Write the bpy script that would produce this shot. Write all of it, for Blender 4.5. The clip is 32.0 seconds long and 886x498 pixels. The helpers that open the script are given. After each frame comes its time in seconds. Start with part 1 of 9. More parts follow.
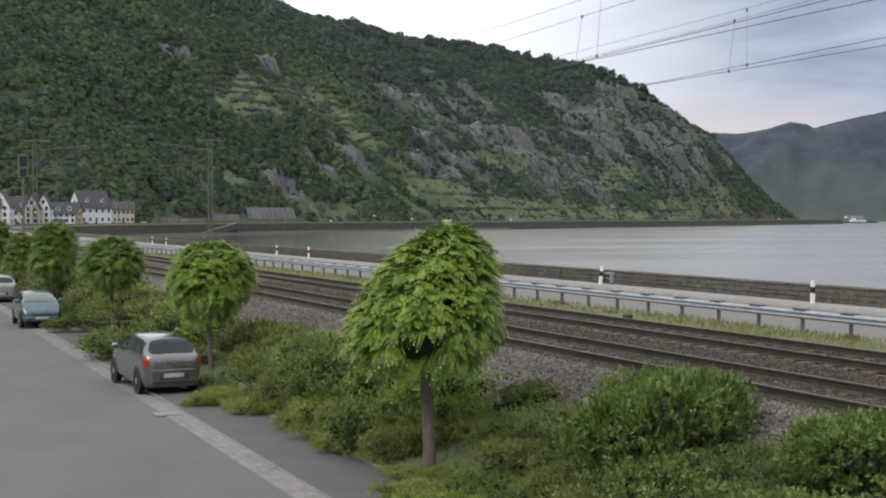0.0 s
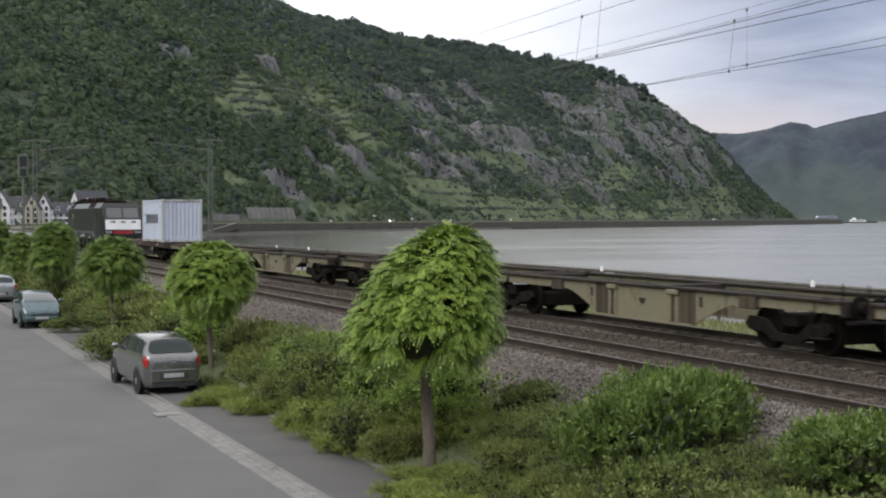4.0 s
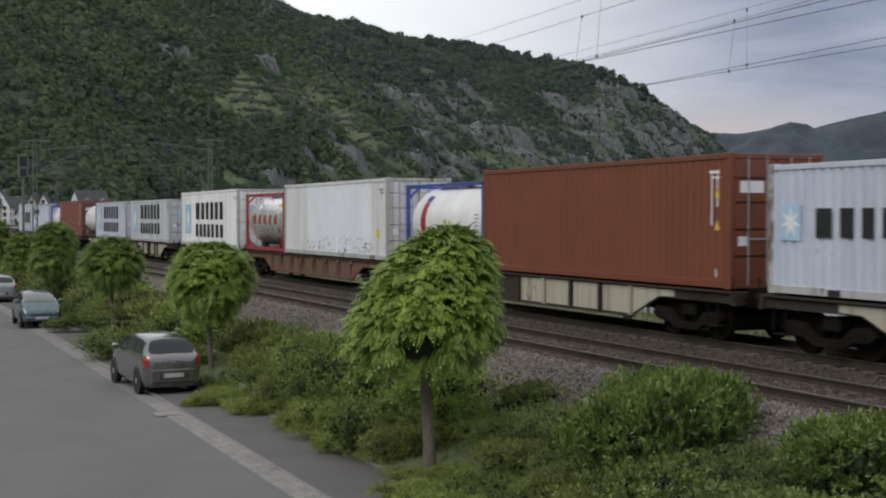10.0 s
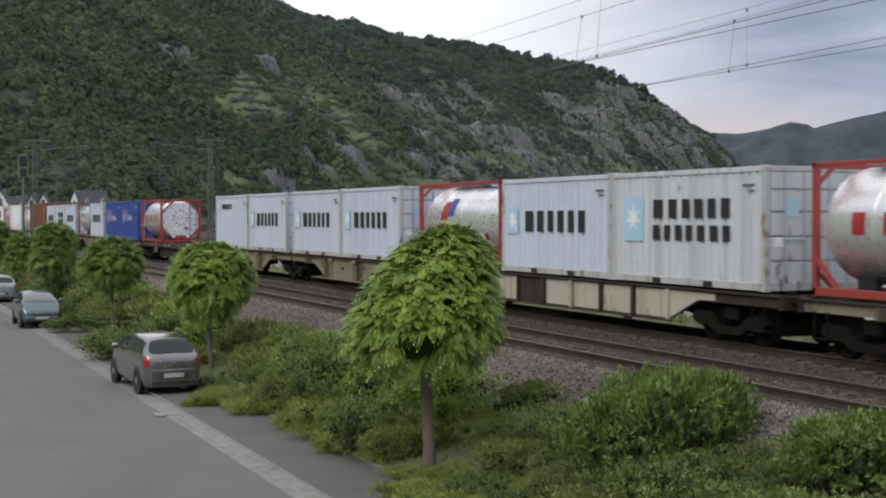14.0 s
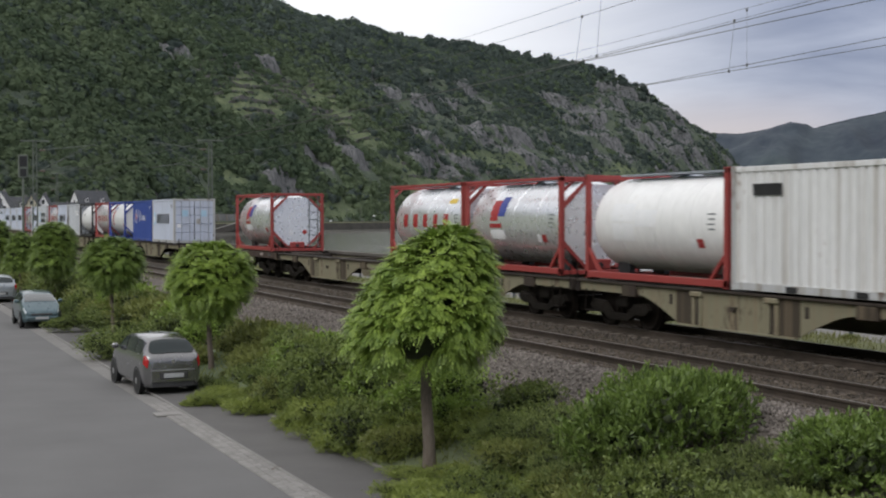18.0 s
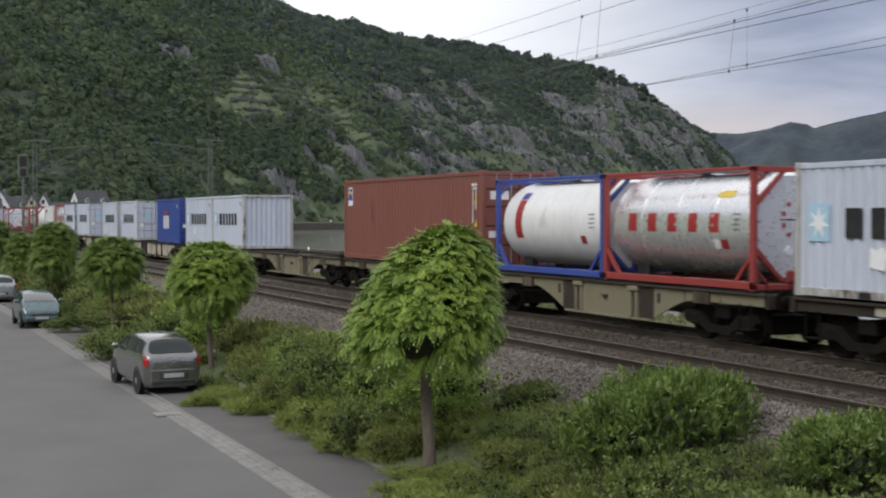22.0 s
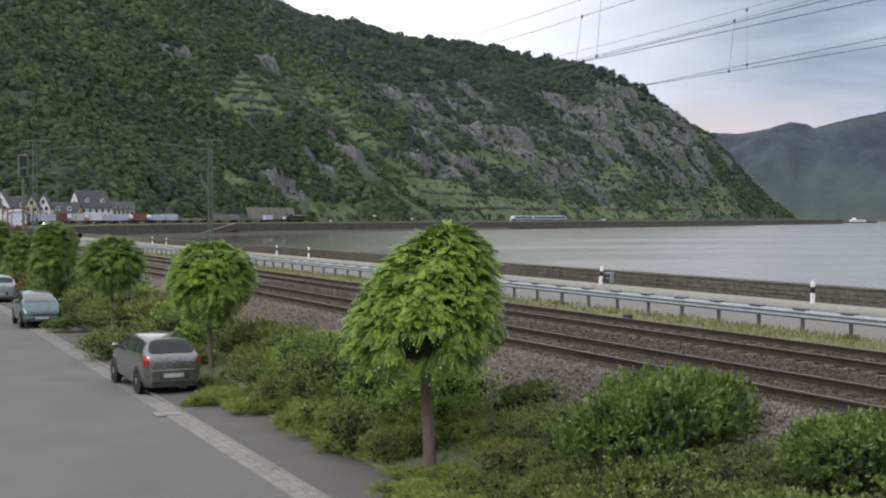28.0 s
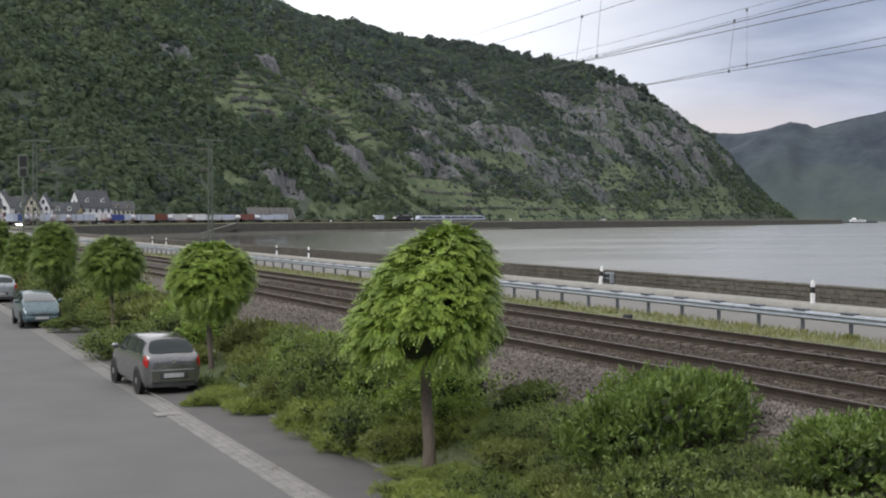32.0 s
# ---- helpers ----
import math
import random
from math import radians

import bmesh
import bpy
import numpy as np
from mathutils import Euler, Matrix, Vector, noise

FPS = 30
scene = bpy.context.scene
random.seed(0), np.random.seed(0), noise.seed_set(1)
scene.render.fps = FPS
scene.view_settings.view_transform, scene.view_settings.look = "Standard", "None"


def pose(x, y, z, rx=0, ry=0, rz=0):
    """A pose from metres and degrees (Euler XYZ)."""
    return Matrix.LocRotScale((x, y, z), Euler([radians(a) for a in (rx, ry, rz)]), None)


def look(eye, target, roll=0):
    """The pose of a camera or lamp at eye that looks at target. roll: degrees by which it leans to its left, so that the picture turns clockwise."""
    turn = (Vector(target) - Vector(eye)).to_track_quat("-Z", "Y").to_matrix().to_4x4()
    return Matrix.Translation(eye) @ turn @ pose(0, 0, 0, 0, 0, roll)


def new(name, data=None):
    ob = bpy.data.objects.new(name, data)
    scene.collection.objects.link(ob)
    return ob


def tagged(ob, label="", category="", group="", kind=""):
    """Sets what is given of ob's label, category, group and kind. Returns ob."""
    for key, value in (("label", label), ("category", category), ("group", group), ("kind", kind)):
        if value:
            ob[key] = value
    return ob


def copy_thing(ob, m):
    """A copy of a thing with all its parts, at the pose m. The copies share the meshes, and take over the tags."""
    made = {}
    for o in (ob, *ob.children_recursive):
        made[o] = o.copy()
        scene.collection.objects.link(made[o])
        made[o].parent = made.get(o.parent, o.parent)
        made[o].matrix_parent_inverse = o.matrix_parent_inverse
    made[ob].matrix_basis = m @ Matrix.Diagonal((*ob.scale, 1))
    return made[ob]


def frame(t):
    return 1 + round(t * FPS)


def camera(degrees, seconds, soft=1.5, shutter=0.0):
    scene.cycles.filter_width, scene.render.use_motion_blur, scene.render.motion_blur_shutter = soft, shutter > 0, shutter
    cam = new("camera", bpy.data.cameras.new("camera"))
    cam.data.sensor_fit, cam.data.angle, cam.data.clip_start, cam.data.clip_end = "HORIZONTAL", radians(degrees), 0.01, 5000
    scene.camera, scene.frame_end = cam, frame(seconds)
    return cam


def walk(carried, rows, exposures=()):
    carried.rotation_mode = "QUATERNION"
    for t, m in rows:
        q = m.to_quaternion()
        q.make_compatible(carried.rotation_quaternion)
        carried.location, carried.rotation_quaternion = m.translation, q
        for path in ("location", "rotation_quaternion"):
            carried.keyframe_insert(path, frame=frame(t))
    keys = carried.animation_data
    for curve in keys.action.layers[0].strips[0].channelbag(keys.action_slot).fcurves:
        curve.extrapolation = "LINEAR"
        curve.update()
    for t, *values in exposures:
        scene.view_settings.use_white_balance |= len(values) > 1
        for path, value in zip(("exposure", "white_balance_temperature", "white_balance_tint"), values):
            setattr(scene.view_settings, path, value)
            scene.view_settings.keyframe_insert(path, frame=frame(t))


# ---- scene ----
# ---- the camera, at an upper window over the street ----
EYE = (0.0, 0.0, 4.6)
cam = camera(36.18, 32.0, soft=2.05, shutter=0.12)
AIM = pose(*EYE, 88.642, 0, -23.463)
# the camera's own exposure follows the bright loads of the train
walk(cam, [(0, AIM), (32, AIM)], exposures=[(0, -0.15), (3, -0.14), (5.9, -0.22), (7, -0.38), (8, -0.46), (9, -0.63), (10, -0.57), (11, -0.44), (12, -0.39), (13, -0.24), (14, -0.31), (17, -0.33), (18, -0.38), (19, -0.48), (20, -0.32), (21, -0.31), (22, -0.31), (23, -0.39), (24, -0.2), (25, -0.14), (28, -0.14), (32, -0.14)])

# ---- world and sun: overcast evening ----
SUN_EL, SUN_AZ = 44.0, -113.0      # degrees; azimuth to the right of +Y
world = bpy.data.worlds.new("sky")
scene.world = world
world.use_nodes = True
wn, wl = world.node_tree.nodes, world.node_tree.links
wn.clear()


def wnode(kind, **settings):
    n = wn.new(kind)
    for k, v in settings.items():
        n.inputs[k].default_value = v
    return n


sky = wn.new("ShaderNodeTexSky")
sky.sky_type, sky.sun_disc = "NISHITA", False
sky.sun_elevation, sky.sun_rotation = radians(SUN_EL), radians(SUN_AZ)
sky.dust_density = 3.0
coord = wn.new("ShaderNodeTexCoord")
sep = wn.new("ShaderNodeSeparateXYZ")
wl.new(coord.outputs["Generated"], sep.inputs[0])
stretch = wn.new("ShaderNodeMapping")
stretch.inputs["Scale"].default_value = (1.6, 1.6, 8.0)
wl.new(coord.outputs["Generated"], stretch.inputs["Vector"])
clouds = wnode("ShaderNodeTexNoise", Scale=2.6, Detail=6.0, Roughness=0.55, Distortion=0.5)
wl.new(stretch.outputs[0], clouds.inputs["Vector"])
tone = wn.new("ShaderNodeValToRGB")
tone.color_ramp.elements[0].position, tone.color_ramp.elements[0].color = 0.34, (0.31, 0.35, 0.50, 1)
tone.color_ramp.elements[1].position, tone.color_ramp.elements[1].color = 0.66, (0.60, 0.645, 0.80, 1)
wl.new(clouds.outputs["Fac"], tone.inputs[0])
# brighter towards the evening side of the sky
west = wnode("ShaderNodeVectorMath")
west.operation = "DOT_PRODUCT"
west.inputs[1].default_value = (math.sin(radians(2)), math.cos(radians(2)), 0.12)
wl.new(coord.outputs["Generated"], west.inputs[0])
glow = wn.new("ShaderNodeMapRange")
glow.interpolation_type = "SMOOTHSTEP"
for k, v in (("From Min", 0.80), ("From Max", 1.0), ("To Min", 0.0), ("To Max", 1.0)):
    glow.inputs[k].default_value = v
wl.new(west.outputs["Value"], glow.inputs["Value"])
white = wn.new("ShaderNodeMixRGB")
white.inputs[2].default_value = (1.5, 1.5, 1.52, 1)
wl.new(glow.outputs[0], white.inputs[0])
wl.new(tone.outputs[0], white.inputs[1])
# a pale warm band low over the hills
low = wn.new("ShaderNodeMapRange")
low.interpolation_type = "SMOOTHSTEP"
for k, v in (("From Min", 0.055), ("From Max", 0.10), ("To Min", 0.75), ("To Max", 0.0)):
    low.inputs[k].default_value = v
wl.new(sep.outputs["Z"], low.inputs["Value"])
spot = wnode("ShaderNodeVectorMath")
spot.operation = "DOT_PRODUCT"
spot.inputs[1].default_value = (math.sin(radians(32)), math.cos(radians(32)), 0.06)
wl.new(coord.outputs["Generated"], spot.inputs[0])
aside = wn.new("ShaderNodeMapRange")
aside.interpolation_type = "SMOOTHSTEP"
for k, v in (("From Min", 0.985), ("From Max", 1.0), ("To Min", 0.12), ("To Max", 1.0)):
    aside.inputs[k].default_value = v
wl.new(spot.outputs["Value"], aside.inputs["Value"])
warm = wn.new("ShaderNodeMath")
warm.operation = "MULTIPLY"
wl.new(low.outputs[0], warm.inputs[0])
wl.new(aside.outputs[0], warm.inputs[1])
band = wn.new("ShaderNodeMixRGB")
band.inputs[2].default_value = (0.78, 0.69, 0.69, 1)
wl.new(warm.outputs[0], band.inputs[0])
wl.new(white.outputs[0], band.inputs[1])
veil = wn.new("ShaderNodeMixRGB")
veil.blend_type, veil.inputs[0].default_value = "ADD", 0.02
wl.new(band.outputs[0], veil.inputs[1])
wl.new(sky.outputs[0], veil.inputs[2])
# greyer overhead
crest = wn.new("ShaderNodeMapRange")
for k, v in (("From Min", 0.16), ("From Max", 0.5)):
    crest.inputs[k].default_value = v
wl.new(sep.outputs["Z"], crest.inputs["Value"])
plain = wn.new("ShaderNodeMixRGB")
plain.inputs[2].default_value = (0.615, 0.619, 0.640, 1)
wl.new(crest.outputs[0], plain.inputs[0])
wl.new(veil.outputs[0], plain.inputs[1])
back = wnode("ShaderNodeBackground", Strength=1.0)
wl.new(plain.outputs[0], back.inputs["Color"])
# an overcast sky is brighter overhead
over = wn.new("ShaderNodeMapRange")
over.interpolation_type = "SMOOTHSTEP"
for k, v in (("From Min", 0.16), ("From Max", 0.75), ("To Min", 1.0), ("To Max", 1.9)):
    over.inputs[k].default_value = v
wl.new(sep.outputs["Z"], over.inputs["Value"])
wl.new(over.outputs[0], back.inputs["Strength"])
wout = wn.new("ShaderNodeOutputWorld")
wl.new(back.outputs[0], wout.inputs["Surface"])

sun = new("sun", bpy.data.lights.new("sun", "SUN"))
sun.data.energy, sun.data.angle, sun.data.color = 2.1, radians(50), (1.0, 0.98, 0.96)
az, el = radians(SUN_AZ), radians(SUN_EL)
sun.matrix_world = look((math.sin(az) * math.cos(el) * 50, math.cos(az) * math.cos(el) * 50, math.sin(el) * 50), (0, 0, 0))


# ---- materials ----
def surface(name, low_c, high_c, scale=8.0, rough=0.7, metal=0.0, bump=0.2, fine=6.0, spots=None, spot_at=0.62, island=0.0, spread=0.15, stretch=(1, 1, 1), chips=False, streaks=0.0):
    """Two-scale procedural paint: large patches and fine grain, a spot colour for wear, relief."""
    m = bpy.data.materials.new(name)
    m.use_nodes = True
    n, l = m.node_tree.nodes, m.node_tree.links
    bsdf = n["Principled BSDF"]
    bsdf.inputs["Metallic"].default_value = metal
    tc = n.new("ShaderNodeTexCoord")
    info = n.new("ShaderNodeObjectInfo")
    mp = n.new("ShaderNodeMapping")
    mp.inputs["Scale"].default_value = stretch
    l.new(tc.outputs["Object"], mp.inputs["Vector"])
    shift = n.new("ShaderNodeVectorMath")
    shift.operation = "ADD"
    off = n.new("ShaderNodeMath")
    off.operation, off.inputs[1].default_value = "MULTIPLY", 37.0
    l.new(info.outputs["Random"], off.inputs[0])
    l.new(mp.outputs[0], shift.inputs[0])
    l.new(off.outputs[0], shift.inputs[1])
    big, small = n.new("ShaderNodeTexNoise"), n.new("ShaderNodeTexNoise")
    for tex, sc, det in ((big, scale, 4.0), (small, scale * fine, 5.0)):
        tex.inputs["Scale"].default_value, tex.inputs["Detail"].default_value = sc, det
        l.new(shift.outputs[0], tex.inputs["Vector"])
    mix = n.new("ShaderNodeMix")
    mix.data_type = "FLOAT"
    mix.inputs[0].default_value = 0.45
    l.new(big.outputs["Fac"], mix.inputs[2])
    l.new(small.outputs["Fac"], mix.inputs[3])
    level = n.new("ShaderNodeMapRange")
    level.inputs["From Min"].default_value, level.inputs["From Max"].default_value = 0.32, 0.68
    l.new(mix.outputs[0], level.inputs["Value"])
    fac = level.outputs[0]
    if island or spread:
        geo = n.new("ShaderNodeNewGeometry")
        add = n.new("ShaderNodeMath")
        add.operation = "MULTIPLY_ADD"
        l.new(geo.outputs["Random Per Island"] if island else info.outputs["Random"], add.inputs[0])
        add.inputs[1].default_value = island or spread
        l.new(fac, add.inputs[2])
        sub = n.new("ShaderNodeMath")
        sub.operation, sub.inputs[1].default_value, sub.use_clamp = "SUBTRACT", (island or spread) / 2, True
        l.new(add.outputs[0], sub.inputs[0])
        fac = sub.outputs[0]
    col = n.new("ShaderNodeMixRGB")
    col.inputs[1].default_value, col.inputs[2].default_value = (*low_c, 1), (*high_c, 1)
    l.new(fac, col.inputs[0])
    out = col.outputs[0]
    if streaks:
        # rain streaks: thin uprights of washed-down grime
        run_map = n.new("ShaderNodeMapping")
        run_map.inputs["Scale"].default_value = (5.0, 5.0, 0.22)
        l.new(shift.outputs[0], run_map.inputs["Vector"])
        runs = n.new("ShaderNodeTexNoise")
        runs.inputs["Scale"].default_value, runs.inputs["Detail"].default_value = 1.0, 4.0
        l.new(run_map.outputs[0], runs.inputs["Vector"])
        thin = n.new("ShaderNodeMapRange")
        thin.inputs["From Min"].default_value, thin.inputs["From Max"].default_value, thin.inputs["To Max"].default_value = 0.50, 0.72, streaks
        l.new(runs.outputs["Fac"], thin.inputs["Value"])
        grime = n.new("ShaderNodeMixRGB")
        grime.inputs[2].default_value = (0.22, 0.17, 0.11, 1)
        l.new(thin.outputs[0], grime.inputs[0])
        l.new(out, grime.inputs[1])
        out = grime.outputs[0]
    if spots:
        where = n.new("ShaderNodeMapRange")
        where.inputs["From Min"].default_value, where.inputs["From Max"].default_value = spot_at, spot_at + 0.08
        l.new(mix.outputs[0] if chips else big.outputs["Fac"], where.inputs["Value"])
        wear = n.new("ShaderNodeMixRGB")
        wear.inputs[2].default_value = (*spots, 1)
        l.new(where.outputs[0], wear.inputs[0])
        l.new(out, wear.inputs[1])
        out = wear.outputs[0]
    l.new(out, bsdf.inputs["Base Color"])
    rg = n.new("ShaderNodeMapRange")
    rg.inputs["To Min"].default_value, rg.inputs["To Max"].default_value = max(rough - 0.1, 0.02), min(rough + 0.1, 1)
    l.new(small.outputs["Fac"], rg.inputs["Value"])
    l.new(rg.outputs[0], bsdf.inputs["Roughness"])
    if bump:
        b = n.new("ShaderNodeBump")
        b.inputs["Strength"].default_value, b.inputs["Distance"].default_value = bump, 0.5 / (scale * fine)
        l.new(small.outputs["Fac"], b.inputs["Height"])
        l.new(b.outputs[0], bsdf.inputs["Normal"])
    return m


def leaf_material(name, low_c, high_c, scale=3.0, rough=0.5, island=0.34, fine=6.0, through_light=0.3):
    """Leaves: colour by island, a little light through them."""
    m = surface(name, low_c, high_c, scale=scale, rough=rough, bump=0.0, island=island, fine=fine)
    n, l = m.node_tree.nodes, m.node_tree.links
    bsdf = n["Principled BSDF"]
    src = bsdf.inputs["Base Color"].links[0].from_socket
    tr = n.new("ShaderNodeBsdfTranslucent")
    l.new(src, tr.inputs["Color"])
    mix = n.new("ShaderNodeMixShader")
    mix.inputs[0].default_value = through_light
    l.new(bsdf.outputs[0], mix.inputs[1])
    l.new(tr.outputs[0], mix.inputs[2])
    l.new(mix.outputs[0], n["Material Output"].inputs["Surface"])
    return m


M = {}
M["asphalt"] = surface("asphalt", (0.112, 0.110, 0.110), (0.150, 0.148, 0.147), scale=0.5, fine=60, rough=0.9, bump=0.25, spread=0.0)
M["asphalt_dark"] = surface("asphalt_dark", (0.085, 0.082, 0.080), (0.122, 0.117, 0.114), scale=0.8, fine=40, rough=0.9, bump=0.3, spread=0.0)
M["main_road"] = surface("main_road", (0.158, 0.152, 0.142), (0.206, 0.198, 0.187), scale=0.4, fine=40, rough=0.85, bump=0.2, spread=0.0)
M["gutter_stone"] = surface("gutter_stone", (0.165, 0.159, 0.152), (0.232, 0.225, 0.216), scale=2, fine=12, rough=0.9, spread=0.3)
M["sett"] = surface("sett", (0.182, 0.175, 0.167), (0.266, 0.256, 0.245), scale=6, rough=0.85, bump=0.3, spread=0.7)
M["kerbstone"] = surface("kerbstone", (0.27, 0.262, 0.24), (0.37, 0.36, 0.335), scale=2, fine=12, rough=0.85, spread=0.3)
M["edging"] = surface("edging", (0.13, 0.125, 0.11), (0.22, 0.21, 0.19), scale=2, fine=12, rough=0.9, spread=0.3)
M["soil"] = surface("soil", (0.035, 0.045, 0.02), (0.09, 0.085, 0.045), scale=1.5, fine=10, rough=1.0, bump=0.6)
M["ballast_bed"] = surface("ballast_bed", (0.044, 0.036, 0.030), (0.166, 0.144, 0.128), scale=11, fine=3, rough=0.95, bump=0.9, spread=0)
M["ballast"] = surface("ballast", (0.075, 0.064, 0.057), (0.215, 0.190, 0.172), scale=2.0, fine=5, rough=0.95, bump=0.2, island=1.2)
M["ballast_rusty_bed"] = surface("ballast_rusty_bed", (0.017, 0.013, 0.009), (0.074, 0.058, 0.043), scale=11, fine=3, rough=0.95, bump=0.9, spread=0)
M["ballast_rusty"] = surface("ballast_rusty", (0.026, 0.020, 0.014), (0.098, 0.078, 0.058), scale=2.0, fine=5, rough=0.95, bump=0.2, island=1.2)
M["sleeper"] = surface("sleeper", (0.085, 0.070, 0.056), (0.18, 0.155, 0.13), scale=3, fine=8, rough=0.9, bump=0.3, spread=0.5)
M["sleeper_wood"] = surface("sleeper_wood", (0.06, 0.045, 0.035), (0.13, 0.105, 0.085), scale=3, fine=8, rough=0.95, bump=0.4, spread=0.4)
M["rail_steel"] = surface("rail_steel", (0.036, 0.027, 0.020), (0.078, 0.060, 0.047), scale=3, fine=8, rough=0.75, metal=0.2, bump=0.2)
M["rail_head"] = surface("rail_head", (0.16, 0.145, 0.135), (0.26, 0.24, 0.23), scale=2, rough=0.5, metal=0.9, bump=0.0)
M["verge"] = surface("verge", (0.085, 0.10, 0.042), (0.18, 0.185, 0.085), scale=1.2, fine=10, rough=1.0, bump=0.6, spread=0)
M["quay_stone"] = surface("quay_stone", (0.066, 0.060, 0.050), (0.150, 0.136, 0.116), scale=0.9, fine=7, rough=0.95, bump=0.5, spots=(0.06, 0.062, 0.04), spread=0.3)
M["damp_stone"] = surface("damp_stone", (0.034, 0.033, 0.028), (0.088, 0.082, 0.068), scale=0.25, fine=9, rough=0.9, bump=0.5, spots=(0.05, 0.055, 0.032), spread=0.5)
M["quay_cap"] = surface("quay_cap", (0.16, 0.14, 0.12), (0.27, 0.245, 0.21), scale=2, fine=6, rough=0.9, bump=0.3, spread=0.3)
M["galvanised"] = surface("galvanised", (0.30, 0.33, 0.38), (0.44, 0.47, 0.52), scale=3, rough=0.5, metal=0.35, bump=0.05)
M["post_steel"] = surface("post_steel", (0.11, 0.122, 0.138), (0.18, 0.195, 0.21), scale=3, rough=0.6, metal=0.4, bump=0.05)
M["white_plastic"] = surface("white_plastic", (0.76, 0.76, 0.76), (0.88, 0.88, 0.88), scale=4, rough=0.5, bump=0.0)
M["black_plastic"] = surface("black_plastic", (0.015, 0.015, 0.016), (0.03, 0.03, 0.03), scale=4, rough=0.5, bump=0.0)
M["car_trim"] = surface("car_trim", (0.03, 0.03, 0.032), (0.05, 0.05, 0.052), scale=3, rough=0.6, bump=0)
M["bark"] = surface("bark", (0.10, 0.08, 0.063), (0.21, 0.175, 0.145), scale=6, fine=6, rough=0.95, bump=0.8, stretch=(1, 1, 0.25))
M["ball_leaf"] = leaf_material("ball_leaf", (0.062, 0.124, 0.016), (0.365, 0.495, 0.088), through_light=0.12)
M["ball_leaf_dark"] = leaf_material("ball_leaf_dark", (0.045, 0.090, 0.014), (0.265, 0.375, 0.075), through_light=0.12)
M["shrub_leaf"] = leaf_material("shrub_leaf", (0.050, 0.084, 0.020), (0.265, 0.325, 0.090))
M["creeper_leaf"] = leaf_material("creeper_leaf", (0.090, 0.132, 0.024), (0.36, 0.42, 0.100))
M["heath_leaf"] = leaf_material("heath_leaf", (0.060, 0.088, 0.024), (0.262, 0.318, 0.102), rough=0.7)
M["lime_leaf"] = leaf_material("lime_leaf", (0.10, 0.17, 0.026), (0.30, 0.41, 0.085))
M["verge_leaf"] = leaf_material("verge_leaf", (0.13, 0.145, 0.050), (0.31, 0.31, 0.125), rough=0.7)
M["laurel_leaf"] = leaf_material("laurel_leaf", (0.030, 0.058, 0.013), (0.24, 0.34, 0.080), rough=0.42)
M["dry_leaf"] = leaf_material("dry_leaf", (0.10, 0.13, 0.030), (0.27, 0.29, 0.085))
# near-black green: shade between the leaves put into a colour
M["leaf_shade"] = surface("leaf_shade", (0.014, 0.021, 0.008), (0.036, 0.047, 0.016), scale=5, rough=1.0, bump=0.0)
M["wood_leaf"] = leaf_material("wood_leaf", (0.052, 0.086, 0.052), (0.172, 0.224, 0.122), scale=0.013, rough=0.95, island=0.14, fine=11, through_light=0.45)
# farther woods: their own darker green, with some distance haze put into it
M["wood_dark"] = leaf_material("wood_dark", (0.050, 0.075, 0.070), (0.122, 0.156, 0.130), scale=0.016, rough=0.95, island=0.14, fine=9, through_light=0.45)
# the blue-grey haze of distance is put into this base colour
M["wood_far_haze"] = surface("wood_far_haze", (0.014, 0.023, 0.042), (0.058, 0.076, 0.088), scale=0.005, fine=9, rough=1.0, bump=0.0, spread=0)


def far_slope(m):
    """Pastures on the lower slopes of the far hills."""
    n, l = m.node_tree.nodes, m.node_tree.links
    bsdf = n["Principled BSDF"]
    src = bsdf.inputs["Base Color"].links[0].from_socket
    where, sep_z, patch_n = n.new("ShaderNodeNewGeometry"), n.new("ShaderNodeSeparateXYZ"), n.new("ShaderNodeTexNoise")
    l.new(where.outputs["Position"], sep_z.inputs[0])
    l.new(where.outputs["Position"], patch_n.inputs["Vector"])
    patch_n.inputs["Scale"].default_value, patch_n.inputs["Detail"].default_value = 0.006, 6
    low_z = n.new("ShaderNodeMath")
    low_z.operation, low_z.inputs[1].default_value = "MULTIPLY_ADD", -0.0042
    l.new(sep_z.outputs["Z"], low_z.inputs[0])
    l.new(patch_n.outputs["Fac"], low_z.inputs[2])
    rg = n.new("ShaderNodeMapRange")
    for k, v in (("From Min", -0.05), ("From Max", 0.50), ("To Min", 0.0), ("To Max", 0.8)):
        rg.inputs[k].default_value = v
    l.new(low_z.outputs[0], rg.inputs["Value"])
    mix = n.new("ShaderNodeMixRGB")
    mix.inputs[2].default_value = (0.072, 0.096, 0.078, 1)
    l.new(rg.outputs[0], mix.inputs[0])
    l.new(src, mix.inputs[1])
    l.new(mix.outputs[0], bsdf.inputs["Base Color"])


far_slope(M["wood_far_haze"])


# ---- the railway's line: straight past the window, then a long right-hand bend to the far bank ----
TRACK_X, BEND_AT, BEND_R, BEND_END = 18.1, 290.0, 550.0, 0.96
RAIL_Z, WATER_Z = 1.9, -4.0


def along(s):
    """x, y and heading (radians to the right of +Y) at s metres along the line."""
    if s <= BEND_AT:
        return TRACK_X, s, 0.0
    a = min((s - BEND_AT) / BEND_R, BEND_END)
    rest = max(s - BEND_AT - BEND_R * BEND_END, 0)
    return (TRACK_X + BEND_R * (1 - math.cos(a)) + rest * math.sin(a), BEND_AT + BEND_R * math.sin(a) + rest * math.cos(a), a)


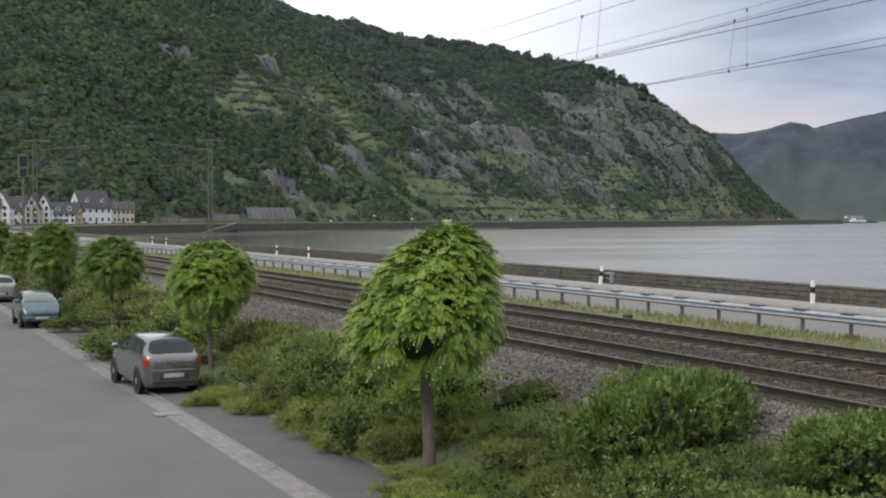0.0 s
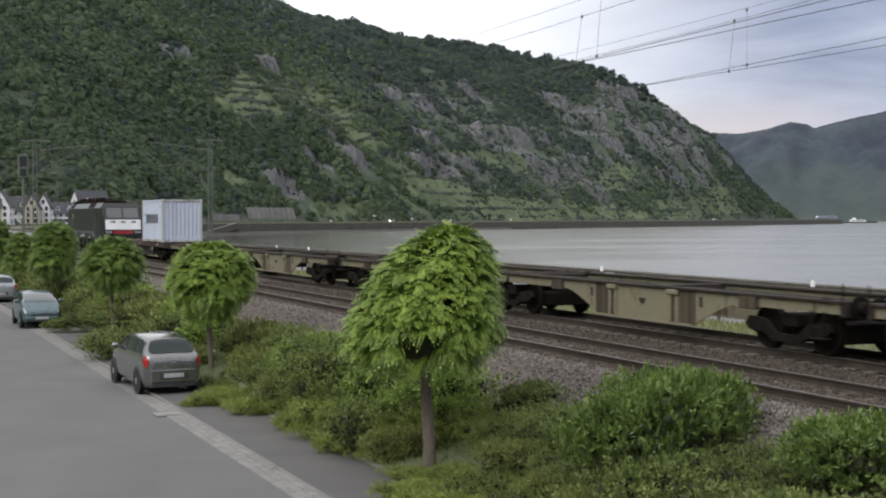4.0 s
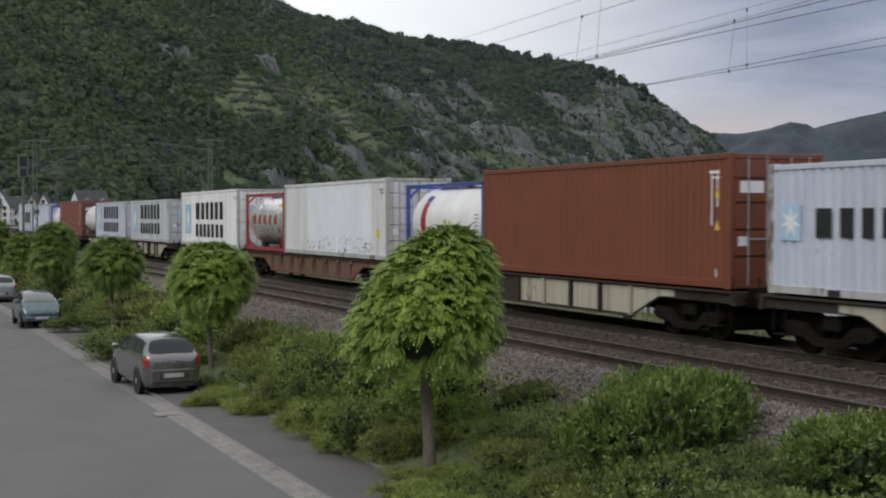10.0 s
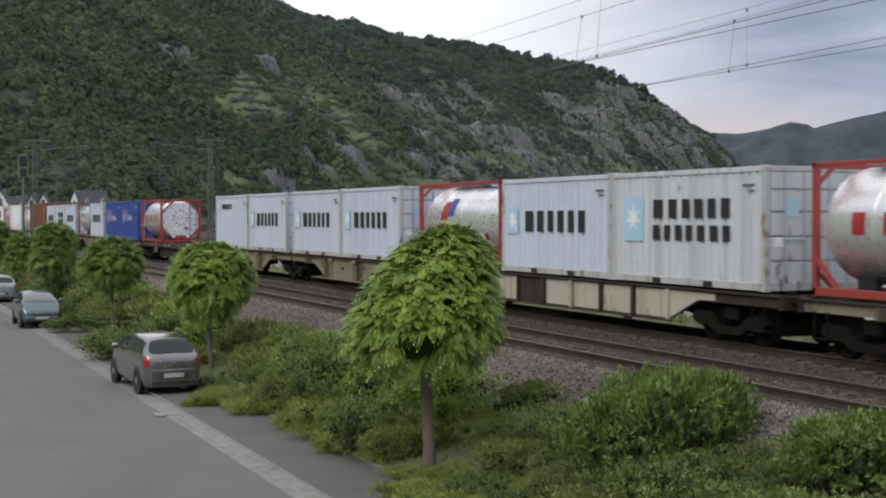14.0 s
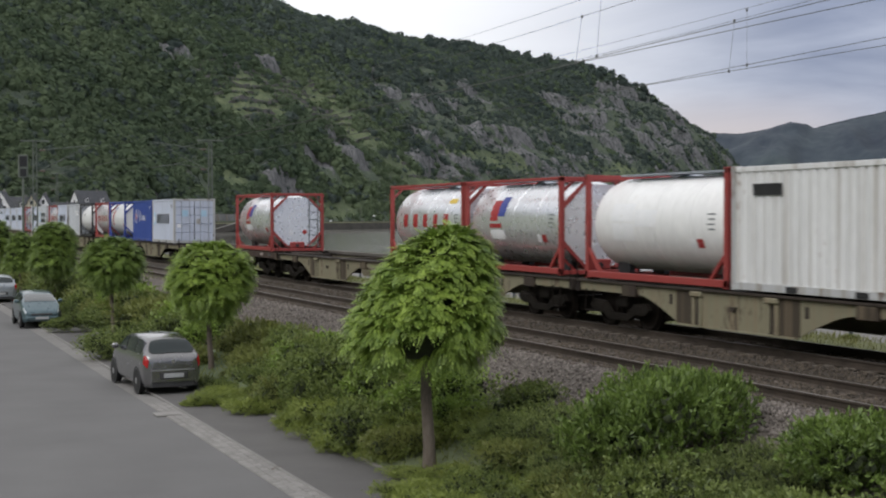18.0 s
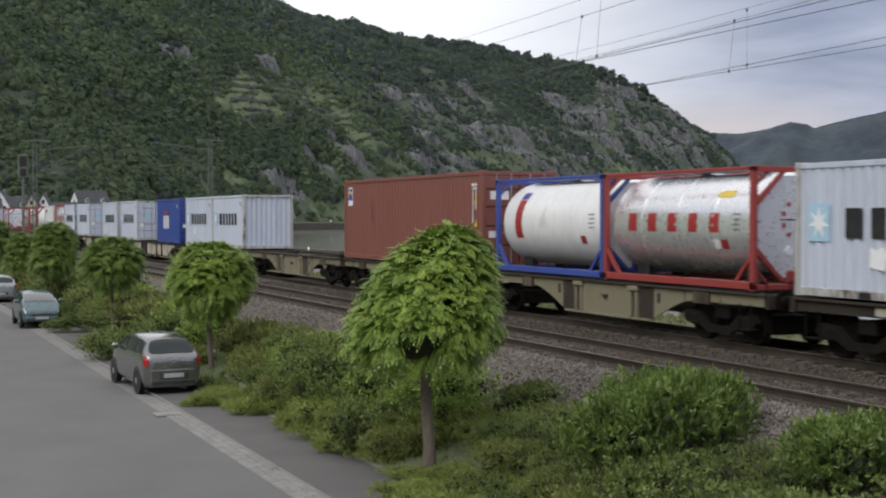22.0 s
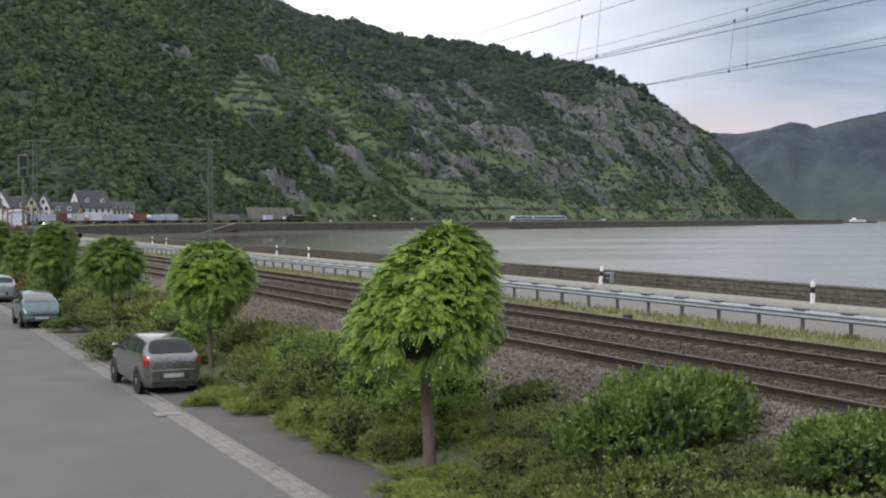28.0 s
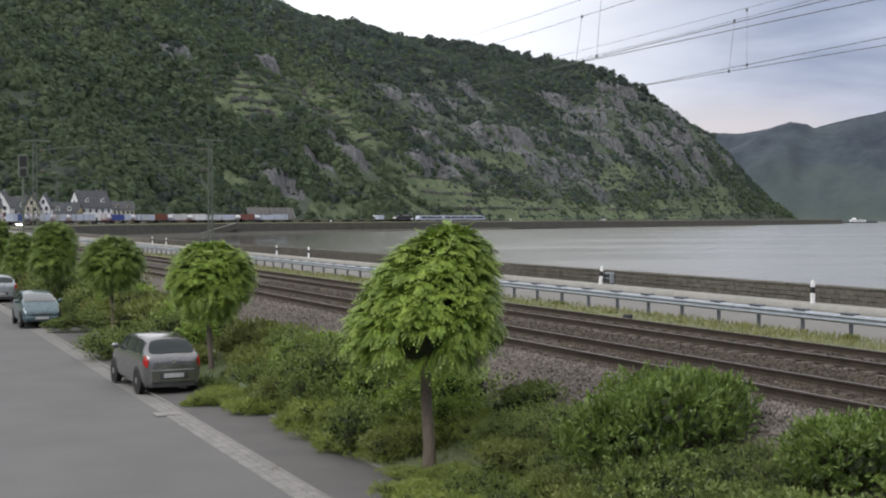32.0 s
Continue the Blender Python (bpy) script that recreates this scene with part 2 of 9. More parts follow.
def at_line(s, n=0.0, z=0.0):
    """The point n metres to the right of the line."""
    x, y, a = along(s)
    return x + n * math.cos(a), y - n * math.sin(a), z


def smooth(a, b, x):
    t = np.clip((np.asarray(x, float) - a) / (b - a), 0, 1)
    return t * t * (3 - 2 * t)


def value_noise(x, y, seed=0):
    x, y = np.asarray(x, float), np.asarray(y, float)
    xi, yi = np.floor(x).astype(np.int64), np.floor(y).astype(np.int64)
    fx, fy = x - xi, y - yi
    fx, fy = fx * fx * (3 - 2 * fx), fy * fy * (3 - 2 * fy)

    def h(a, b):
        k = (a * 374761393 + b * 668265263 + seed * 1274126177) & 0xFFFFFFFF
        k = ((k ^ (k >> 13)) * 1103515245) & 0xFFFFFFFF
        return ((k ^ (k >> 16)) & 0xFFFF) / 65535.0

    top = h(xi, yi) * (1 - fx) + h(xi + 1, yi) * fx
    bot = h(xi, yi + 1) * (1 - fx) + h(xi + 1, yi + 1) * fx
    return top * (1 - fy) + bot * fy


def fbm(x, y, octaves=4, seed=0):
    total, amp, norm = 0.0, 1.0, 0.0
    for o in range(octaves):
        total = total + amp * value_noise(x * 2 ** o, y * 2 ** o, seed + o * 17)
        norm += amp
        amp *= 0.5
    return total / norm


RIDGE_S = (0, 400, 600, 1000, 1050, 1150, 1250, 1300, 1400, 1450, 1500, 1550, 1600, 1650, 1700, 1750, 1800)
RIDGE_Z = (120, 150, 180, 184, 178, 173, 168, 170, 169, 167, 160, 144, 117, 88, 50, 22, 1)


# bare crags and open meadows of the hillside: (along the line, up the slope, half length, half height)
CRAGS = ((826, 124, 15, 9), (880, 118, 17, 6), (915, 127, 14, 6), (694, 31, 8, 7), (738, 42, 6, 5), (820, 40, 14, 10), (872, 52, 11, 6), (913, 58, 14, 12), (962, 56, 10, 9),
         (1045, 82, 20, 10), (1012, 55, 26, 14), (1142, 92, 26, 9), (1205, 86, 34, 9), (1262, 74, 17, 8), (1196, 56, 20, 12), (1252, 52, 27, 16), (1372, 140, 26, 9))
BLUFFS = ((1398, 116, 26, 12), (1352, 100, 16, 8), (1348, 78, 12, 12), (1393, 76, 20, 11), (1452, 84, 18, 15), (1500, 70, 26, 11), (1462, 50, 15, 14), (1522, 50, 15, 8), (1462, 112, 26, 12), (1545, 78, 16, 7))
MEADOWS = ((890, 98, 62, 15), (938, 90, 50, 22), (850, 82, 40, 9), (945, 68, 26, 8), (1000, 33, 66, 13), (965, 46, 24, 7), (1100, 25, 90, 10), (1120, 68, 60, 5), (1150, 62, 40, 5), (1255, 23, 90, 6),
           (1300, 48, 40, 8), (1350, 58, 34, 8), (1400, 26, 80, 8), (1520, 26, 60, 7), (1545, 36, 30, 5), (855, 24, 22, 6), (778, 40, 12, 6))


def patches(s, d, ovals, soft, seed, slant=0.5):
    """1 inside the ovals, 0 outside, with a ragged edge that leans down the valley."""
    out = np.zeros(np.shape(s))
    rag = fbm(s / 13 + d / 26, d / 11, 4, seed) - 0.5
    for s0, d0, rs, rd in ovals:
        r = np.hypot((s - s0 + slant * (d - d0)) / rs, (d - d0) / rd)
        out = np.maximum(out, 1 - smooth(1.0 - soft, 1.0 + soft, r + 1.1 * rag))
    return out


def hill_masks(s, d):
    """How rocky, and how open and grassy, the hillside is."""
    s, d = np.asarray(s, float), np.asarray(d, float)
    rock = np.maximum(patches(s, d, CRAGS, 0.22, 12), patches(s, d, BLUFFS, 0.22, 13))
    loose = smooth(0.52, 0.60, fbm(s / 34 + d / 50, d / 22, 4, 5)) * smooth(1000, 1060, s) * smooth(40, 60, d) * (1 - smooth(1600, 1700, s)) * (1 - 0.8 * smooth(125, 165, d))
    rock = np.maximum(rock, 0.9 * loose)
    rock = rock * smooth(0.30, 0.50, 0.55 * fbm(s / 7 + d / 16, d / 22, 3, 15) + 0.45 * fbm(s / 22, d / 9, 3, 16))
    vines = patches(s, d, MEADOWS, 0.30, 21, 0.0)
    return rock * (1 - 0.7 * vines), vines


def land(s, d):
    """Height of the ground d metres to the left of the line (outside the bend)."""
    s, d = np.asarray(s, float), np.asarray(d, float)
    toe = 15 + 55 * (1 - smooth(560, 680, s))
    reach = 240 - 180 * smooth(1300, 1750, s)
    ridge = np.interp(s, RIDGE_S, RIDGE_Z)
    gully = 26 * (fbm(s / 85, d / 260, 3, 2) - 0.5)
    q = np.clip((d + gully * smooth(30, 90, d) - toe) / (reach - toe), 0, 3)
    up = ridge * np.where(q < 1, 0.55 * q + 0.45 * np.sin(np.clip(q, 0, 1) * math.pi / 2), 1) - np.clip(q - 1, 0, 9) * 22
    up = up + 13 * (fbm(s / 60, d / 60, 4, 3) - 0.5) * smooth(0.03, 0.25, q)
    rock, vines = hill_masks(s, d)
    step = 24.0
    t = up / step + 1.6 * fbm(s / 55, d / 90, 3, 4)
    cut = (np.floor(t) + smooth(0.35, 0.65, t - np.floor(t)) - 1.6 * fbm(s / 55, d / 90, 3, 4)) * step
    up = up + (cut - up) * np.clip(rock, 0, 1) * 0.75
    up = up + np.clip(rock, 0, 1) * (5 * (fbm(s / 13 + d / 20, d / 9, 3, 6) - 0.5) + 5 * (fbm(s / 7 + d / 6, d / 4, 2, 16) - 0.5))
    t = up / 5.0 + 0.6 * fbm(s / 30, d / 80, 2, 8)
    cut = (np.floor(t) + smooth(0.62, 0.9, t - np.floor(t)) - 0.6 * fbm(s / 30, d / 80, 2, 8)) * 5.0
    up = up + (cut - up) * vines * 0.6
    far = smooth(300, 480, s)
    foot = 1.2 + smooth(16, 60, d) * 1.5
    hill = np.maximum(foot, foot + up * (q > 0))
    near = np.interp(d, (0, 6.3, 9.4, 9.6, 60, 75, 400), (1.3, 1.0, 0.05, -0.03, -0.03, 2, 150))
    return near * (1 - far) + hill * far - 12 * smooth(1800, 1880, s)


# ---- mesh helpers ----
class Geo:
    """Collects vertices and faces of one mesh."""

    def __init__(self):
        self.v, self.f, self.count = [], [], 0

    def add(self, verts, faces):
        k = self.count
        self.v += [tuple(p) for p in verts]
        self.f += [tuple(i + k for i in face) for face in faces]
        self.count += len(verts)
        return self

    def box(self, x0, y0, z0, x1, y1, z1):
        v = [(x, y, z) for z in (z0, z1) for y in (y0, y1) for x in (x0, x1)]
        return self.add(v, [(0, 2, 3, 1), (4, 5, 7, 6), (0, 1, 5, 4), (2, 6, 7, 3), (0, 4, 6, 2), (1, 3, 7, 5)])

    def cbox(self, x0, y0, z0, x1, y1, z1, c=0.02):
        """A box with chamfered edges."""
        mid = ((x0 + x1) / 2, (y0 + y1) / 2, (z0 + z1) / 2)
        half = ((x1 - x0) / 2, (y1 - y0) / 2, (z1 - z0) / 2)
        c = min(c, min(half) * 0.9)
        ids, v = {}, []
        for sx in (-1, 1):
            for sy in (-1, 1):
                for sz in (-1, 1):
                    sg = (sx, sy, sz)
                    for ax in range(3):
                        ids[(sg, ax)] = len(v)
                        v.append(tuple(mid[k] + sg[k] * (half[k] - (0 if k == ax else c)) for k in range(3)))
        f = []
        for ax in range(3):
            a, b = [k for k in range(3) if k != ax]
            for sd in (-1, 1):
                ring = []
                for sa, sb in ((-1, -1), (1, -1), (1, 1), (-1, 1)):
                    sg = [0, 0, 0]
                    sg[ax], sg[a], sg[b] = sd, sa, sb
                    ring.append(ids[(tuple(sg), ax)])
                f.append(tuple(ring if (sd > 0) == (ax != 1) else ring[::-1]))
            for sa in (-1, 1):
                for sb in (-1, 1):
                    lo, hi = [0, 0, 0], [0, 0, 0]
                    lo[ax], hi[ax] = -1, 1
                    lo[a] = hi[a] = sa
                    lo[b] = hi[b] = sb
                    lo, hi = tuple(lo), tuple(hi)
                    f.append((ids[(lo, a)], ids[(hi, a)], ids[(hi, b)], ids[(lo, b)]))
        for sx in (-1, 1):
            for sy in (-1, 1):
                for sz in (-1, 1):
                    f.append(tuple(ids[((sx, sy, sz), ax)] for ax in range(3)))
        return self.add(v, f)

    def tube(self, p0, p1, r0, r1=None, n=8, cap=True):
        p0, p1 = Vector(p0), Vector(p1)
        r1 = r0 if r1 is None else r1
        w = (p1 - p0).normalized()
        a = w.orthogonal().normalized()
        b = w.cross(a)
        v = []
        for p, r in ((p0, r0), (p1, r1)):
            for k in range(n):
                t = 2 * math.pi * k / n
                v.append(p + a * (r * math.cos(t)) + b * (r * math.sin(t)))
        f = [(k, (k + 1) % n, n + (k + 1) % n, n + k) for k in range(n)]
        if cap:
            f += [tuple(range(n - 1, -1, -1)), tuple(range(n, 2 * n))]
        return self.add(v, f)

    def lathe(self, rows, n=20, axis="y", centre=(0, 0, 0)):
        """rows of (place along the axis, radius)."""
        v = []
        for h, r in rows:
            for k in range(n):
                t = 2 * math.pi * k / n
                a, b = r * math.cos(t), r * math.sin(t)
                p = {"x": (h, a, b), "y": (a, h, b), "z": (a, b, h)}[axis]
                v.append(tuple(p[i] + centre[i] for i in range(3)))
        f = []
        for j in range(len(rows) - 1):
            for k in range(n):
                f.append((j * n + k, j * n + (k + 1) % n, (j + 1) * n + (k + 1) % n, (j + 1) * n + k))
        f += [tuple(range(n)), tuple((len(rows) - 1) * n + k for k in range(n))]
        return self.add(v, f)

    def prism(self, outline, a, b, axis="x"):
        """outline: 2D points in the plane across the axis."""
        def p3(h, q):
            return {"x": (h, q[0], q[1]), "y": (q[0], h, q[1]), "z": (q[0], q[1], h)}[axis]
        n = len(outline)
        v = [p3(a, q) for q in outline] + [p3(b, q) for q in outline]
        f = [(k, (k + 1) % n, n + (k + 1) % n, n + k) for k in range(n)]
        return self.add(v, f + [tuple(range(n - 1, -1, -1)), tuple(range(n, 2 * n))])

    def mesh(self, name, mat, flat=True):
        me = bpy.data.meshes.new(name)
        me.from_pydata(self.v, [], self.f)
        bm = bmesh.new()
        bm.from_mesh(me)
        bmesh.ops.recalc_face_normals(bm, faces=bm.faces)
        bm.to_mesh(me)
        bm.free()
        if not flat:
            me.shade_smooth()
        if mat:
            me.materials.append(mat)
        return me


def raw_mesh(name, verts, quads, mat, flat=True):
    """A large mesh from arrays: verts (n, 3), quads (m, 3 or 4)."""
    verts, quads = np.asarray(verts, np.float32), np.asarray(quads, np.int32)
    me = bpy.data.meshes.new(name)
    me.vertices.add(len(verts))
    me.vertices.foreach_set("co", verts.ravel())
    k = quads.shape[1]
    me.loops.add(quads.size)
    me.loops.foreach_set("vertex_index", quads.ravel())
    me.polygons.add(len(quads))
    me.polygons.foreach_set("loop_start", np.arange(0, quads.size, k, dtype=np.int32))
    me.update(calc_edges=True)
    if not flat:
        me.shade_smooth()
    if mat:
        me.materials.append(mat)
    return me


def part(name, shape, material, parent, label="", flat=True, m=None):
    """One mesh object under a thing or a part; shape is a Geo or a mesh."""
    me = shape.mesh(name, material, flat) if isinstance(shape, Geo) else shape
    ob = new(name, me)
    ob.parent = parent
    if m is not None:
        ob.matrix_local = m
    if label:
        ob["label"] = label
    return ob


def thing(name, label, category, group="", m=None, kind=""):
    ob = new(name)
    ob.empty_display_size = 0.2
    if m is not None:
        ob.matrix_basis = m
    return tagged(ob, label, category, group, kind)


def structure(name, shape, material, label, category, flat=True):
    me = shape.mesh(name, material, flat) if isinstance(shape, Geo) else shape
    return tagged(new(name, me), label, category, kind="structure")


def grid_faces(rows, cols):
    i = np.arange(rows - 1)[:, None] * cols + np.arange(cols - 1)[None, :]
    return np.stack([i, i + 1, i + cols + 1, i + cols], -1).reshape(-1, 4)


def stations(a, b, bend_step=8.0):
    out = [a]
    while out[-1] < b:
        s = out[-1]
        out.append(min(b, s + (60 if s < BEND_AT - 60 else bend_step)))
    return out


def sunk(s, n, z):
    """The riverside road lies lower, and has no parapet, beyond the start of the bend."""
    if n < 5.9 or n > 12.28:
        return z
    drop = 0.5 * float(smooth(290, 420, s)) - 0.2 * float(smooth(850, 1000, s))
    return max(z - drop, 0.9) if z < 2 else z - drop - 0.72 * float(smooth(300, 400, s))


def ribbon(profile, a, b, mat, name="sheet", step=8.0):
    """A sheet along the line; profile: (n, z) from left to right."""
    ss = stations(a, b, step)
    v = [at_line(s, n, sunk(s, n, z)) for s in ss for n, z in profile]
    return raw_mesh(name, v, grid_faces(len(ss), len(profile))[:, ::-1], mat)


# ---- ground, river, hillside ----
def earth_material():
    m = bpy.data.materials.new("hillside")
    m.use_nodes = True
    n, l = m.node_tree.nodes, m.node_tree.links
    bsdf = n["Principled BSDF"]
    bsdf.inputs["Roughness"].default_value = 0.95
    geo, tc = n.new("ShaderNodeNewGeometry"), n.new("ShaderNodeTexCoord")
    sep_n = n.new("ShaderNodeSeparateXYZ")
    l.new(geo.outputs["True Normal"], sep_n.inputs[0])

    def noise_tex(scale, detail, st=(1, 1, 1)):
        mp = n.new("ShaderNodeMapping")
        mp.inputs["Scale"].default_value = st
        l.new(tc.outputs["Object"], mp.inputs["Vector"])
        t = n.new("ShaderNodeTexNoise")
        t.inputs["Scale"].default_value, t.inputs["Detail"].default_value = scale, detail
        l.new(mp.outputs[0], t.inputs["Vector"])
        return t.outputs["Fac"]

    def blend(fac, a, b):
        x = n.new("ShaderNodeMixRGB")
        for sock, val in ((x.inputs[0], fac), (x.inputs[1], a), (x.inputs[2], b)):
            if isinstance(val, tuple):
                sock.default_value = (*val, 1)
            else:
                l.new(val, sock)
        return x.outputs[0]

    def remap(src, a, b):
        x = n.new("ShaderNodeMapRange")
        x.inputs["From Min"].default_value, x.inputs["From Max"].default_value = a, b
        l.new(src, x.inputs["Value"])
        return x.outputs[0]

    large, mid, small = noise_tex(0.02, 5), noise_tex(0.15, 6), noise_tex(0.9, 4)
    cleft = noise_tex(0.30, 9, (1.5, 1.5, 0.5))
    def masked(name, grain, weight):
        at = n.new("ShaderNodeAttribute")
        at.attribute_name = name
        x = n.new("ShaderNodeMath")
        x.operation = "MULTIPLY_ADD"
        x.inputs[1].default_value = weight
        l.new(grain, x.inputs[0])
        l.new(at.outputs["Fac"], x.inputs[2])
        return x.outputs[0]

    floor_c = blend(remap(mid, 0.35, 0.65), (0.048, 0.066, 0.048), (0.082, 0.104, 0.066))
    grass = blend(remap(mid, 0.38, 0.62), (0.082, 0.112, 0.056), (0.140, 0.168, 0.086))
    grass = blend(remap(large, 0.5, 0.62), grass, (0.074, 0.098, 0.050))
    grass = blend(remap(masked("meadow", small, 0.5), 0.55, 0.75), floor_c, grass)
    stone = blend(remap(cleft, 0.40, 0.60), (0.070, 0.072, 0.074), (0.165, 0.166, 0.168))
    stone = blend(remap(small, 0.60, 0.75), stone, (0.06, 0.07, 0.045))
    jag = n.new("ShaderNodeMath")
    jag.operation = "MULTIPLY_ADD"
    jag.inputs[1].default_value = 0.30
    l.new(mid, jag.inputs[0])
    l.new(sep_n.outputs["Z"], jag.inputs[2])
    steep = blend(remap(jag.outputs[0], 0.62, 0.56), grass, stone)
    l.new(blend(remap(masked("rock", mid, 0.9), 0.92, 1.06), steep, stone), bsdf.inputs["Base Color"])
    b = n.new("ShaderNodeBump")
    b.inputs["Strength"].default_value, b.inputs["Distance"].default_value = 0.8, 1.5
    l.new(cleft, b.inputs["Height"])
    l.new(b.outputs[0], bsdf.inputs["Normal"])
    return m


def water_material():
    m = bpy.data.materials.new("river_water")
    m.use_nodes = True
    n, l = m.node_tree.nodes, m.node_tree.links
    bsdf = n["Principled BSDF"]
    bsdf.inputs["Base Color"].default_value = (0.265, 0.264, 0.246, 1)
    bsdf.inputs["IOR"].default_value = 1.33
    tc = n.new("ShaderNodeTexCoord")
    swirl, chop = n.new("ShaderNodeTexNoise"), n.new("ShaderNodeTexNoise")
    mp = n.new("ShaderNodeMapping")
    mp.inputs["Rotation"].default_value = (0, 0, radians(-35))
    mp.inputs["Scale"].default_value = (0.35, 1.0, 1.0)
    l.new(tc.outputs["Object"], mp.inputs["Vector"])
    for t, sc, det in ((swirl, 0.022, 4), (chop, 0.8, 5)):
        t.inputs["Scale"].default_value, t.inputs["Detail"].default_value = sc, det
        l.new(mp.outputs[0], t.inputs["Vector"])
    rg = n.new("ShaderNodeMapRange")
    rg.inputs["From Min"].default_value, rg.inputs["From Max"].default_value = 0.38, 0.62
    rg.inputs["To Min"].default_value, rg.inputs["To Max"].default_value = 0.19, 0.27
    l.new(swirl.outputs["Fac"], rg.inputs["Value"])
    # sheltered, smoother water inside the bend; open, ruffled water beyond
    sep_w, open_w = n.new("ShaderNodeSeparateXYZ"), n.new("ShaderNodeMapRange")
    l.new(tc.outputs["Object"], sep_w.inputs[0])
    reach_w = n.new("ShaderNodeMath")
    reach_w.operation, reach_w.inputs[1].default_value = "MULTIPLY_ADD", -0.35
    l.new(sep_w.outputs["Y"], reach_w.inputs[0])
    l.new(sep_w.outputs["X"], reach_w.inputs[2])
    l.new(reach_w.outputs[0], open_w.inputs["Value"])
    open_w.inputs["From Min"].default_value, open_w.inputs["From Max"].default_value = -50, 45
    calm = n.new("ShaderNodeMath")
    calm.operation = "MULTIPLY"
    l.new(rg.outputs[0], calm.inputs[0])
    ease = n.new("ShaderNodeMapRange")
    ease.inputs["To Min"].default_value = 0.25
    l.new(open_w.outputs[0], ease.inputs["Value"])
    l.new(ease.outputs[0], calm.inputs[1])
    l.new(calm.outputs[0], bsdf.inputs["Roughness"])
    # base colour carries the reflections: dark hill inshore, pale sky farther out
    mirror_tone = n.new("ShaderNodeMixRGB")
    mirror_tone.inputs[1].default_value, mirror_tone.inputs[2].default_value = (0.085, 0.085, 0.075, 1), (0.265, 0.264, 0.246, 1)
    l.new(open_w.outputs[0], mirror_tone.inputs[0])
    l.new(mirror_tone.outputs[0], bsdf.inputs["Base Color"])
    b = n.new("ShaderNodeBump")
    b.inputs["Strength"].default_value, b.inputs["Distance"].default_value = 0.35, 0.35
    l.new(chop.outputs["Fac"], b.inputs["Height"])
    gust = n.new("ShaderNodeMapRange")
    gust.inputs["To Min"].default_value, gust.inputs["To Max"].default_value = 0.05, 0.13
    l.new(open_w.outputs[0], gust.inputs["Value"])
    l.new(gust.outputs[0], b.inputs["Strength"])
    l.new(b.outputs[0], bsdf.inputs["Normal"])
    return m


M["hillside"], M["river_water"] = earth_material(), water_material()

# the ground left of the line, from the street to the hilltop, and the river bed right of it
S_ROWS = np.concatenate([np.arange(-700, 0, 70.0), np.arange(0, 400, 25.0), np.arange(400, 680, 8.0), np.arange(680, 1780, 3.0), np.arange(1780, 2081, 60.0)])
D_COLS = np.concatenate([(6.3, 7.8, 9.4, 9.6, 12.5), np.arange(15, 70, 2.5), np.arange(70, 200, 3.0), np.arange(200, 300, 6.0), np.arange(300, 701, 50.0)])
gs, gd = np.meshgrid(S_ROWS, D_COLS, indexing="ij")
gz = land(gs, gd)
base = np.array([along(s) for s in S_ROWS])
gx = base[:, 0:1] - gd * np.cos(base[:, 2:3])
gy = base[:, 1:2] + gd * np.sin(base[:, 2:3])
ground = structure("ground", raw_mesh("ground", np.stack([gx, gy, gz], -1).reshape(-1, 3), grid_faces(*gs.shape), M["hillside"]), M["hillside"],
                   "grassy and rocky hillside ground above the river", "ground")
rock_m, vine_m = hill_masks(gs, gd)
for key, arr in (("rock", rock_m), ("meadow", np.maximum(vine_m, 1 - smooth(430, 520, gs)))):
    ground.data.attributes.new(key, "FLOAT", "POINT").data.foreach_set("value", np.asarray(arr, np.float32).ravel())
bed = Geo()
bed.add([(-4000, -4000, -7), (4800, -4000, -7), (4800, 4800, -7), (-4000, 4800, -7)], [(0, 1, 2, 3)])
structure("river_bed", bed, M["soil"], "muddy brown river bed under the water", "ground")
water = Geo()
water.add([(-3800, -3800, WATER_Z), (4700, -3800, WATER_Z), (4700, 4700, WATER_Z), (-3800, 4700, WATER_Z)], [(0, 1, 2, 3)])
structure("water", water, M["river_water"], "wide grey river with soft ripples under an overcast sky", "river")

# ---- the railway bed, verge, main road and river wall ----
structure("ballast_shoulder", ribbon([(-7.4, 0.3), (-6.3, 1.0), (-5.5, 1.66), (-5.15, 1.735)], -700, 1846, M["ballast_bed"], "ballast_shoulder"),
          M["ballast_bed"], "grey-brown sloping shoulder of broken ballast stones", "ballast")
structure("track_bed", ribbon([(-5.15, 1.735), (-1.5, 1.74), (-1.1, 1.74), (-1.0, 1.69), (-0.55, 1.69), (-0.45, 1.752), (0.45, 1.752), (0.55, 1.69), (1.0, 1.69), (1.1, 1.74), (1.6, 1.69), (2.6, 1.52), (3.2, 1.5)], -700, 1846, M["ballast_rusty_bed"], "track_bed"),
          M["ballast_rusty_bed"], "dark rust-brown ballast bed under the two railway tracks", "track bed")
structure("verge", ribbon([(3.0, 1.49), (3.7, 1.52), (5.2, 1.46), (5.9, 1.38)], -700, 1846, M["verge"], "verge"),
          M["verge"], "strip of grass and weeds between railway and road", "verge")
structure("main_road", ribbon([(5.8, 1.24), (8.4, 1.40), (11.2, 1.52)], -700, 1846, M["main_road"], "main_road"),
          M["main_road"], "pale grey asphalt riverside road", "road")
structure("road_kerb", ribbon([(11.1, 1.5), (11.1, 1.70), (11.85, 1.72), (11.85, 1.5)], -700, 1846, M["kerbstone"], "road_kerb"),
          M["kerbstone"], "pale concrete kerb strip along the river wall", "kerb")
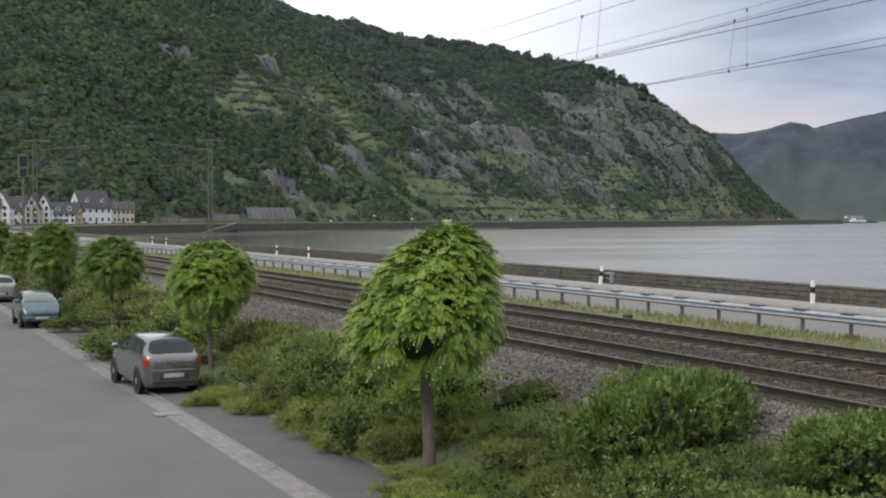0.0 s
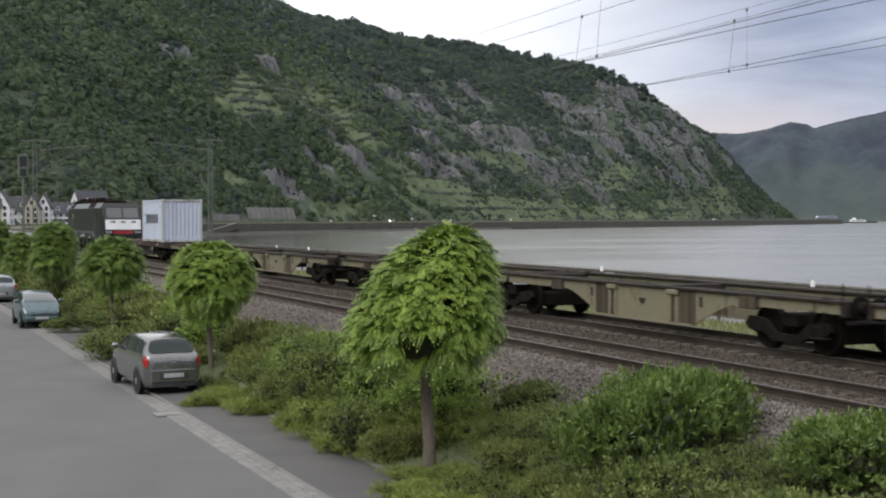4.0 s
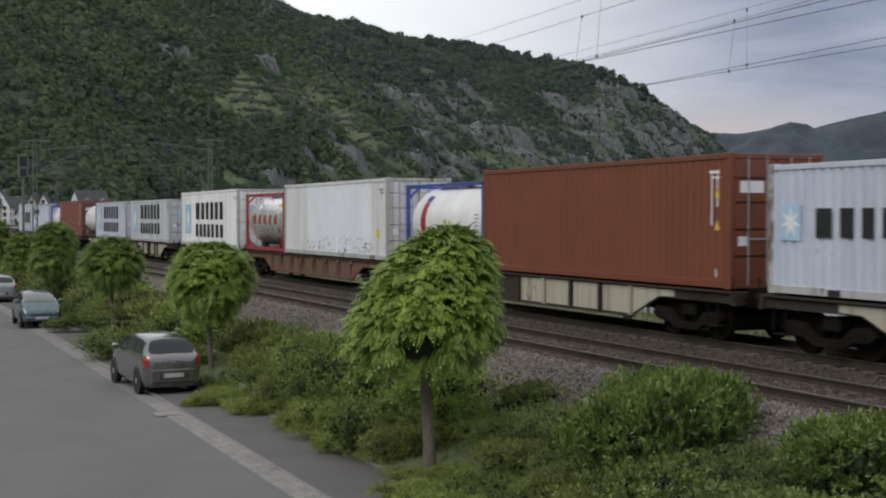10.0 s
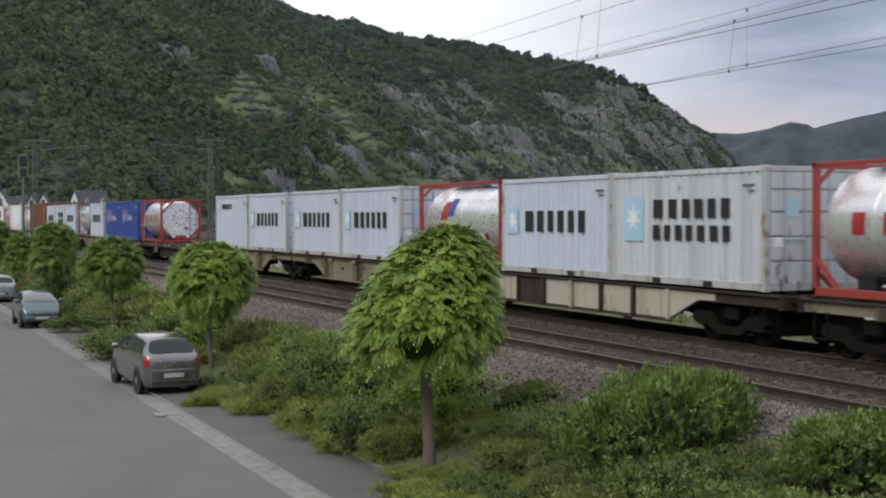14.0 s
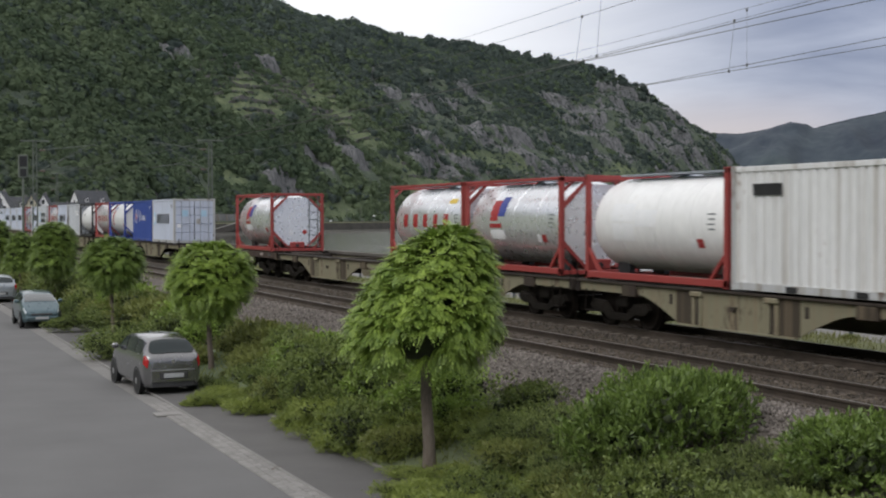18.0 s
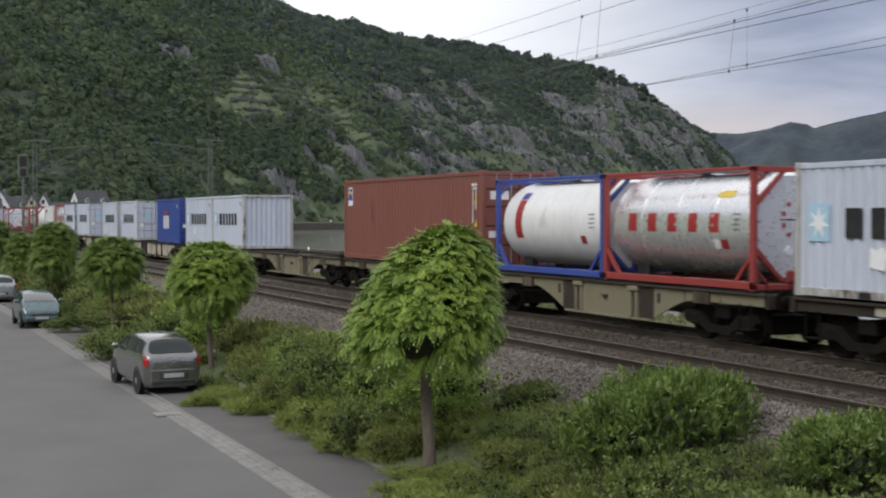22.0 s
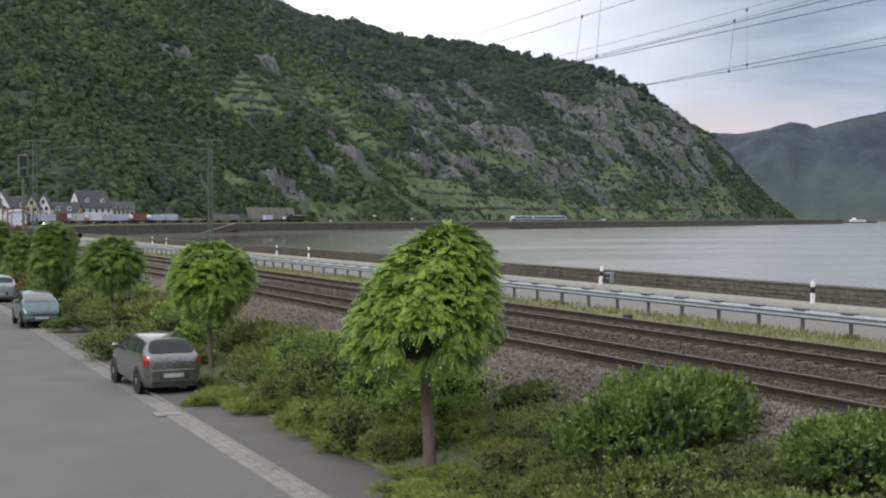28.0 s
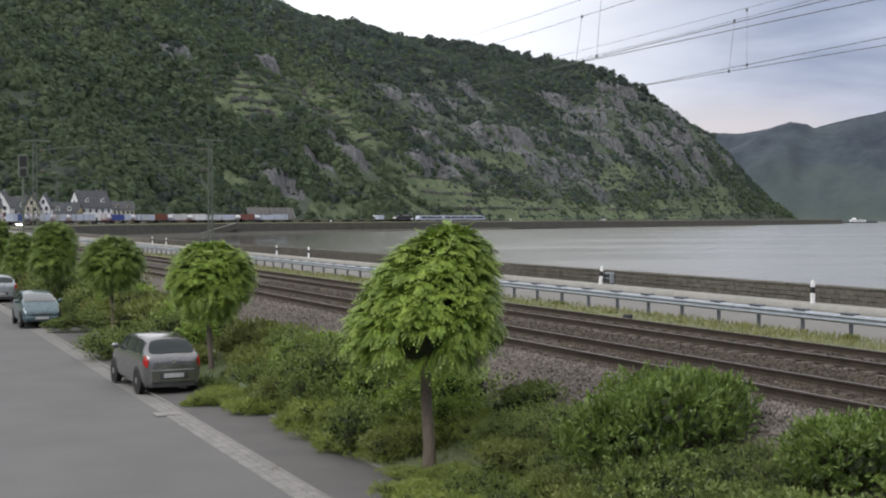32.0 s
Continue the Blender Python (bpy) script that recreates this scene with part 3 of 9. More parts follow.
wall = structure("river_wall", ribbon([(11.8, 1.4), (11.8, 2.22), (12.25, 2.22), (12.3, 1.3)], -700, 1846, M["quay_stone"], "river_wall"),
                 M["quay_stone"], "weathered brown stone river wall along the road", "wall")
structure("embankment", ribbon([(12.3, 1.3), (14.2, -4.8)], -700, 1846, M["damp_stone"], "embankment"), M["damp_stone"], "dark damp stone embankment down to the river", "embankment")


# ---- the town street with its gutter and parking bays ----
street = Geo().box(-9.0, -60, -0.4, 6.54, 230, 0.0)
structure("street", street, M["asphalt"], "worn light grey asphalt street", "street")
bay = Geo().box(7.08, -60, -0.4, 8.72, 230, 0.035)
structure("parking_lane", bay, M["asphalt_dark"], "dark asphalt parking lane beside the street", "pavement")


# ---- what moves, collected for motions() ----
MOVES = []
SPEED = 27.9
TIMES = [2.0 * k for k in range(17)]


def on_line(s, n=0.0, z=RAIL_Z):
    x, y, a = along(s)
    return pose(x + n * math.cos(a), y - n * math.sin(a), z, 0, 0, -math.degrees(a))


def run(ob, u):
    """Send a thing down the line; u: how far it trails the train's zero mark."""
    MOVES.append((ob, [(t, on_line(SPEED * t - u)) for t in TIMES]))


# ---- tracks ----
def sweep(outline, ss, n):
    """A closed outline (n, z) swept along the line at offset n."""
    k = len(outline)
    v = [at_line(s, n + q[0], q[1]) for s in ss for q in outline]
    f = []
    for j in range(len(ss) - 1):
        for i in range(k):
            f.append((j * k + i, j * k + (i + 1) % k, (j + 1) * k + (i + 1) % k, (j + 1) * k + i))
    f += [tuple(range(k)), tuple((len(ss) - 1) * k + i for i in range(k))]
    return Geo().add(v, f)


RAIL = ((-0.07, -0.172), (0.07, -0.172), (0.07, -0.155), (0.012, -0.13), (0.012, -0.045), (0.036, -0.035), (0.036, -0.004), (-0.036, -0.004), (-0.036, -0.035), (-0.012, -0.045), (-0.012, -0.13), (-0.07, -0.155))
sleeper_me = {k: Geo().cbox(-1.3, -0.13, -0.21, 1.3, 0.13, -0.158, 0.03).mesh("sleeper", M[m]) for k, m in ((0.0, "sleeper"), (-3.95, "sleeper_wood"))}
line_ss = stations(-700, 1840, 10)
for name, n in (("railway_track_1", 0.0), ("railway_track_2", -3.95)):
    track = thing(name, "railway track with rusty steel rails on concrete sleepers", "railway track", kind="structure")
    for side in (-0.753, 0.753):
        rail = part("rail", sweep([(a, b + RAIL_Z) for a, b in RAIL], line_ss, n + side), M["rail_steel"], track)
        part("running_surface", sweep(((-0.030, RAIL_Z - 0.0045), (0.030, RAIL_Z - 0.0045), (0.030, RAIL_Z - 0.001), (-0.030, RAIL_Z - 0.001)), line_ss, n + side), M["rail_head"], rail, "worn bright top of the rail")
    for k in range(130):
        m = on_line(12 + 0.6 * k, n)
        part("sleeper", sleeper_me[n], None, track, m=m)
    rest = Geo()
    for k in range(250):
        x, y, a = along(90 + 0.6 * k)
        rest.box(x + n - 1.3, y - 0.13, RAIL_Z - 0.21, x + n + 1.3, y + 0.13, RAIL_Z - 0.158)
    tagged(part("sleepers", rest, M["sleeper" if n == 0 else "sleeper_wood"], track), kind="stuff")

# loose stones of the ballast where the line passes the window
rng = np.random.default_rng(3)


def stones(count, ylo, yhi, prof, inner):
    n = rng.uniform(-6.9, 2.9, count)
    n = np.where((abs(abs(n) - 0.78) < 0.22) & (rng.random(count) < 0.8), rng.uniform(-6.9, -1.6, count), n)
    y = ylo + (yhi - ylo) * rng.random(count) ** 1.6
    n = np.where((n > 1.4) | (rng.random(count) < 0.25), rng.uniform(-6.9, -5.0, count), n)
    n = n[(n > -5.1) == inner]
    y = y[:len(n)]
    count = len(n)
    z = np.interp(n, [p[0] for p in prof], [p[1] for p in prof])
    c = np.stack([TRACK_X + n, y, z + 0.004], -1)
    oct6 = np.array([(1, 0, 0), (-1, 0, 0), (0, 1, 0), (0, -1, 0), (0, 0, 1), (0, 0, -1)], float)
    size = rng.uniform(0.02, 0.048, (count, 1, 1)) * rng.uniform(0.6, 1.35, (count, 6, 1))
    ang = rng.uniform(0, math.tau, count)
    v = oct6[None] * size
    ca, sa = np.cos(ang)[:, None], np.sin(ang)[:, None]
    v = np.stack([v[..., 0] * ca - v[..., 1] * sa, v[..., 0] * sa + v[..., 1] * ca, v[..., 2]], -1) + c[:, None]
    f8 = np.array([(0, 2, 4), (2, 1, 4), (1, 3, 4), (3, 0, 4), (2, 0, 5), (1, 2, 5), (3, 1, 5), (0, 3, 5)])
    f = (np.arange(count)[:, None, None] * 6 + f8[None]).reshape(-1, 3)
    return raw_mesh("ballast_stones", v.reshape(-1, 3), f, M["ballast_rusty" if inner else "ballast"])


BED = [(-7.2, 0.44), (-6.3, 1.0), (-5.5, 1.66), (-5.15, 1.735), (-1.5, 1.74), (-1.1, 1.74), (-1.0, 1.69), (-0.55, 1.69), (-0.45, 1.752), (0.45, 1.752), (0.55, 1.69), (1.0, 1.69), (1.1, 1.74), (1.6, 1.69), (2.6, 1.52), (3.2, 1.5)]
tagged(new("ballast_stones", stones(38000, 13, 58, BED, False)), "loose brown-grey broken ballast stones", "ballast", kind="stuff")
tagged(new("ballast_stones", stones(38000, 13, 58, BED, True)), "rust-brown ballast stones between the rails", "ballast", kind="stuff")

# ---- guard rail along the main road ----
guard = thing("guardrail", "galvanised steel guardrail on posts beside the road", "guardrail", m=pose(24.2, 0, 1.37))
post_me = Geo().prism([(-0.05, -0.03), (0.05, -0.03), (0.05, -0.018), (-0.035, -0.018), (-0.035, 0.018), (0.05, 0.018), (0.05, 0.03), (-0.05, 0.03)], -0.4, 0.62, "z").mesh("post", M["post_steel"])
plate_me = Geo().cbox(-0.16, -0.27, 0.645, 0.06, 0.27, 0.69, 0.01).mesh("spacer_plate", M["post_steel"])
for k in range(84):
    p = part("post", post_me, None, guard, m=pose(0, -10 + 0.60 + 2.0 * k, 0))
    part("spacer_plate", plate_me, None, p)
wave = [(-0.10, 0.33), (-0.15, 0.36), (-0.18, 0.41), (-0.15, 0.45), (-0.12, 0.485), (-0.15, 0.52), (-0.18, 0.56), (-0.15, 0.61), (-0.10, 0.64)]
wave = [(a, 0.645 - (0.645 - b) * 0.78) for a, b in wave]
beam = Geo()
outer = wave + [(a + 0.012, b) for a, b in reversed(wave)]
beam.prism(outer, -12, 285, "y")
part("beam", beam, M["galvanised"], guard)

# ---- marker posts, wall box, small boxes by the track ----
marker = thing("marker_post", "white plastic roadside marker post with black band", "marker post", "marker posts along the road", m=pose(29.35, 36.6, 1.58))
part("post", Geo().prism([(-0.06, -0.05), (0.05, -0.06), (0.05, 0.06), (-0.06, 0.05)], 0, 0.78, "z").prism([(-0.05, 0.78), (0.05, 0.78), (0.02, 0.9), (-0.04, 0.88)], -0.05, 0.05, "y"), M["white_plastic"], marker)
part("band", Geo().prism([(-0.064, -0.054), (0.054, -0.064), (0.054, 0.064), (-0.064, 0.054)], 0.48, 0.68, "z"), M["black_plastic"], marker, "black reflector band")
for y in (50.7, 91.4, 99.3, 139.0, 146.0):
    copy_thing(marker, pose(29.35, y, 1.58, 0, 7 if y == 50.7 else 0, 0))
box = thing("meter_box", "grey metal service box hung on the river wall", "box", m=pose(29.76, 50.6, 1.84))
part("case", Geo().cbox(-0.12, -0.27, -0.1, 0.1, 0.27, 0.36, 0.015), M["galvanised"], box)
for a in (-0.24, 0.02):
    part("panel", Geo().cbox(-0.135, a, 0.15, -0.12, a + 0.22, 0.32, 0.004), M["black_plastic"], box, "dark panel")
    part("panel", Geo().cbox(-0.135, a, -0.06, -0.12, a + 0.22, 0.11, 0.004), M["black_plastic"], box, "dark panel")
tbox = thing("track_box", "small dark cable box beside the track", "box", m=pose(21.35, 35.2, 1.40))
part("case", Geo().cbox(-0.13, -0.10, 0.14, 0.13, 0.10, 0.27, 0.03), M["car_trim"], tbox)
for a in (-0.13, 0.13):
    part("foot", Geo().box(a * 0.7 - 0.02, -0.03, -0.1, a * 0.7 + 0.02, 0.03, 0.15), M["rail_steel"], tbox)

# ---- coping stones on the river wall, where it is near ----
cap_me = Geo().cbox(-0.26, -0.497, 0, 0.26, 0.497, 0.07, 0.008).mesh("coping_stone", M["quay_stone"])
for k in range(80):
    part("coping_stone", cap_me, None, wall, m=pose(TRACK_X + 12.03, 28 + k, 2.222))
# stones of the wall's road face: single ones where it is near, the rest joined
SIZES = ((0.20, 0.15), (0.27, 0.165), (0.34, 0.14), (0.43, 0.165))
stone_me = [Geo().cbox(-0.03, -0.5 * a + 0.003, 0.002, 0.03, 0.5 * a - 0.003, h - 0.003, 0.010).mesh("wall_stone", M["quay_stone"]) for a, h in SIZES]
sr = random.Random(14)
rest = Geo()
for row in range(3):
    yy, k = 29.0 + 0.2 * row, 0
    while yy < 150:
        i = sr.randrange(4)
        a, h = SIZES[i]
        z, out = 1.70 + 0.168 * row + sr.uniform(-0.012, 0.012), sr.uniform(0.0, 0.016)
        if k < 52:
            part("wall_stone", stone_me[i], None, wall, m=pose(TRACK_X + 11.8 - out, yy + a / 2, z))
        else:
            rest.box(TRACK_X + 11.775 - out, yy + 0.006, z + 0.004, TRACK_X + 11.82, yy + a - 0.006, z + h - 0.006)
        yy += a
        k += 1
tagged(part("wall_stones", rest, M["quay_stone"], wall), kind="stuff")

# ---- gutter of setts beside the street ----
gutter = thing("gutter", "pale stone sett gutter between street and parking lane", "gutter", kind="structure")
sett_me = Geo().cbox(-0.075, -0.115, -0.12, 0.075, 0.115, 0.02, 0.012).mesh("sett", M["sett"])
joint = Geo().box(6.54, -60, -0.4, 7.08, 230, 0.004)
part("joints", joint, M["gutter_stone"], gutter)
for row in range(3):
    for k in range(64):
        part("sett", sett_me, None, gutter, m=pose(6.625 + row * 0.16, 17.4 + 0.25 * k + 0.12 * (row % 2), 0.004))
kerb_me = Geo().cbox(7.005, -0.495, -0.15, 7.085, 0.495, 0.045, 0.015).mesh("kerbstone", M["gutter_stone"])
for k in range(50):
    part("kerbstone", kerb_me, None, gutter, m=pose(0, 17 + k, 0))
edge_me = Geo().cbox(8.68, -0.495, -0.15, 8.78, 0.495, 0.07, 0.015).mesh("edging_stone", M["edging"])
for k in range(46):
    part("edging_stone", edge_me, None, gutter, m=pose(0, 14 + k, 0))


# ---- train materials ----
def paint(name, colour, rust=(0.16, 0.075, 0.04), at=0.66, rough=0.5, metal=0.0, streak=True, chips=False, streaks=0.0):
    lo = tuple(c * 0.82 for c in colour)
    return surface(name, lo, colour, scale=0.9, fine=9, rough=rough, metal=metal, bump=0.06, spots=rust, spot_at=at, spread=0.12, stretch=(1, 1, 0.35) if streak else (1, 1, 1), chips=chips, streaks=streaks)


M["box_grey"] = paint("box_grey", (0.60, 0.65, 0.775), at=0.655, chips=True, streaks=0.18)
M["box_old_grey"] = paint("box_old_grey", (0.61, 0.64, 0.69), at=0.61, chips=True, streaks=0.5)
M["box_white"] = paint("box_white", (0.92, 0.925, 0.95), at=0.64, chips=True, streaks=0.35)
M["box_patch"] = paint("box_patch", (0.84, 0.87, 0.93), at=0.67, chips=True)
M["box_edge"] = paint("box_edge", (0.52, 0.53, 0.54), rust=(0.12, 0.08, 0.055), at=0.55, chips=True, streaks=0.7)
M["box_cream"] = paint("box_cream", (0.77, 0.775, 0.78), at=0.605, chips=True, streaks=0.6)
M["box_rust"] = paint("box_rust", (0.245, 0.090, 0.074), rust=(0.14, 0.05, 0.035), at=0.66)
M["box_orange"] = paint("box_orange", (0.205, 0.066, 0.035), rust=(0.13, 0.045, 0.03), at=0.66)
M["box_blue"] = paint("box_blue", (0.045, 0.085, 0.33), rust=(0.03, 0.05, 0.2), at=0.7)
M["frame_red"] = paint("frame_red", (0.33, 0.052, 0.048), rust=(0.17, 0.045, 0.036))
M["frame_brown"] = paint("frame_brown", (0.22, 0.085, 0.06), rust=(0.12, 0.05, 0.035))
M["frame_blue"] = paint("frame_blue", (0.05, 0.085, 0.36), rust=(0.04, 0.06, 0.2))
M["frame_black"] = paint("frame_black", (0.035, 0.035, 0.04), rust=(0.07, 0.045, 0.035))
M["tank_steel"] = surface("tank_steel", (0.86, 0.87, 0.90), (0.95, 0.96, 0.98), scale=0.8, fine=7, rough=0.29, metal=0.72, bump=0.04, spots=(0.74, 0.74, 0.75), spot_at=0.70)
M["tank_white"] = paint("tank_white", (0.90, 0.90, 0.90), rust=(0.5, 0.47, 0.44), at=0.68, rough=0.35)
M["wagon_cream"] = paint("wagon_cream", (0.232, 0.214, 0.142), rust=(0.075, 0.052, 0.036), at=0.555, rough=0.75, chips=True, streaks=0.9)
M["wagon_pale"] = paint("wagon_pale", (0.50, 0.47, 0.385), rust=(0.16, 0.10, 0.065), at=0.58, rough=0.75, chips=True, streaks=0.7)
M["wagon_rust"] = paint("wagon_rust", (0.175, 0.092, 0.058), rust=(0.085, 0.038, 0.026), at=0.545, rough=0.8, chips=True, streaks=0.3)
M["wagon_brown"] = paint("wagon_brown", (0.038, 0.028, 0.021), rust=(0.022, 0.015, 0.012), at=0.55, rough=0.8)
# near black: the shade beneath the wagons is put into this colour
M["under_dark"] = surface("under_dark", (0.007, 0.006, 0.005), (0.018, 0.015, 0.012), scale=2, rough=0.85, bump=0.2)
M["flat_brown"] = paint("flat_brown", (0.043, 0.025, 0.020), rust=(0.030, 0.018, 0.014), at=0.53, rough=0.8, chips=True, streaks=0.5)
M["girder_dark"] = paint("girder_dark", (0.020, 0.016, 0.014), rust=(0.040, 0.024, 0.018), at=0.62, rough=0.7)
M["recess_brown"] = paint("recess_brown", (0.055, 0.042, 0.028), rust=(0.035, 0.024, 0.017), at=0.55, rough=0.85, streaks=0.6)
# wheels are darkened too, for the shade they run in
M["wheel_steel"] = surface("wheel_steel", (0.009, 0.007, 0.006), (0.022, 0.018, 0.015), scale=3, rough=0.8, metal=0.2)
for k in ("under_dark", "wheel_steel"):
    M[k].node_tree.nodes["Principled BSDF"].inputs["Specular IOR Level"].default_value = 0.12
M["mark_black"] = surface("mark_black", (0.012, 0.012, 0.014), (0.03, 0.03, 0.033), scale=3, rough=0.5, bump=0)
M["mark_blue"] = surface("mark_blue", (0.36, 0.57, 0.74), (0.47, 0.66, 0.80), scale=2, rough=0.5, bump=0)
M["mark_white"] = surface("mark_white", (0.80, 0.81, 0.83), (0.9, 0.9, 0.92), scale=3, rough=0.5, bump=0)
M["worn_white"] = surface("worn_white", (0.20, 0.15, 0.13), (0.48, 0.43, 0.41), scale=9, fine=3, rough=0.8, bump=0)
M["mark_red"] = surface("mark_red", (0.30, 0.022, 0.024), (0.40, 0.036, 0.036), scale=3, rough=0.5, bump=0)
M["mark_yellow"] = surface("mark_yellow", (0.70, 0.50, 0.06), (0.80, 0.60, 0.1), scale=3, rough=0.5, bump=0)
M["mark_navy"] = surface("mark_navy", (0.03, 0.05, 0.25), (0.05, 0.08, 0.32), scale=3, rough=0.5, bump=0)
M["loco_black"] = surface("loco_black", (0.007, 0.008, 0.008), (0.017, 0.018, 0.018), scale=1.5, rough=0.45, bump=0.03)
M["loco_roof"] = surface("loco_roof", (0.155, 0.165, 0.18), (0.23, 0.24, 0.255), scale=2, rough=0.5, bump=0.05)
M["loco_white"] = surface("loco_white", (0.78, 0.78, 0.80), (0.9, 0.9, 0.92), scale=2, rough=0.35, bump=0)


def pane_material(name, tint, rough=0.05):
    m = bpy.data.materials.new(name)
    m.use_nodes = True
    b = m.node_tree.nodes["Principled BSDF"]
    b.inputs["Base Color"].default_value = (*tint, 1)
    b.inputs["Roughness"].default_value = rough
    b.inputs["Specular IOR Level"].default_value = 0.3
    b.inputs["Coat Weight"].default_value = 0.12
    b.inputs["Coat Roughness"].default_value = 0.03
    return m


M["window_pane"] = pane_material("window_pane", (0.03, 0.035, 0.04))
M["sloped_pane"] = pane_material("sloped_pane", (0.05, 0.06, 0.062), 0.08)
M["sloped_pane"].node_tree.nodes["Principled BSDF"].inputs["Specular IOR Level"].default_value = 1.0
M["sloped_pane"].node_tree.nodes["Principled BSDF"].inputs["Coat Weight"].default_value = 0.6
M["rear_pane"] = pane_material("rear_pane", (0.022, 0.030, 0.032), 0.1)
FLOOR = 1.165     # deck height over the rails


# ---- containers ----
def wave_wall(length, z0, z1, x, out, pitch=0.278, depth=0.036):
    """A trapezoidal sheet wall along y at x; out: -1 or 1 is its outer side."""
    g, y = Geo(), -length / 2
    line = [(y, 0.0)]
    count = max(2, round(length / pitch))
    p = length / count
    for k in range(count):
        b = y + k * p
        line += [(b + p * 0.28, 0), (b + p * 0.5, depth), (b + p * 0.78, depth), (b + p, 0)]
    v, f = [], []
    for a, dd in line:
        xx = x - out * dd
        v += [(xx, a, z0), (xx, a, z1)]
    for k in range(len(line) - 1):
        f.append((2 * k, 2 * k + 2, 2 * k + 3, 2 * k + 1))
    return g.add(v, f)


def star(cx, cy, r, x):
    """A seven-pointed star, flat on the side wall at x; cx runs along y."""
    pts = []
    for k in range(14):
        t = math.tau * k / 14 + math.pi / 2
        rr = r if k % 2 == 0 else r * 0.36
        pts.append((cx + rr * math.cos(t), cy + rr * math.sin(t)))
    return Geo().prism(pts, x - 0.004, x + 0.004, "x")


def letter_blocks(y0, z, h, widths, gap, x, slope=1):
    """Plain blocks that stand for a line of lettering, from y0 towards -y."""
    out, y = [], y0
    for w in widths:
        c = w * (0.5 if w < 0.12 else 0.37)
        out.append(Geo().box(x - 0.004, y - w / 2 - c, z - h / 2, x + 0.004, y - w / 2 + c, z + h / 2))
        y -= w + gap
    return out


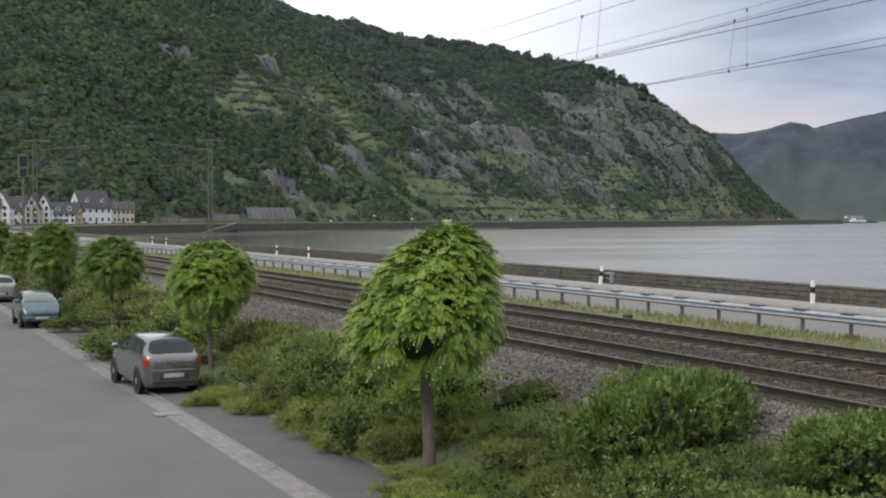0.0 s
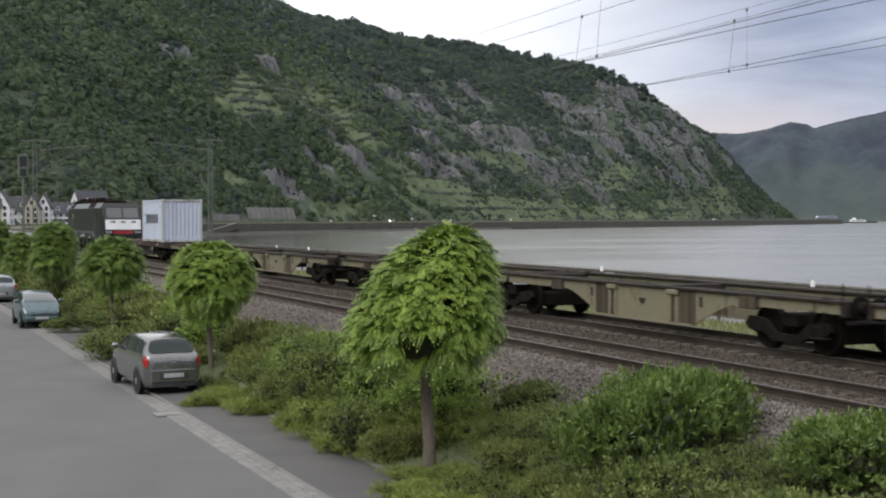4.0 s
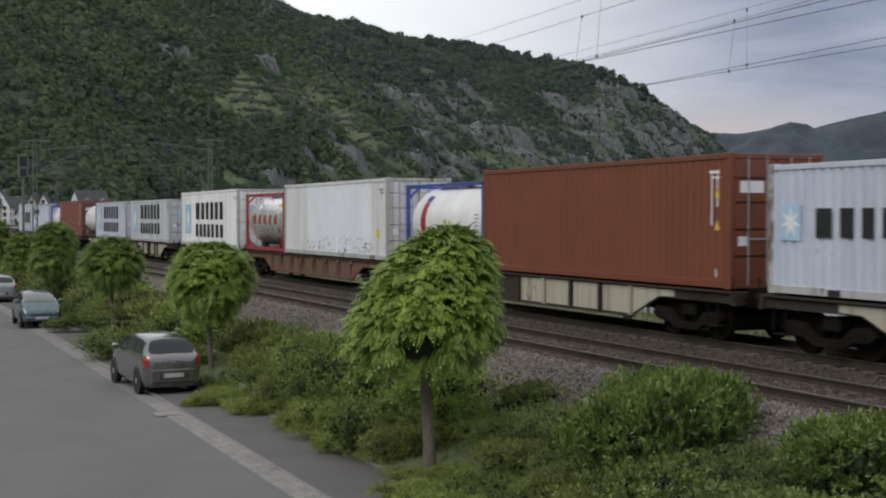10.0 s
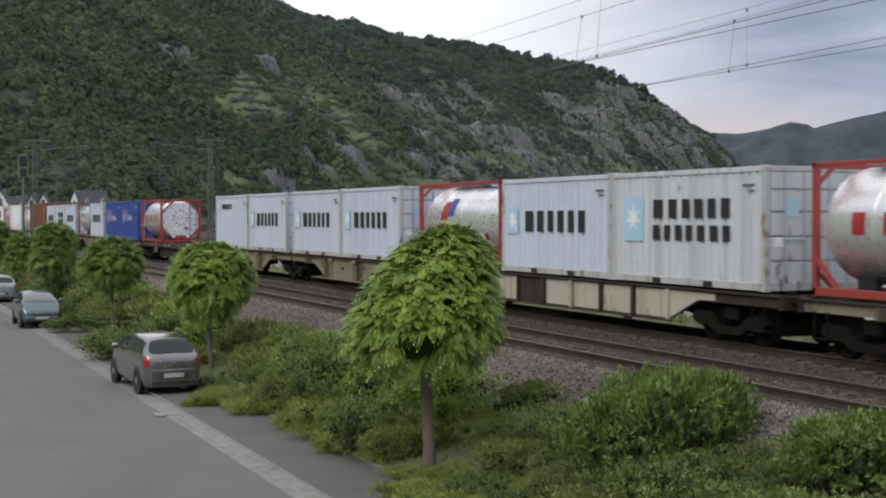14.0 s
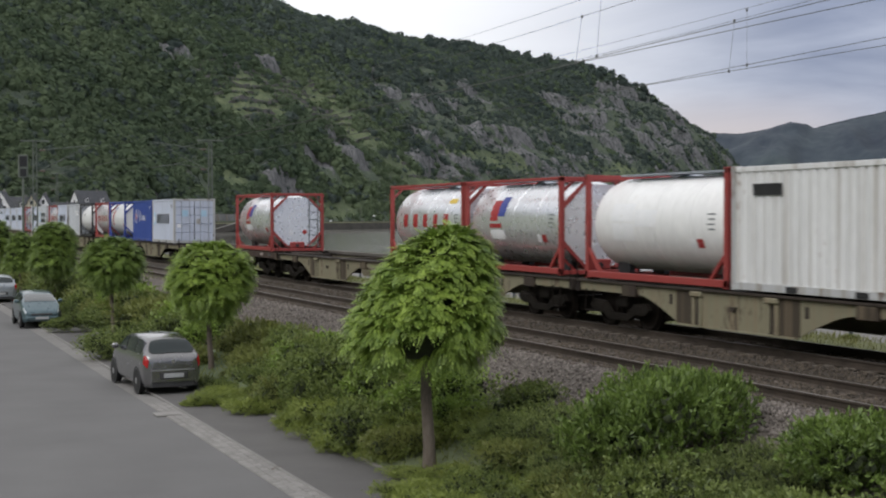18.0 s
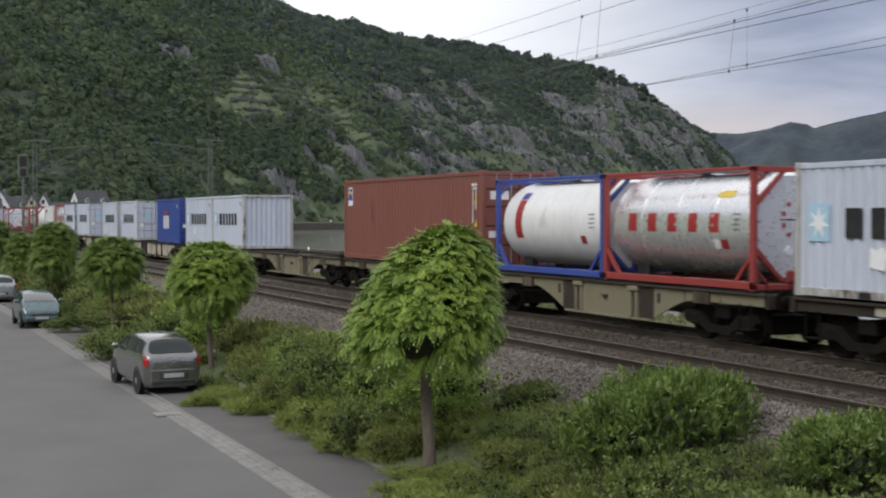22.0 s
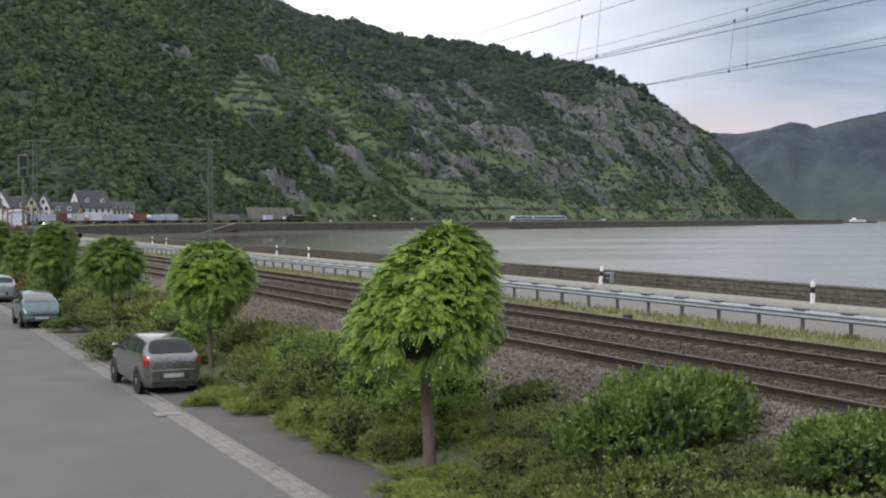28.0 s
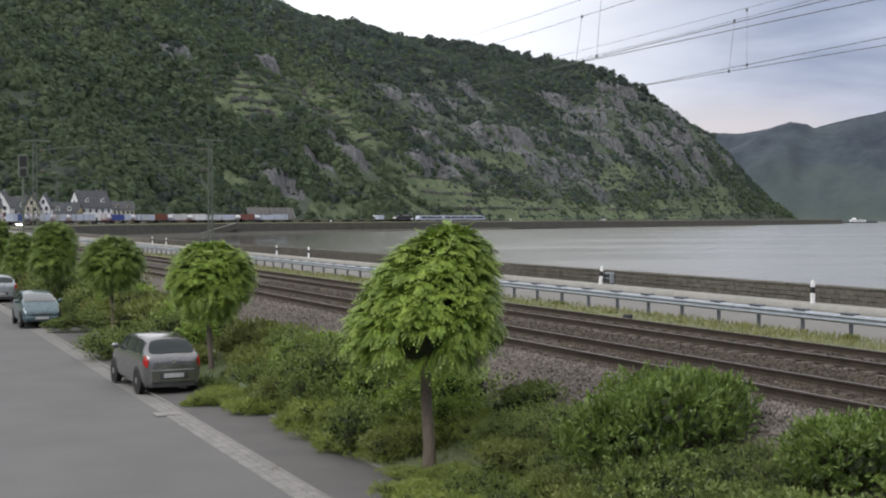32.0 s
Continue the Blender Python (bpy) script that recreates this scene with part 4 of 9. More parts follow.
def container(label, L, H, mat, marks="", doors=True, end_mat=None):
    """A container with its floor corners at z = 0, +y forward; its near side is -x."""
    c = thing("container", label, "container", "containers on the train")
    W2, l2 = 1.219, L / 2
    edge = M["box_edge"] if mat in (M["box_grey"], M["box_old_grey"], M["box_white"], M["box_cream"]) else mat
    for sx in (-1, 1):
        part("side_wall", wave_wall(L - 0.26, 0.17, H - 0.11, sx * (W2 - 0.012), sx), mat, c)
        part("top_rail", Geo().cbox(min(sx * W2, sx * (W2 - 0.07)), -l2 + 0.1, H - 0.13, max(sx * W2, sx * (W2 - 0.07)), l2 - 0.1, H - 0.02, 0.008), mat, c)
        rail = part("bottom_rail", Geo().cbox(min(sx * W2, sx * (W2 - 0.07)), -l2 + 0.1, 0.02, max(sx * W2, sx * (W2 - 0.07)), l2 - 0.1, 0.18, 0.008), edge, c)
        if L < 7:
            for a in (-1.02, 1.02):
                part("fork_pocket", Geo().box(min(sx * (W2 + 0.003), sx * (W2 - 0.02)), a - 0.18, 0.03, max(sx * (W2 + 0.003), sx * (W2 - 0.02)), a + 0.18, 0.15), M["mark_black"], rail, "dark opening")
        for sy in (-1, 1):
            post = Geo().cbox(min(sx * W2, sx * (W2 - 0.13)), min(sy * l2, sy * (l2 - 0.15)), 0.1, max(sx * W2, sx * (W2 - 0.13)), max(sy * l2, sy * (l2 - 0.15)), H - 0.1, 0.012)
            for z in (0, H - 0.118):
                post.cbox(min(sx * (W2 + 0.004), sx * (W2 - 0.16)), min(sy * (l2 + 0.004), sy * (l2 - 0.178)), z, max(sx * (W2 + 0.004), sx * (W2 - 0.16)), max(sy * (l2 + 0.004), sy * (l2 - 0.178)), z + 0.118, 0.012)
            part("corner_post", post, edge, c)
    roof = Geo()
    n = int(L / 0.5)
    for k in range(n):
        a = -l2 + 0.1 + (L - 0.2) * k / n
        roof.box(-W2 + 0.05, a, H - 0.06, W2 - 0.05, a + (L - 0.2) / n * 0.55, H - 0.022)
    roof.box(-W2 + 0.05, -l2 + 0.1, H - 0.07, W2 - 0.05, l2 - 0.1, H - 0.045)
    roof.box(-W2 + 0.06, -l2 + 0.05, 0.12, W2 - 0.06, l2 - 0.05, 0.18)
    part("roof", roof, mat, c)
    # front end: a corrugated wall; rear end: doors, or another plain wall
    em = end_mat or mat
    for sy in (1, -1):
        g = wave_wall(2.2, 0.16, H - 0.12, l2 - 0.03, 1, 0.25, 0.045)
        g.v = [(-q[1], q[0] * sy, q[2]) for q in g.v]
        if sy == 1 or not doors:
            part("end_wall", g, em, c)
        part("end_rail", Geo().cbox(-W2 + 0.1, min(sy * l2, sy * (l2 - 0.08)), 0.02, W2 - 0.1, max(sy * l2, sy * (l2 - 0.08)), 0.16, 0.01), edge, c)
        part("end_rail", Geo().cbox(-W2 + 0.1, min(sy * l2, sy * (l2 - 0.08)), H - 0.13, W2 - 0.1, max(sy * l2, sy * (l2 - 0.08)), H - 0.02, 0.01), edge, c)
    if doors:
        for sx in (-1, 1):
            a, b = (-1.085, -0.022) if sx < 0 else (0.022, 1.085)
            g = Geo().cbox(a, -l2 + 0.01, 0.17, b, -l2 + 0.06, H - 0.14, 0.012)
            # one pressed sheet with four deep grooves
            side, z = [(-l2 + 0.06, 0.17), (-l2, 0.17)], 0.17
            for q in (0.2, 0.42, 0.64, 0.84):
                z = 0.17 + (H - 0.31) * q
                side += [(-l2, z - 0.035), (-l2 + 0.045, z - 0.02), (-l2 + 0.045, z + 0.02), (-l2, z + 0.035)]
            side += [(-l2, H - 0.14), (-l2 + 0.06, H - 0.14)]
            g = Geo().prism(side, a, b, "x")
            door = part("door", g, em, c)
            for q in (0.3, 0.75):
                xx = a + (b - a) * q
                bar = part("locking_bar", Geo().tube((xx, -l2 - 0.035, 0.1), (xx, -l2 - 0.035, H - 0.08), 0.017, n=6), M["galvanised"], door, "steel locking bar")
            if "star" in marks:
                part("door_emblem", Geo().box((a + b) / 2 - 0.17, -l2 - 0.008, H * 0.60, (a + b) / 2 + 0.17, -l2 - 0.002, H * 0.60 + 0.36), M["mark_blue"], door, "pale blue square")
            part("door_sticker", Geo().box(a + 0.08, -l2 - 0.007, 0.92 if sx < 0 else 1.12, a + 0.32, -l2 - 0.002, 1.12 if sx < 0 else 1.42), M["mark_white" if sx < 0 else "box_edge"], door, "small worn sticker")
            part("bar_handle", Geo().cbox(a + 0.25, -l2 - 0.06, 1.05, b - 0.2, -l2 - 0.045, 1.08, 0.005), M["galvanised"], door)
    x = -W2 - 0.002

    def mark(name, shape, m, lab=""):
        part(name, shape, m, c, lab)

    small = 0.10
    mark("number_bar", Geo().box(x - 0.003, -l2 + 0.35, H - 0.43, x + 0.003, -l2 + 0.75, H - 0.38).box(x - 0.003, -l2 + 0.35, H - 0.54, x + 0.003, -l2 + 0.6, H - 0.50),
         M["mark_white"] if mat in (M["box_rust"], M["box_orange"], M["box_blue"]) else M["post_steel"], "small bars of unreadable writing")
    if "star" in marks:
        # (star's distance from the front, its height, its size, lettering's start and width, rows of (height, size))
        if "large" in marks:
            back, zc, sq, start, wide, rows = 1.95, 1.5, 0.62, 3.2, 7.2, ((1.5, 1.12),)
        elif "high" in marks:
            back, zc, sq, start, wide, rows = 0.62, H - 0.55, 0.26, 1.3, 3.9 if L > 7 else 1.9, ((H - 0.55, 0.44 if L > 7 else 0.26),)
        elif L > 7:
            back, zc, sq, start, wide, rows = 1.75, 1.45, 0.62, 3.45, 6.0, ((1.85, 0.88), (0.82, 0.66))
        elif "two" in marks:
            back, zc, sq, start, wide, rows = 1.0, 1.5, 0.42, 1.8, 3.1, ((1.72, 0.42), (1.18, 0.34))
        else:
            back, zc, sq, start, wide, rows = 0.72, 1.43, 0.38, 1.4, 3.45, ((1.42, 0.56),)
        yc = l2 - back
        mark("emblem_panel", Geo().box(x - 0.002, yc - sq * (1.05 if "tall" in marks else 0.8), zc - sq * (1.25 if "tall" in marks else 0.95), x + 0.003, yc + sq * (1.05 if "tall" in marks else 0.8), zc + sq * (1.25 if "tall" in marks else 0.95)), M["mark_blue"], "pale blue square")
        mark("emblem_star", star(yc, zc, sq * 0.85, x - 0.004), M["mark_white"], "white star")
        for row, (zr, hr_) in enumerate(rows):
            ws = [1.25, 1.05, 0.9, 0.95, 0.9, 1.0] if row == 0 else [0.95, 0.85, 0.85, 0.85, 0.95, 0.95, 0.9]
            if "high" in marks and L > 7:
                ws = [1.25, 1.05, 0.9, 0.95, 0.9, 1.0, 0.1, 0.8, 0.35, 1.0, 0.8]
            gap = 0.22
            k = wide / (sum(ws) + gap * (len(ws) - 1))
            for g in letter_blocks(l2 - start, zr, hr_, [w * k for w in ws], gap * k, x):
                mark("lettering_block", g, M["mark_black"], "dark block of lettering")
    if "script" in marks:
        zc = H * 0.6
        ring = []
        for k in range(18):
            t = math.tau * k / 18
            ring.append((l2 - 1.15 + 0.36 * math.cos(t), zc + 0.42 * math.sin(t)))
        g = Geo()
        for k in range(18):
            a, b = ring[k], ring[(k + 1) % 18]
            g.tube((x, a[0], a[1]), (x, b[0], b[1]), 0.012, n=4)
        mark("emblem_ring", g, M["mark_white"], "thin white ring")
        mark("emblem_flag", Geo().box(x - 0.003, l2 - 1.4, zc - 0.16, x + 0.003, l2 - 0.95, zc + 0.16), M["mark_red"], "red flag")
        mark("emblem_flag", Geo().box(x - 0.005, l2 - 1.35, zc + 0.0, x + 0.004, l2 - 1.15, zc + 0.12), M["mark_white"], "white field")
        y = l2 - 1.9
        for w, hh, dz in ((0.34, 0.78, 0.05), (0.24, 0.3, -0.08), (0.26, 0.62, 0.05), (0.3, 0.3, -0.1), (0.24, 0.3, -0.1), (0.12, 0.34, -0.08), (0.24, 0.3, -0.1), (0.22, 0.3, -0.1)):
            mark("script_stroke", Geo().prism([(y, zc + dz + hh / 2), (y - 0.07, zc + dz + hh / 2), (y - w, zc + dz - hh / 2), (y - w + 0.07, zc + dz - hh / 2)], x - 0.003, x + 0.003, "x"), M["mark_white"], "slanted white stroke")
            y -= w + 0.04
    if "flag3" in marks:
        zc = H * 0.52
        mark("emblem_bar", Geo().prism([(1.15, zc + 0.52), (-0.35, zc + 0.52), (-0.15, zc + 0.36), (0.95, zc + 0.36)], x - 0.003, x + 0.003, "x"), M["mark_red"], "red bar")
        for g in letter_blocks(1.2, zc - 0.12, 0.75, (0.52, 0.46, 0.4), 0.06, x):
            mark("lettering_block", g, M["mark_white"], "white block of lettering")
    if "column" in marks:
        for k, hh in enumerate((0.26, 0.26, 0.3)):
            mark("lettering_block", Geo().box(x - 0.003, l2 - 0.75, H - 0.55 - k * 0.4, x + 0.003, l2 - 0.5, H - 0.55 - k * 0.4 + hh), M["mark_white"], "white block of lettering")
    if "framed" in marks:
        mark("framed_sign", Geo().box(x - 0.003, l2 - 0.95, H - 0.95, x + 0.003, l2 - 0.5, H - 0.28), M["mark_white"], "white sign")
        mark("framed_sign", Geo().box(x - 0.005, l2 - 0.90, H - 0.76, x + 0.004, l2 - 0.55, H - 0.33), M["mark_navy"], "navy field of the sign")
        mark("framed_sign", Geo().prism([(l2 - 0.60, H - 0.38), (l2 - 0.85, H - 0.46), (l2 - 0.85, H - 0.56), (l2 - 0.60, H - 0.48)], x - 0.007, x + 0.005, "x"), M["mark_yellow"], "yellow stripe of the sign")
    if "tally" in marks:
        for yy, z0, z1 in ((0.62, 1.35, H - 0.35), (0.42, 1.75, H - 0.35), (0.46, 0.25, 0.42)):
            mark("writing_bar", Geo().box(x - 0.003, -l2 + yy, z0, x + 0.003, -l2 + yy + 0.045, z1), M["mark_white"], "thin upright bar of writing")
        for z0 in (1.25, 1.95):
            mark("warning_label", Geo().prism([(-l2 + 0.36, z0), (-l2 + 0.54, z0), (-l2 + 0.45, z0 + 0.22)], x - 0.004, x + 0.004, "x"), M["mark_yellow"], "small yellow warning label")
        part("door_lettering", Geo().box(-0.95, -l2 - 0.006, H - 0.85, -0.35, -l2 - 0.002, H - 0.60), M["mark_white"], c, "white bar of lettering on the door")
    if "sticker" in marks:
        mark("sticker", Geo().box(x - 0.003, -l2 + 0.75, 0.85, x + 0.003, -l2 + 1.05, 1.1), M["mark_yellow"], "yellow sticker")
    if "scuff" in marks:
        mark("scuff", Geo().prism([(0.9, 0.62), (0.5, 0.55), (0.42, 0.85), (0.55, 1.0), (0.72, 0.92), (0.88, 0.98)], x - 0.003, x + 0.003, "x"), M["mark_white"], "worn white scribble")
    if "patch" in marks:
        pitch = (L - 0.26) / round((L - 0.26) / 0.278)
        g = wave_wall(27 * pitch, 0.19, H - 0.13, -W2 + 0.008, -1)
        g.v = [(q[0], q[1] - (L - 0.26) / 2 + 18.5 * pitch, q[2]) for q in g.v]
        mark("bright_patch", g, M["box_patch"], "newer paint patch")
        r = random.Random(6)
        flakes = Geo()
        for k in range(70):
            y, z = r.uniform(-l2 + 1.5, l2 - 3.3), 0.24 + 0.55 * r.random() ** 2.5
            b, h = r.uniform(0.006, 0.03), r.uniform(0.02, 0.10)
            flakes.prism([(y - b, z), (y + b * 0.4, z - h * 0.5), (y + b, z + h * 0.3), (y + b * 0.2, z + h), (y - b * 0.6, z + h * 0.6)], x - 0.004, x + 0.004, "x")
        tagged(part("rust_flakes", flakes, M["wagon_brown"], c, "dark flaked rust spots"), kind="stuff")
    if "headbars" in marks:
        mark("writing_bar", Geo().box(x - 0.003, l2 - 1.7, H - 0.62, x + 0.003, l2 - 0.75, H - 0.38), M["mark_black"], "bar of unreadable writing")
    if "whitebars" in marks:
        for k in range(2):
            mark("writing_bar", Geo().box(x - 0.003, -l2 + 0.7, H - 0.72 - k * 0.2, x + 0.003, -l2 + 2.2 - 0.35 * k, H - 0.56 - k * 0.2), M["mark_white"], "bar of unreadable writing")
    return c


# ---- tank containers ----
def barrel_patch(y0, y1, z0, z1, r, zc, out=0.006):
    """A thin plate bent round the vessel's near side."""
    g, n, v = Geo(), 6, []
    for k in range(n + 1):
        z = z0 + (z1 - z0) * k / n
        x = -math.sqrt(max(r * r - (z - zc) ** 2, 0)) - out
        v += [(x, y0, z), (x, y1, z)]
    return g.add(v, [(2 * k, 2 * k + 1, 2 * k + 3, 2 * k + 2) for k in range(n)])


def tank(label, frame, vessel, marks="", full_top=True, radius=1.13):
    c = thing("tank_container", label, "tank container", "tank containers on the train")
    H, l2, W2, zc = 2.591, 3.029, 1.219, 1.36
    for sx in (-1, 1):
        for sy in (-1, 1):
            part("corner_post", Geo().cbox(min(sx * W2, sx * (W2 - 0.12)), min(sy * l2, sy * (l2 - 0.14)), 0, max(sx * W2, sx * (W2 - 0.12)), max(sy * l2, sy * (l2 - 0.14)), H, 0.012), frame, c)
            g = Geo()
            g.tube((sx * (W2 - 0.06), sy * (l2 - 0.1), 0.75), (sx * (W2 - 0.06), sy * (l2 - 0.75), 0.1), 0.055, n=4)
            part("brace", g, frame, c)
            if full_top:
                part("brace", Geo().tube((sx * (W2 - 0.06), sy * (l2 - 0.1), H - 0.45), (sx * (W2 - 0.45), sy * (l2 - 0.1), H - 0.08), 0.045, n=4), frame, c)
                part("brace", Geo().tube((sx * (W2 - 0.06), sy * (l2 - 0.1), 0.5), (sx * (W2 - 0.5), sy * (l2 - 0.1), 0.1), 0.045, n=4), frame, c)
        part("bottom_rail", Geo().cbox(min(sx * W2, sx * (W2 - 0.1)), -l2, 0.03, max(sx * W2, sx * (W2 - 0.1)), l2, 0.19, 0.01), frame, c)
        if full_top:
            part("top_rail", Geo().cbox(min(sx * W2, sx * (W2 - 0.07)), -l2, H - 0.09, max(sx * W2, sx * (W2 - 0.07)), l2, H - 0.01, 0.01), frame, c)
    for sy in (-1, 1):
        for z in (0.02, H - 0.13):
            part("end_rail", Geo().cbox(-W2, min(sy * l2, sy * (l2 - 0.1)), z, W2, max(sy * l2, sy * (l2 - 0.1)), z + 0.12, 0.01), frame, c)
        for sx in (-1, 1):
            part("saddle", Geo().cbox(sx * 0.5 - 0.1, sy * 2.2 - 0.25, 0.1, sx * 0.5 + 0.1, sy * 2.2 + 0.25, 0.5, 0.02), M["frame_black"], c)
    r = radius
    side = [(2.96, 0.02), (2.955, r * 0.5), (2.93, r * 0.75), (2.87, r * 0.89), (2.76, r * 0.965), (2.6, r)]
    rows = [(-a_, b_) for a_, b_ in side] + side[::-1]
    body = part("vessel", Geo().lathe(rows, 36, "y", (0, 0, zc)), vessel, c, "rounded tank vessel", flat=False)
    for y in (-1.45, 0, 1.45):
        part("band", Geo().lathe([(y - 0.035, r + 0.002), (y - 0.03, r + 0.008), (y + 0.03, r + 0.008), (y + 0.035, r + 0.002)], 36, "y", (0, 0, zc)), vessel, body, flat=False)
    part("walkway", Geo().cbox(-0.55, -2.4, H - 0.06, 0.0, 2.4, H - 0.02, 0.005), M["galvanised"], c, "ribbed walkway on top")
    part("manhole", Geo().lathe([(2.36, 0.3), (2.5, 0.3), (2.54, 0.24)], 14, "z", (0.2, 0.4, 0)), M["galvanised"], c)
    ladder = Geo()
    for k in range(6):
        ladder.tube((0.55, -l2 + 0.02, 0.4 + k * 0.34), (0.95, -l2 + 0.02, 0.4 + k * 0.34), 0.015, n=5)
    for a in (0.55, 0.95):
        ladder.tube((a, -l2 + 0.02, 0.1), (a, -l2 + 0.02, H - 0.1), 0.02, n=5)
    part("ladder", ladder, M["post_steel"], c)
    if full_top:
        q_, w_ = 0.46, 1.06
        octagon = [(-w_, -q_), (-q_, -w_), (q_, -w_), (w_, -q_), (w_, q_), (q_, w_), (-q_, w_), (-w_, q_)]
        part("end_plate", Geo().prism([(a_, b_ + zc - 0.03) for a_, b_ in octagon], -2.96, -2.90, "y"), vessel, c, "eight-sided pale end plate")
        framed = "sheets" in marks
        for sx in (-1, 1) if framed else ():
            part("end_bar", Geo().cbox(sx * 0.70 - 0.05, -3.0, 0.42, sx * 0.70 + 0.05, -2.95, 2.12, 0.01), frame, c)
        for z in (0.45, 2.08) if framed else ():
            part("end_bar", Geo().cbox(-0.65, -2.995, z - 0.05, 0.65, -2.955, z + 0.05, 0.01), frame, c)
        for sx in (-1, 1):
            for sz in (-1, 1):
                part("gusset", Geo().prism([(sx * 0.5, zc - 0.03 + sz * 1.13), (sx * 0.4, zc - 0.03 + sz * 1.13), (sx * 1.12, zc - 0.03 + sz * 0.40), (sx * 1.12, zc - 0.03 + sz * 0.56)], -3.02, -2.93, "y"), frame, c)
    part("valve_box", Geo().cbox(-0.34, -2.99, 0.15, 0.34, -2.7, 0.42, 0.03), frame, c)
    part("outlet", Geo().lathe([(-3.02, 0.07), (-2.95, 0.09), (-2.9, 0.09)], 12, "y", (0, 0, 0.26)), M["mark_black"], c, "dark outlet valve")
    if "doc" in marks:
        part("document_tube", Geo().cbox(-1.24, 1.0, 0.28, -1.12, 1.5, 0.42, 0.02), M["galvanised"], c)

    def mark(name, y0, y1, z0, z1, m, lab):
        part(name, barrel_patch(y0, y1, z0, z1, r, zc), m, body, lab)

    if "letters" in marks:
        y = 2.05
        for w in (0.48, 0.48, 0.48, 0.44, 0.48):
            mark("lettering_block", y - w * 0.87, y - w * 0.13, 1.2, 1.62, M["mark_red"], "red block of lettering")
            y -= w + 0.36
        ring = Geo()
        for k in range(11):
            a_ = math.tau * k / 11
            ring.add([(0.42 * math.cos(a_ + b_) * c_, -2.966, zc + 0.12 + 0.42 * math.sin(a_ + b_) * c_) for b_, c_ in ((-0.11, 1.11), (0.11, 1.11), (0.11, 0.89), (-0.11, 0.89))], [(0, 1, 2, 3)])
        part("emblem_ring", ring, M["mark_red"], c, "ring of small red blocks")
        part("writing_bar", Geo().box(-0.5, -2.968, zc + 0.10, 0.5, -2.962, zc + 0.13), M["mark_black"], c, "thin dark line")
    if "flag" in marks:
        mark("emblem_red", 0.95, 1.45, 1.42, 2.0, M["mark_red"], "red field")
        mark("emblem_navy", 0.5, 0.95, 1.55, 2.1, M["mark_navy"], "navy field")
        mark("emblem_red", 0.7, 1.45, 1.22, 1.34, M["mark_red"], "red stripe")
        mark("emblem_white", 0.55, 1.45, 0.9, 1.16, M["mark_white"], "white name panel")
    if "redpanel" in marks:
        mark("emblem_red", 1.55, 1.95, 0.95, 2.0, M["mark_red"], "red upright panel")
        mark("emblem_navy", 1.55, 1.95, 2.02, 2.2, M["mark_navy"], "navy corner")
    if "sheets" in marks:
        mark("notice", 0.9, 1.9, 1.42, 1.85, M["mark_white"], "white notice sheet")
        mark("notice", 0.9, 1.85, 0.95, 1.38, M["mark_white"], "white notice sheet")
        mark("notice", -0.1, 0.85, 1.3, 1.7, M["mark_white"], "white notice sheet")
    mark("hazard_label", -1.95, -1.7, 0.85, 1.05, M["mark_red"], "small red label")
    mark("hazard_label", -1.65, -1.4, 0.85, 1.05, M["mark_white"], "small white label")
    for k in range(4):
        mark("writing_bar", -2.45, -2.22 + 0.06 * (k % 2), 1.25 + 0.11 * k, 1.28 + 0.11 * k, M["post_steel"], "small bar of writing")
    if "doc" in marks:
        mark("notice", 0.75, 1.65, 1.18, 1.42, M["mark_white"], "white notice sheet")
        for k in range(3):
            mark("writing_bar", 0.8, 1.6 - 0.15 * (k % 2), 1.58 + 0.08 * k, 1.61 + 0.08 * k, M["mark_black"], "thin bar of writing")
        mark("hazard_label", -1.3, -1.12, 0.82, 1.04, M["mark_white"], "small white label")
        mark("hazard_label", -2.25, -2.05, 0.84, 1.02, M["mark_black"], "small dark label")
    if "yellow" in marks:
        mark("hazard_label", -2.0, -1.4, 1.95, 2.1, M["mark_yellow"], "yellow label")
    for a, z in ((-0.36, 1.48), (0.12, 1.46)) if "sheets" in marks else ((0.22, 0.86), (-0.40, 0.82)):
        part("end_label", Geo().prism([(a + 0.12, z - 0.12), (a + 0.24, z), (a + 0.12, z + 0.12), (a, z)], -2.978, -2.964, "y"), M["mark_white" if a < 0.2 else "mark_red"], c, "diamond hazard label")
    return c


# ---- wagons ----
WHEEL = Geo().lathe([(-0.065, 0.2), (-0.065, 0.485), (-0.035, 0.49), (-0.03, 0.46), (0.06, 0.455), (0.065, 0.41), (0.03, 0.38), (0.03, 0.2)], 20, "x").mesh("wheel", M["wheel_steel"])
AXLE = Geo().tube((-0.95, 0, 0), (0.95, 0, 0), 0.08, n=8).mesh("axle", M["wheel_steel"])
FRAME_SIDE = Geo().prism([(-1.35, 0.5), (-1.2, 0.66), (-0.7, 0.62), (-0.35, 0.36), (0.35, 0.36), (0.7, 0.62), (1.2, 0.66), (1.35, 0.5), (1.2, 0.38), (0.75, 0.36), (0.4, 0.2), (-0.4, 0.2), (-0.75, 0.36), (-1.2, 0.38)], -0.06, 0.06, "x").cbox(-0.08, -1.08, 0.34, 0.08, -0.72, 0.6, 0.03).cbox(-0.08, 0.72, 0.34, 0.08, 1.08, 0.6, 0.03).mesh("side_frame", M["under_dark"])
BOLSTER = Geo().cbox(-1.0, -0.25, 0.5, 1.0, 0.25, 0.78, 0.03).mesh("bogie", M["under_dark"])
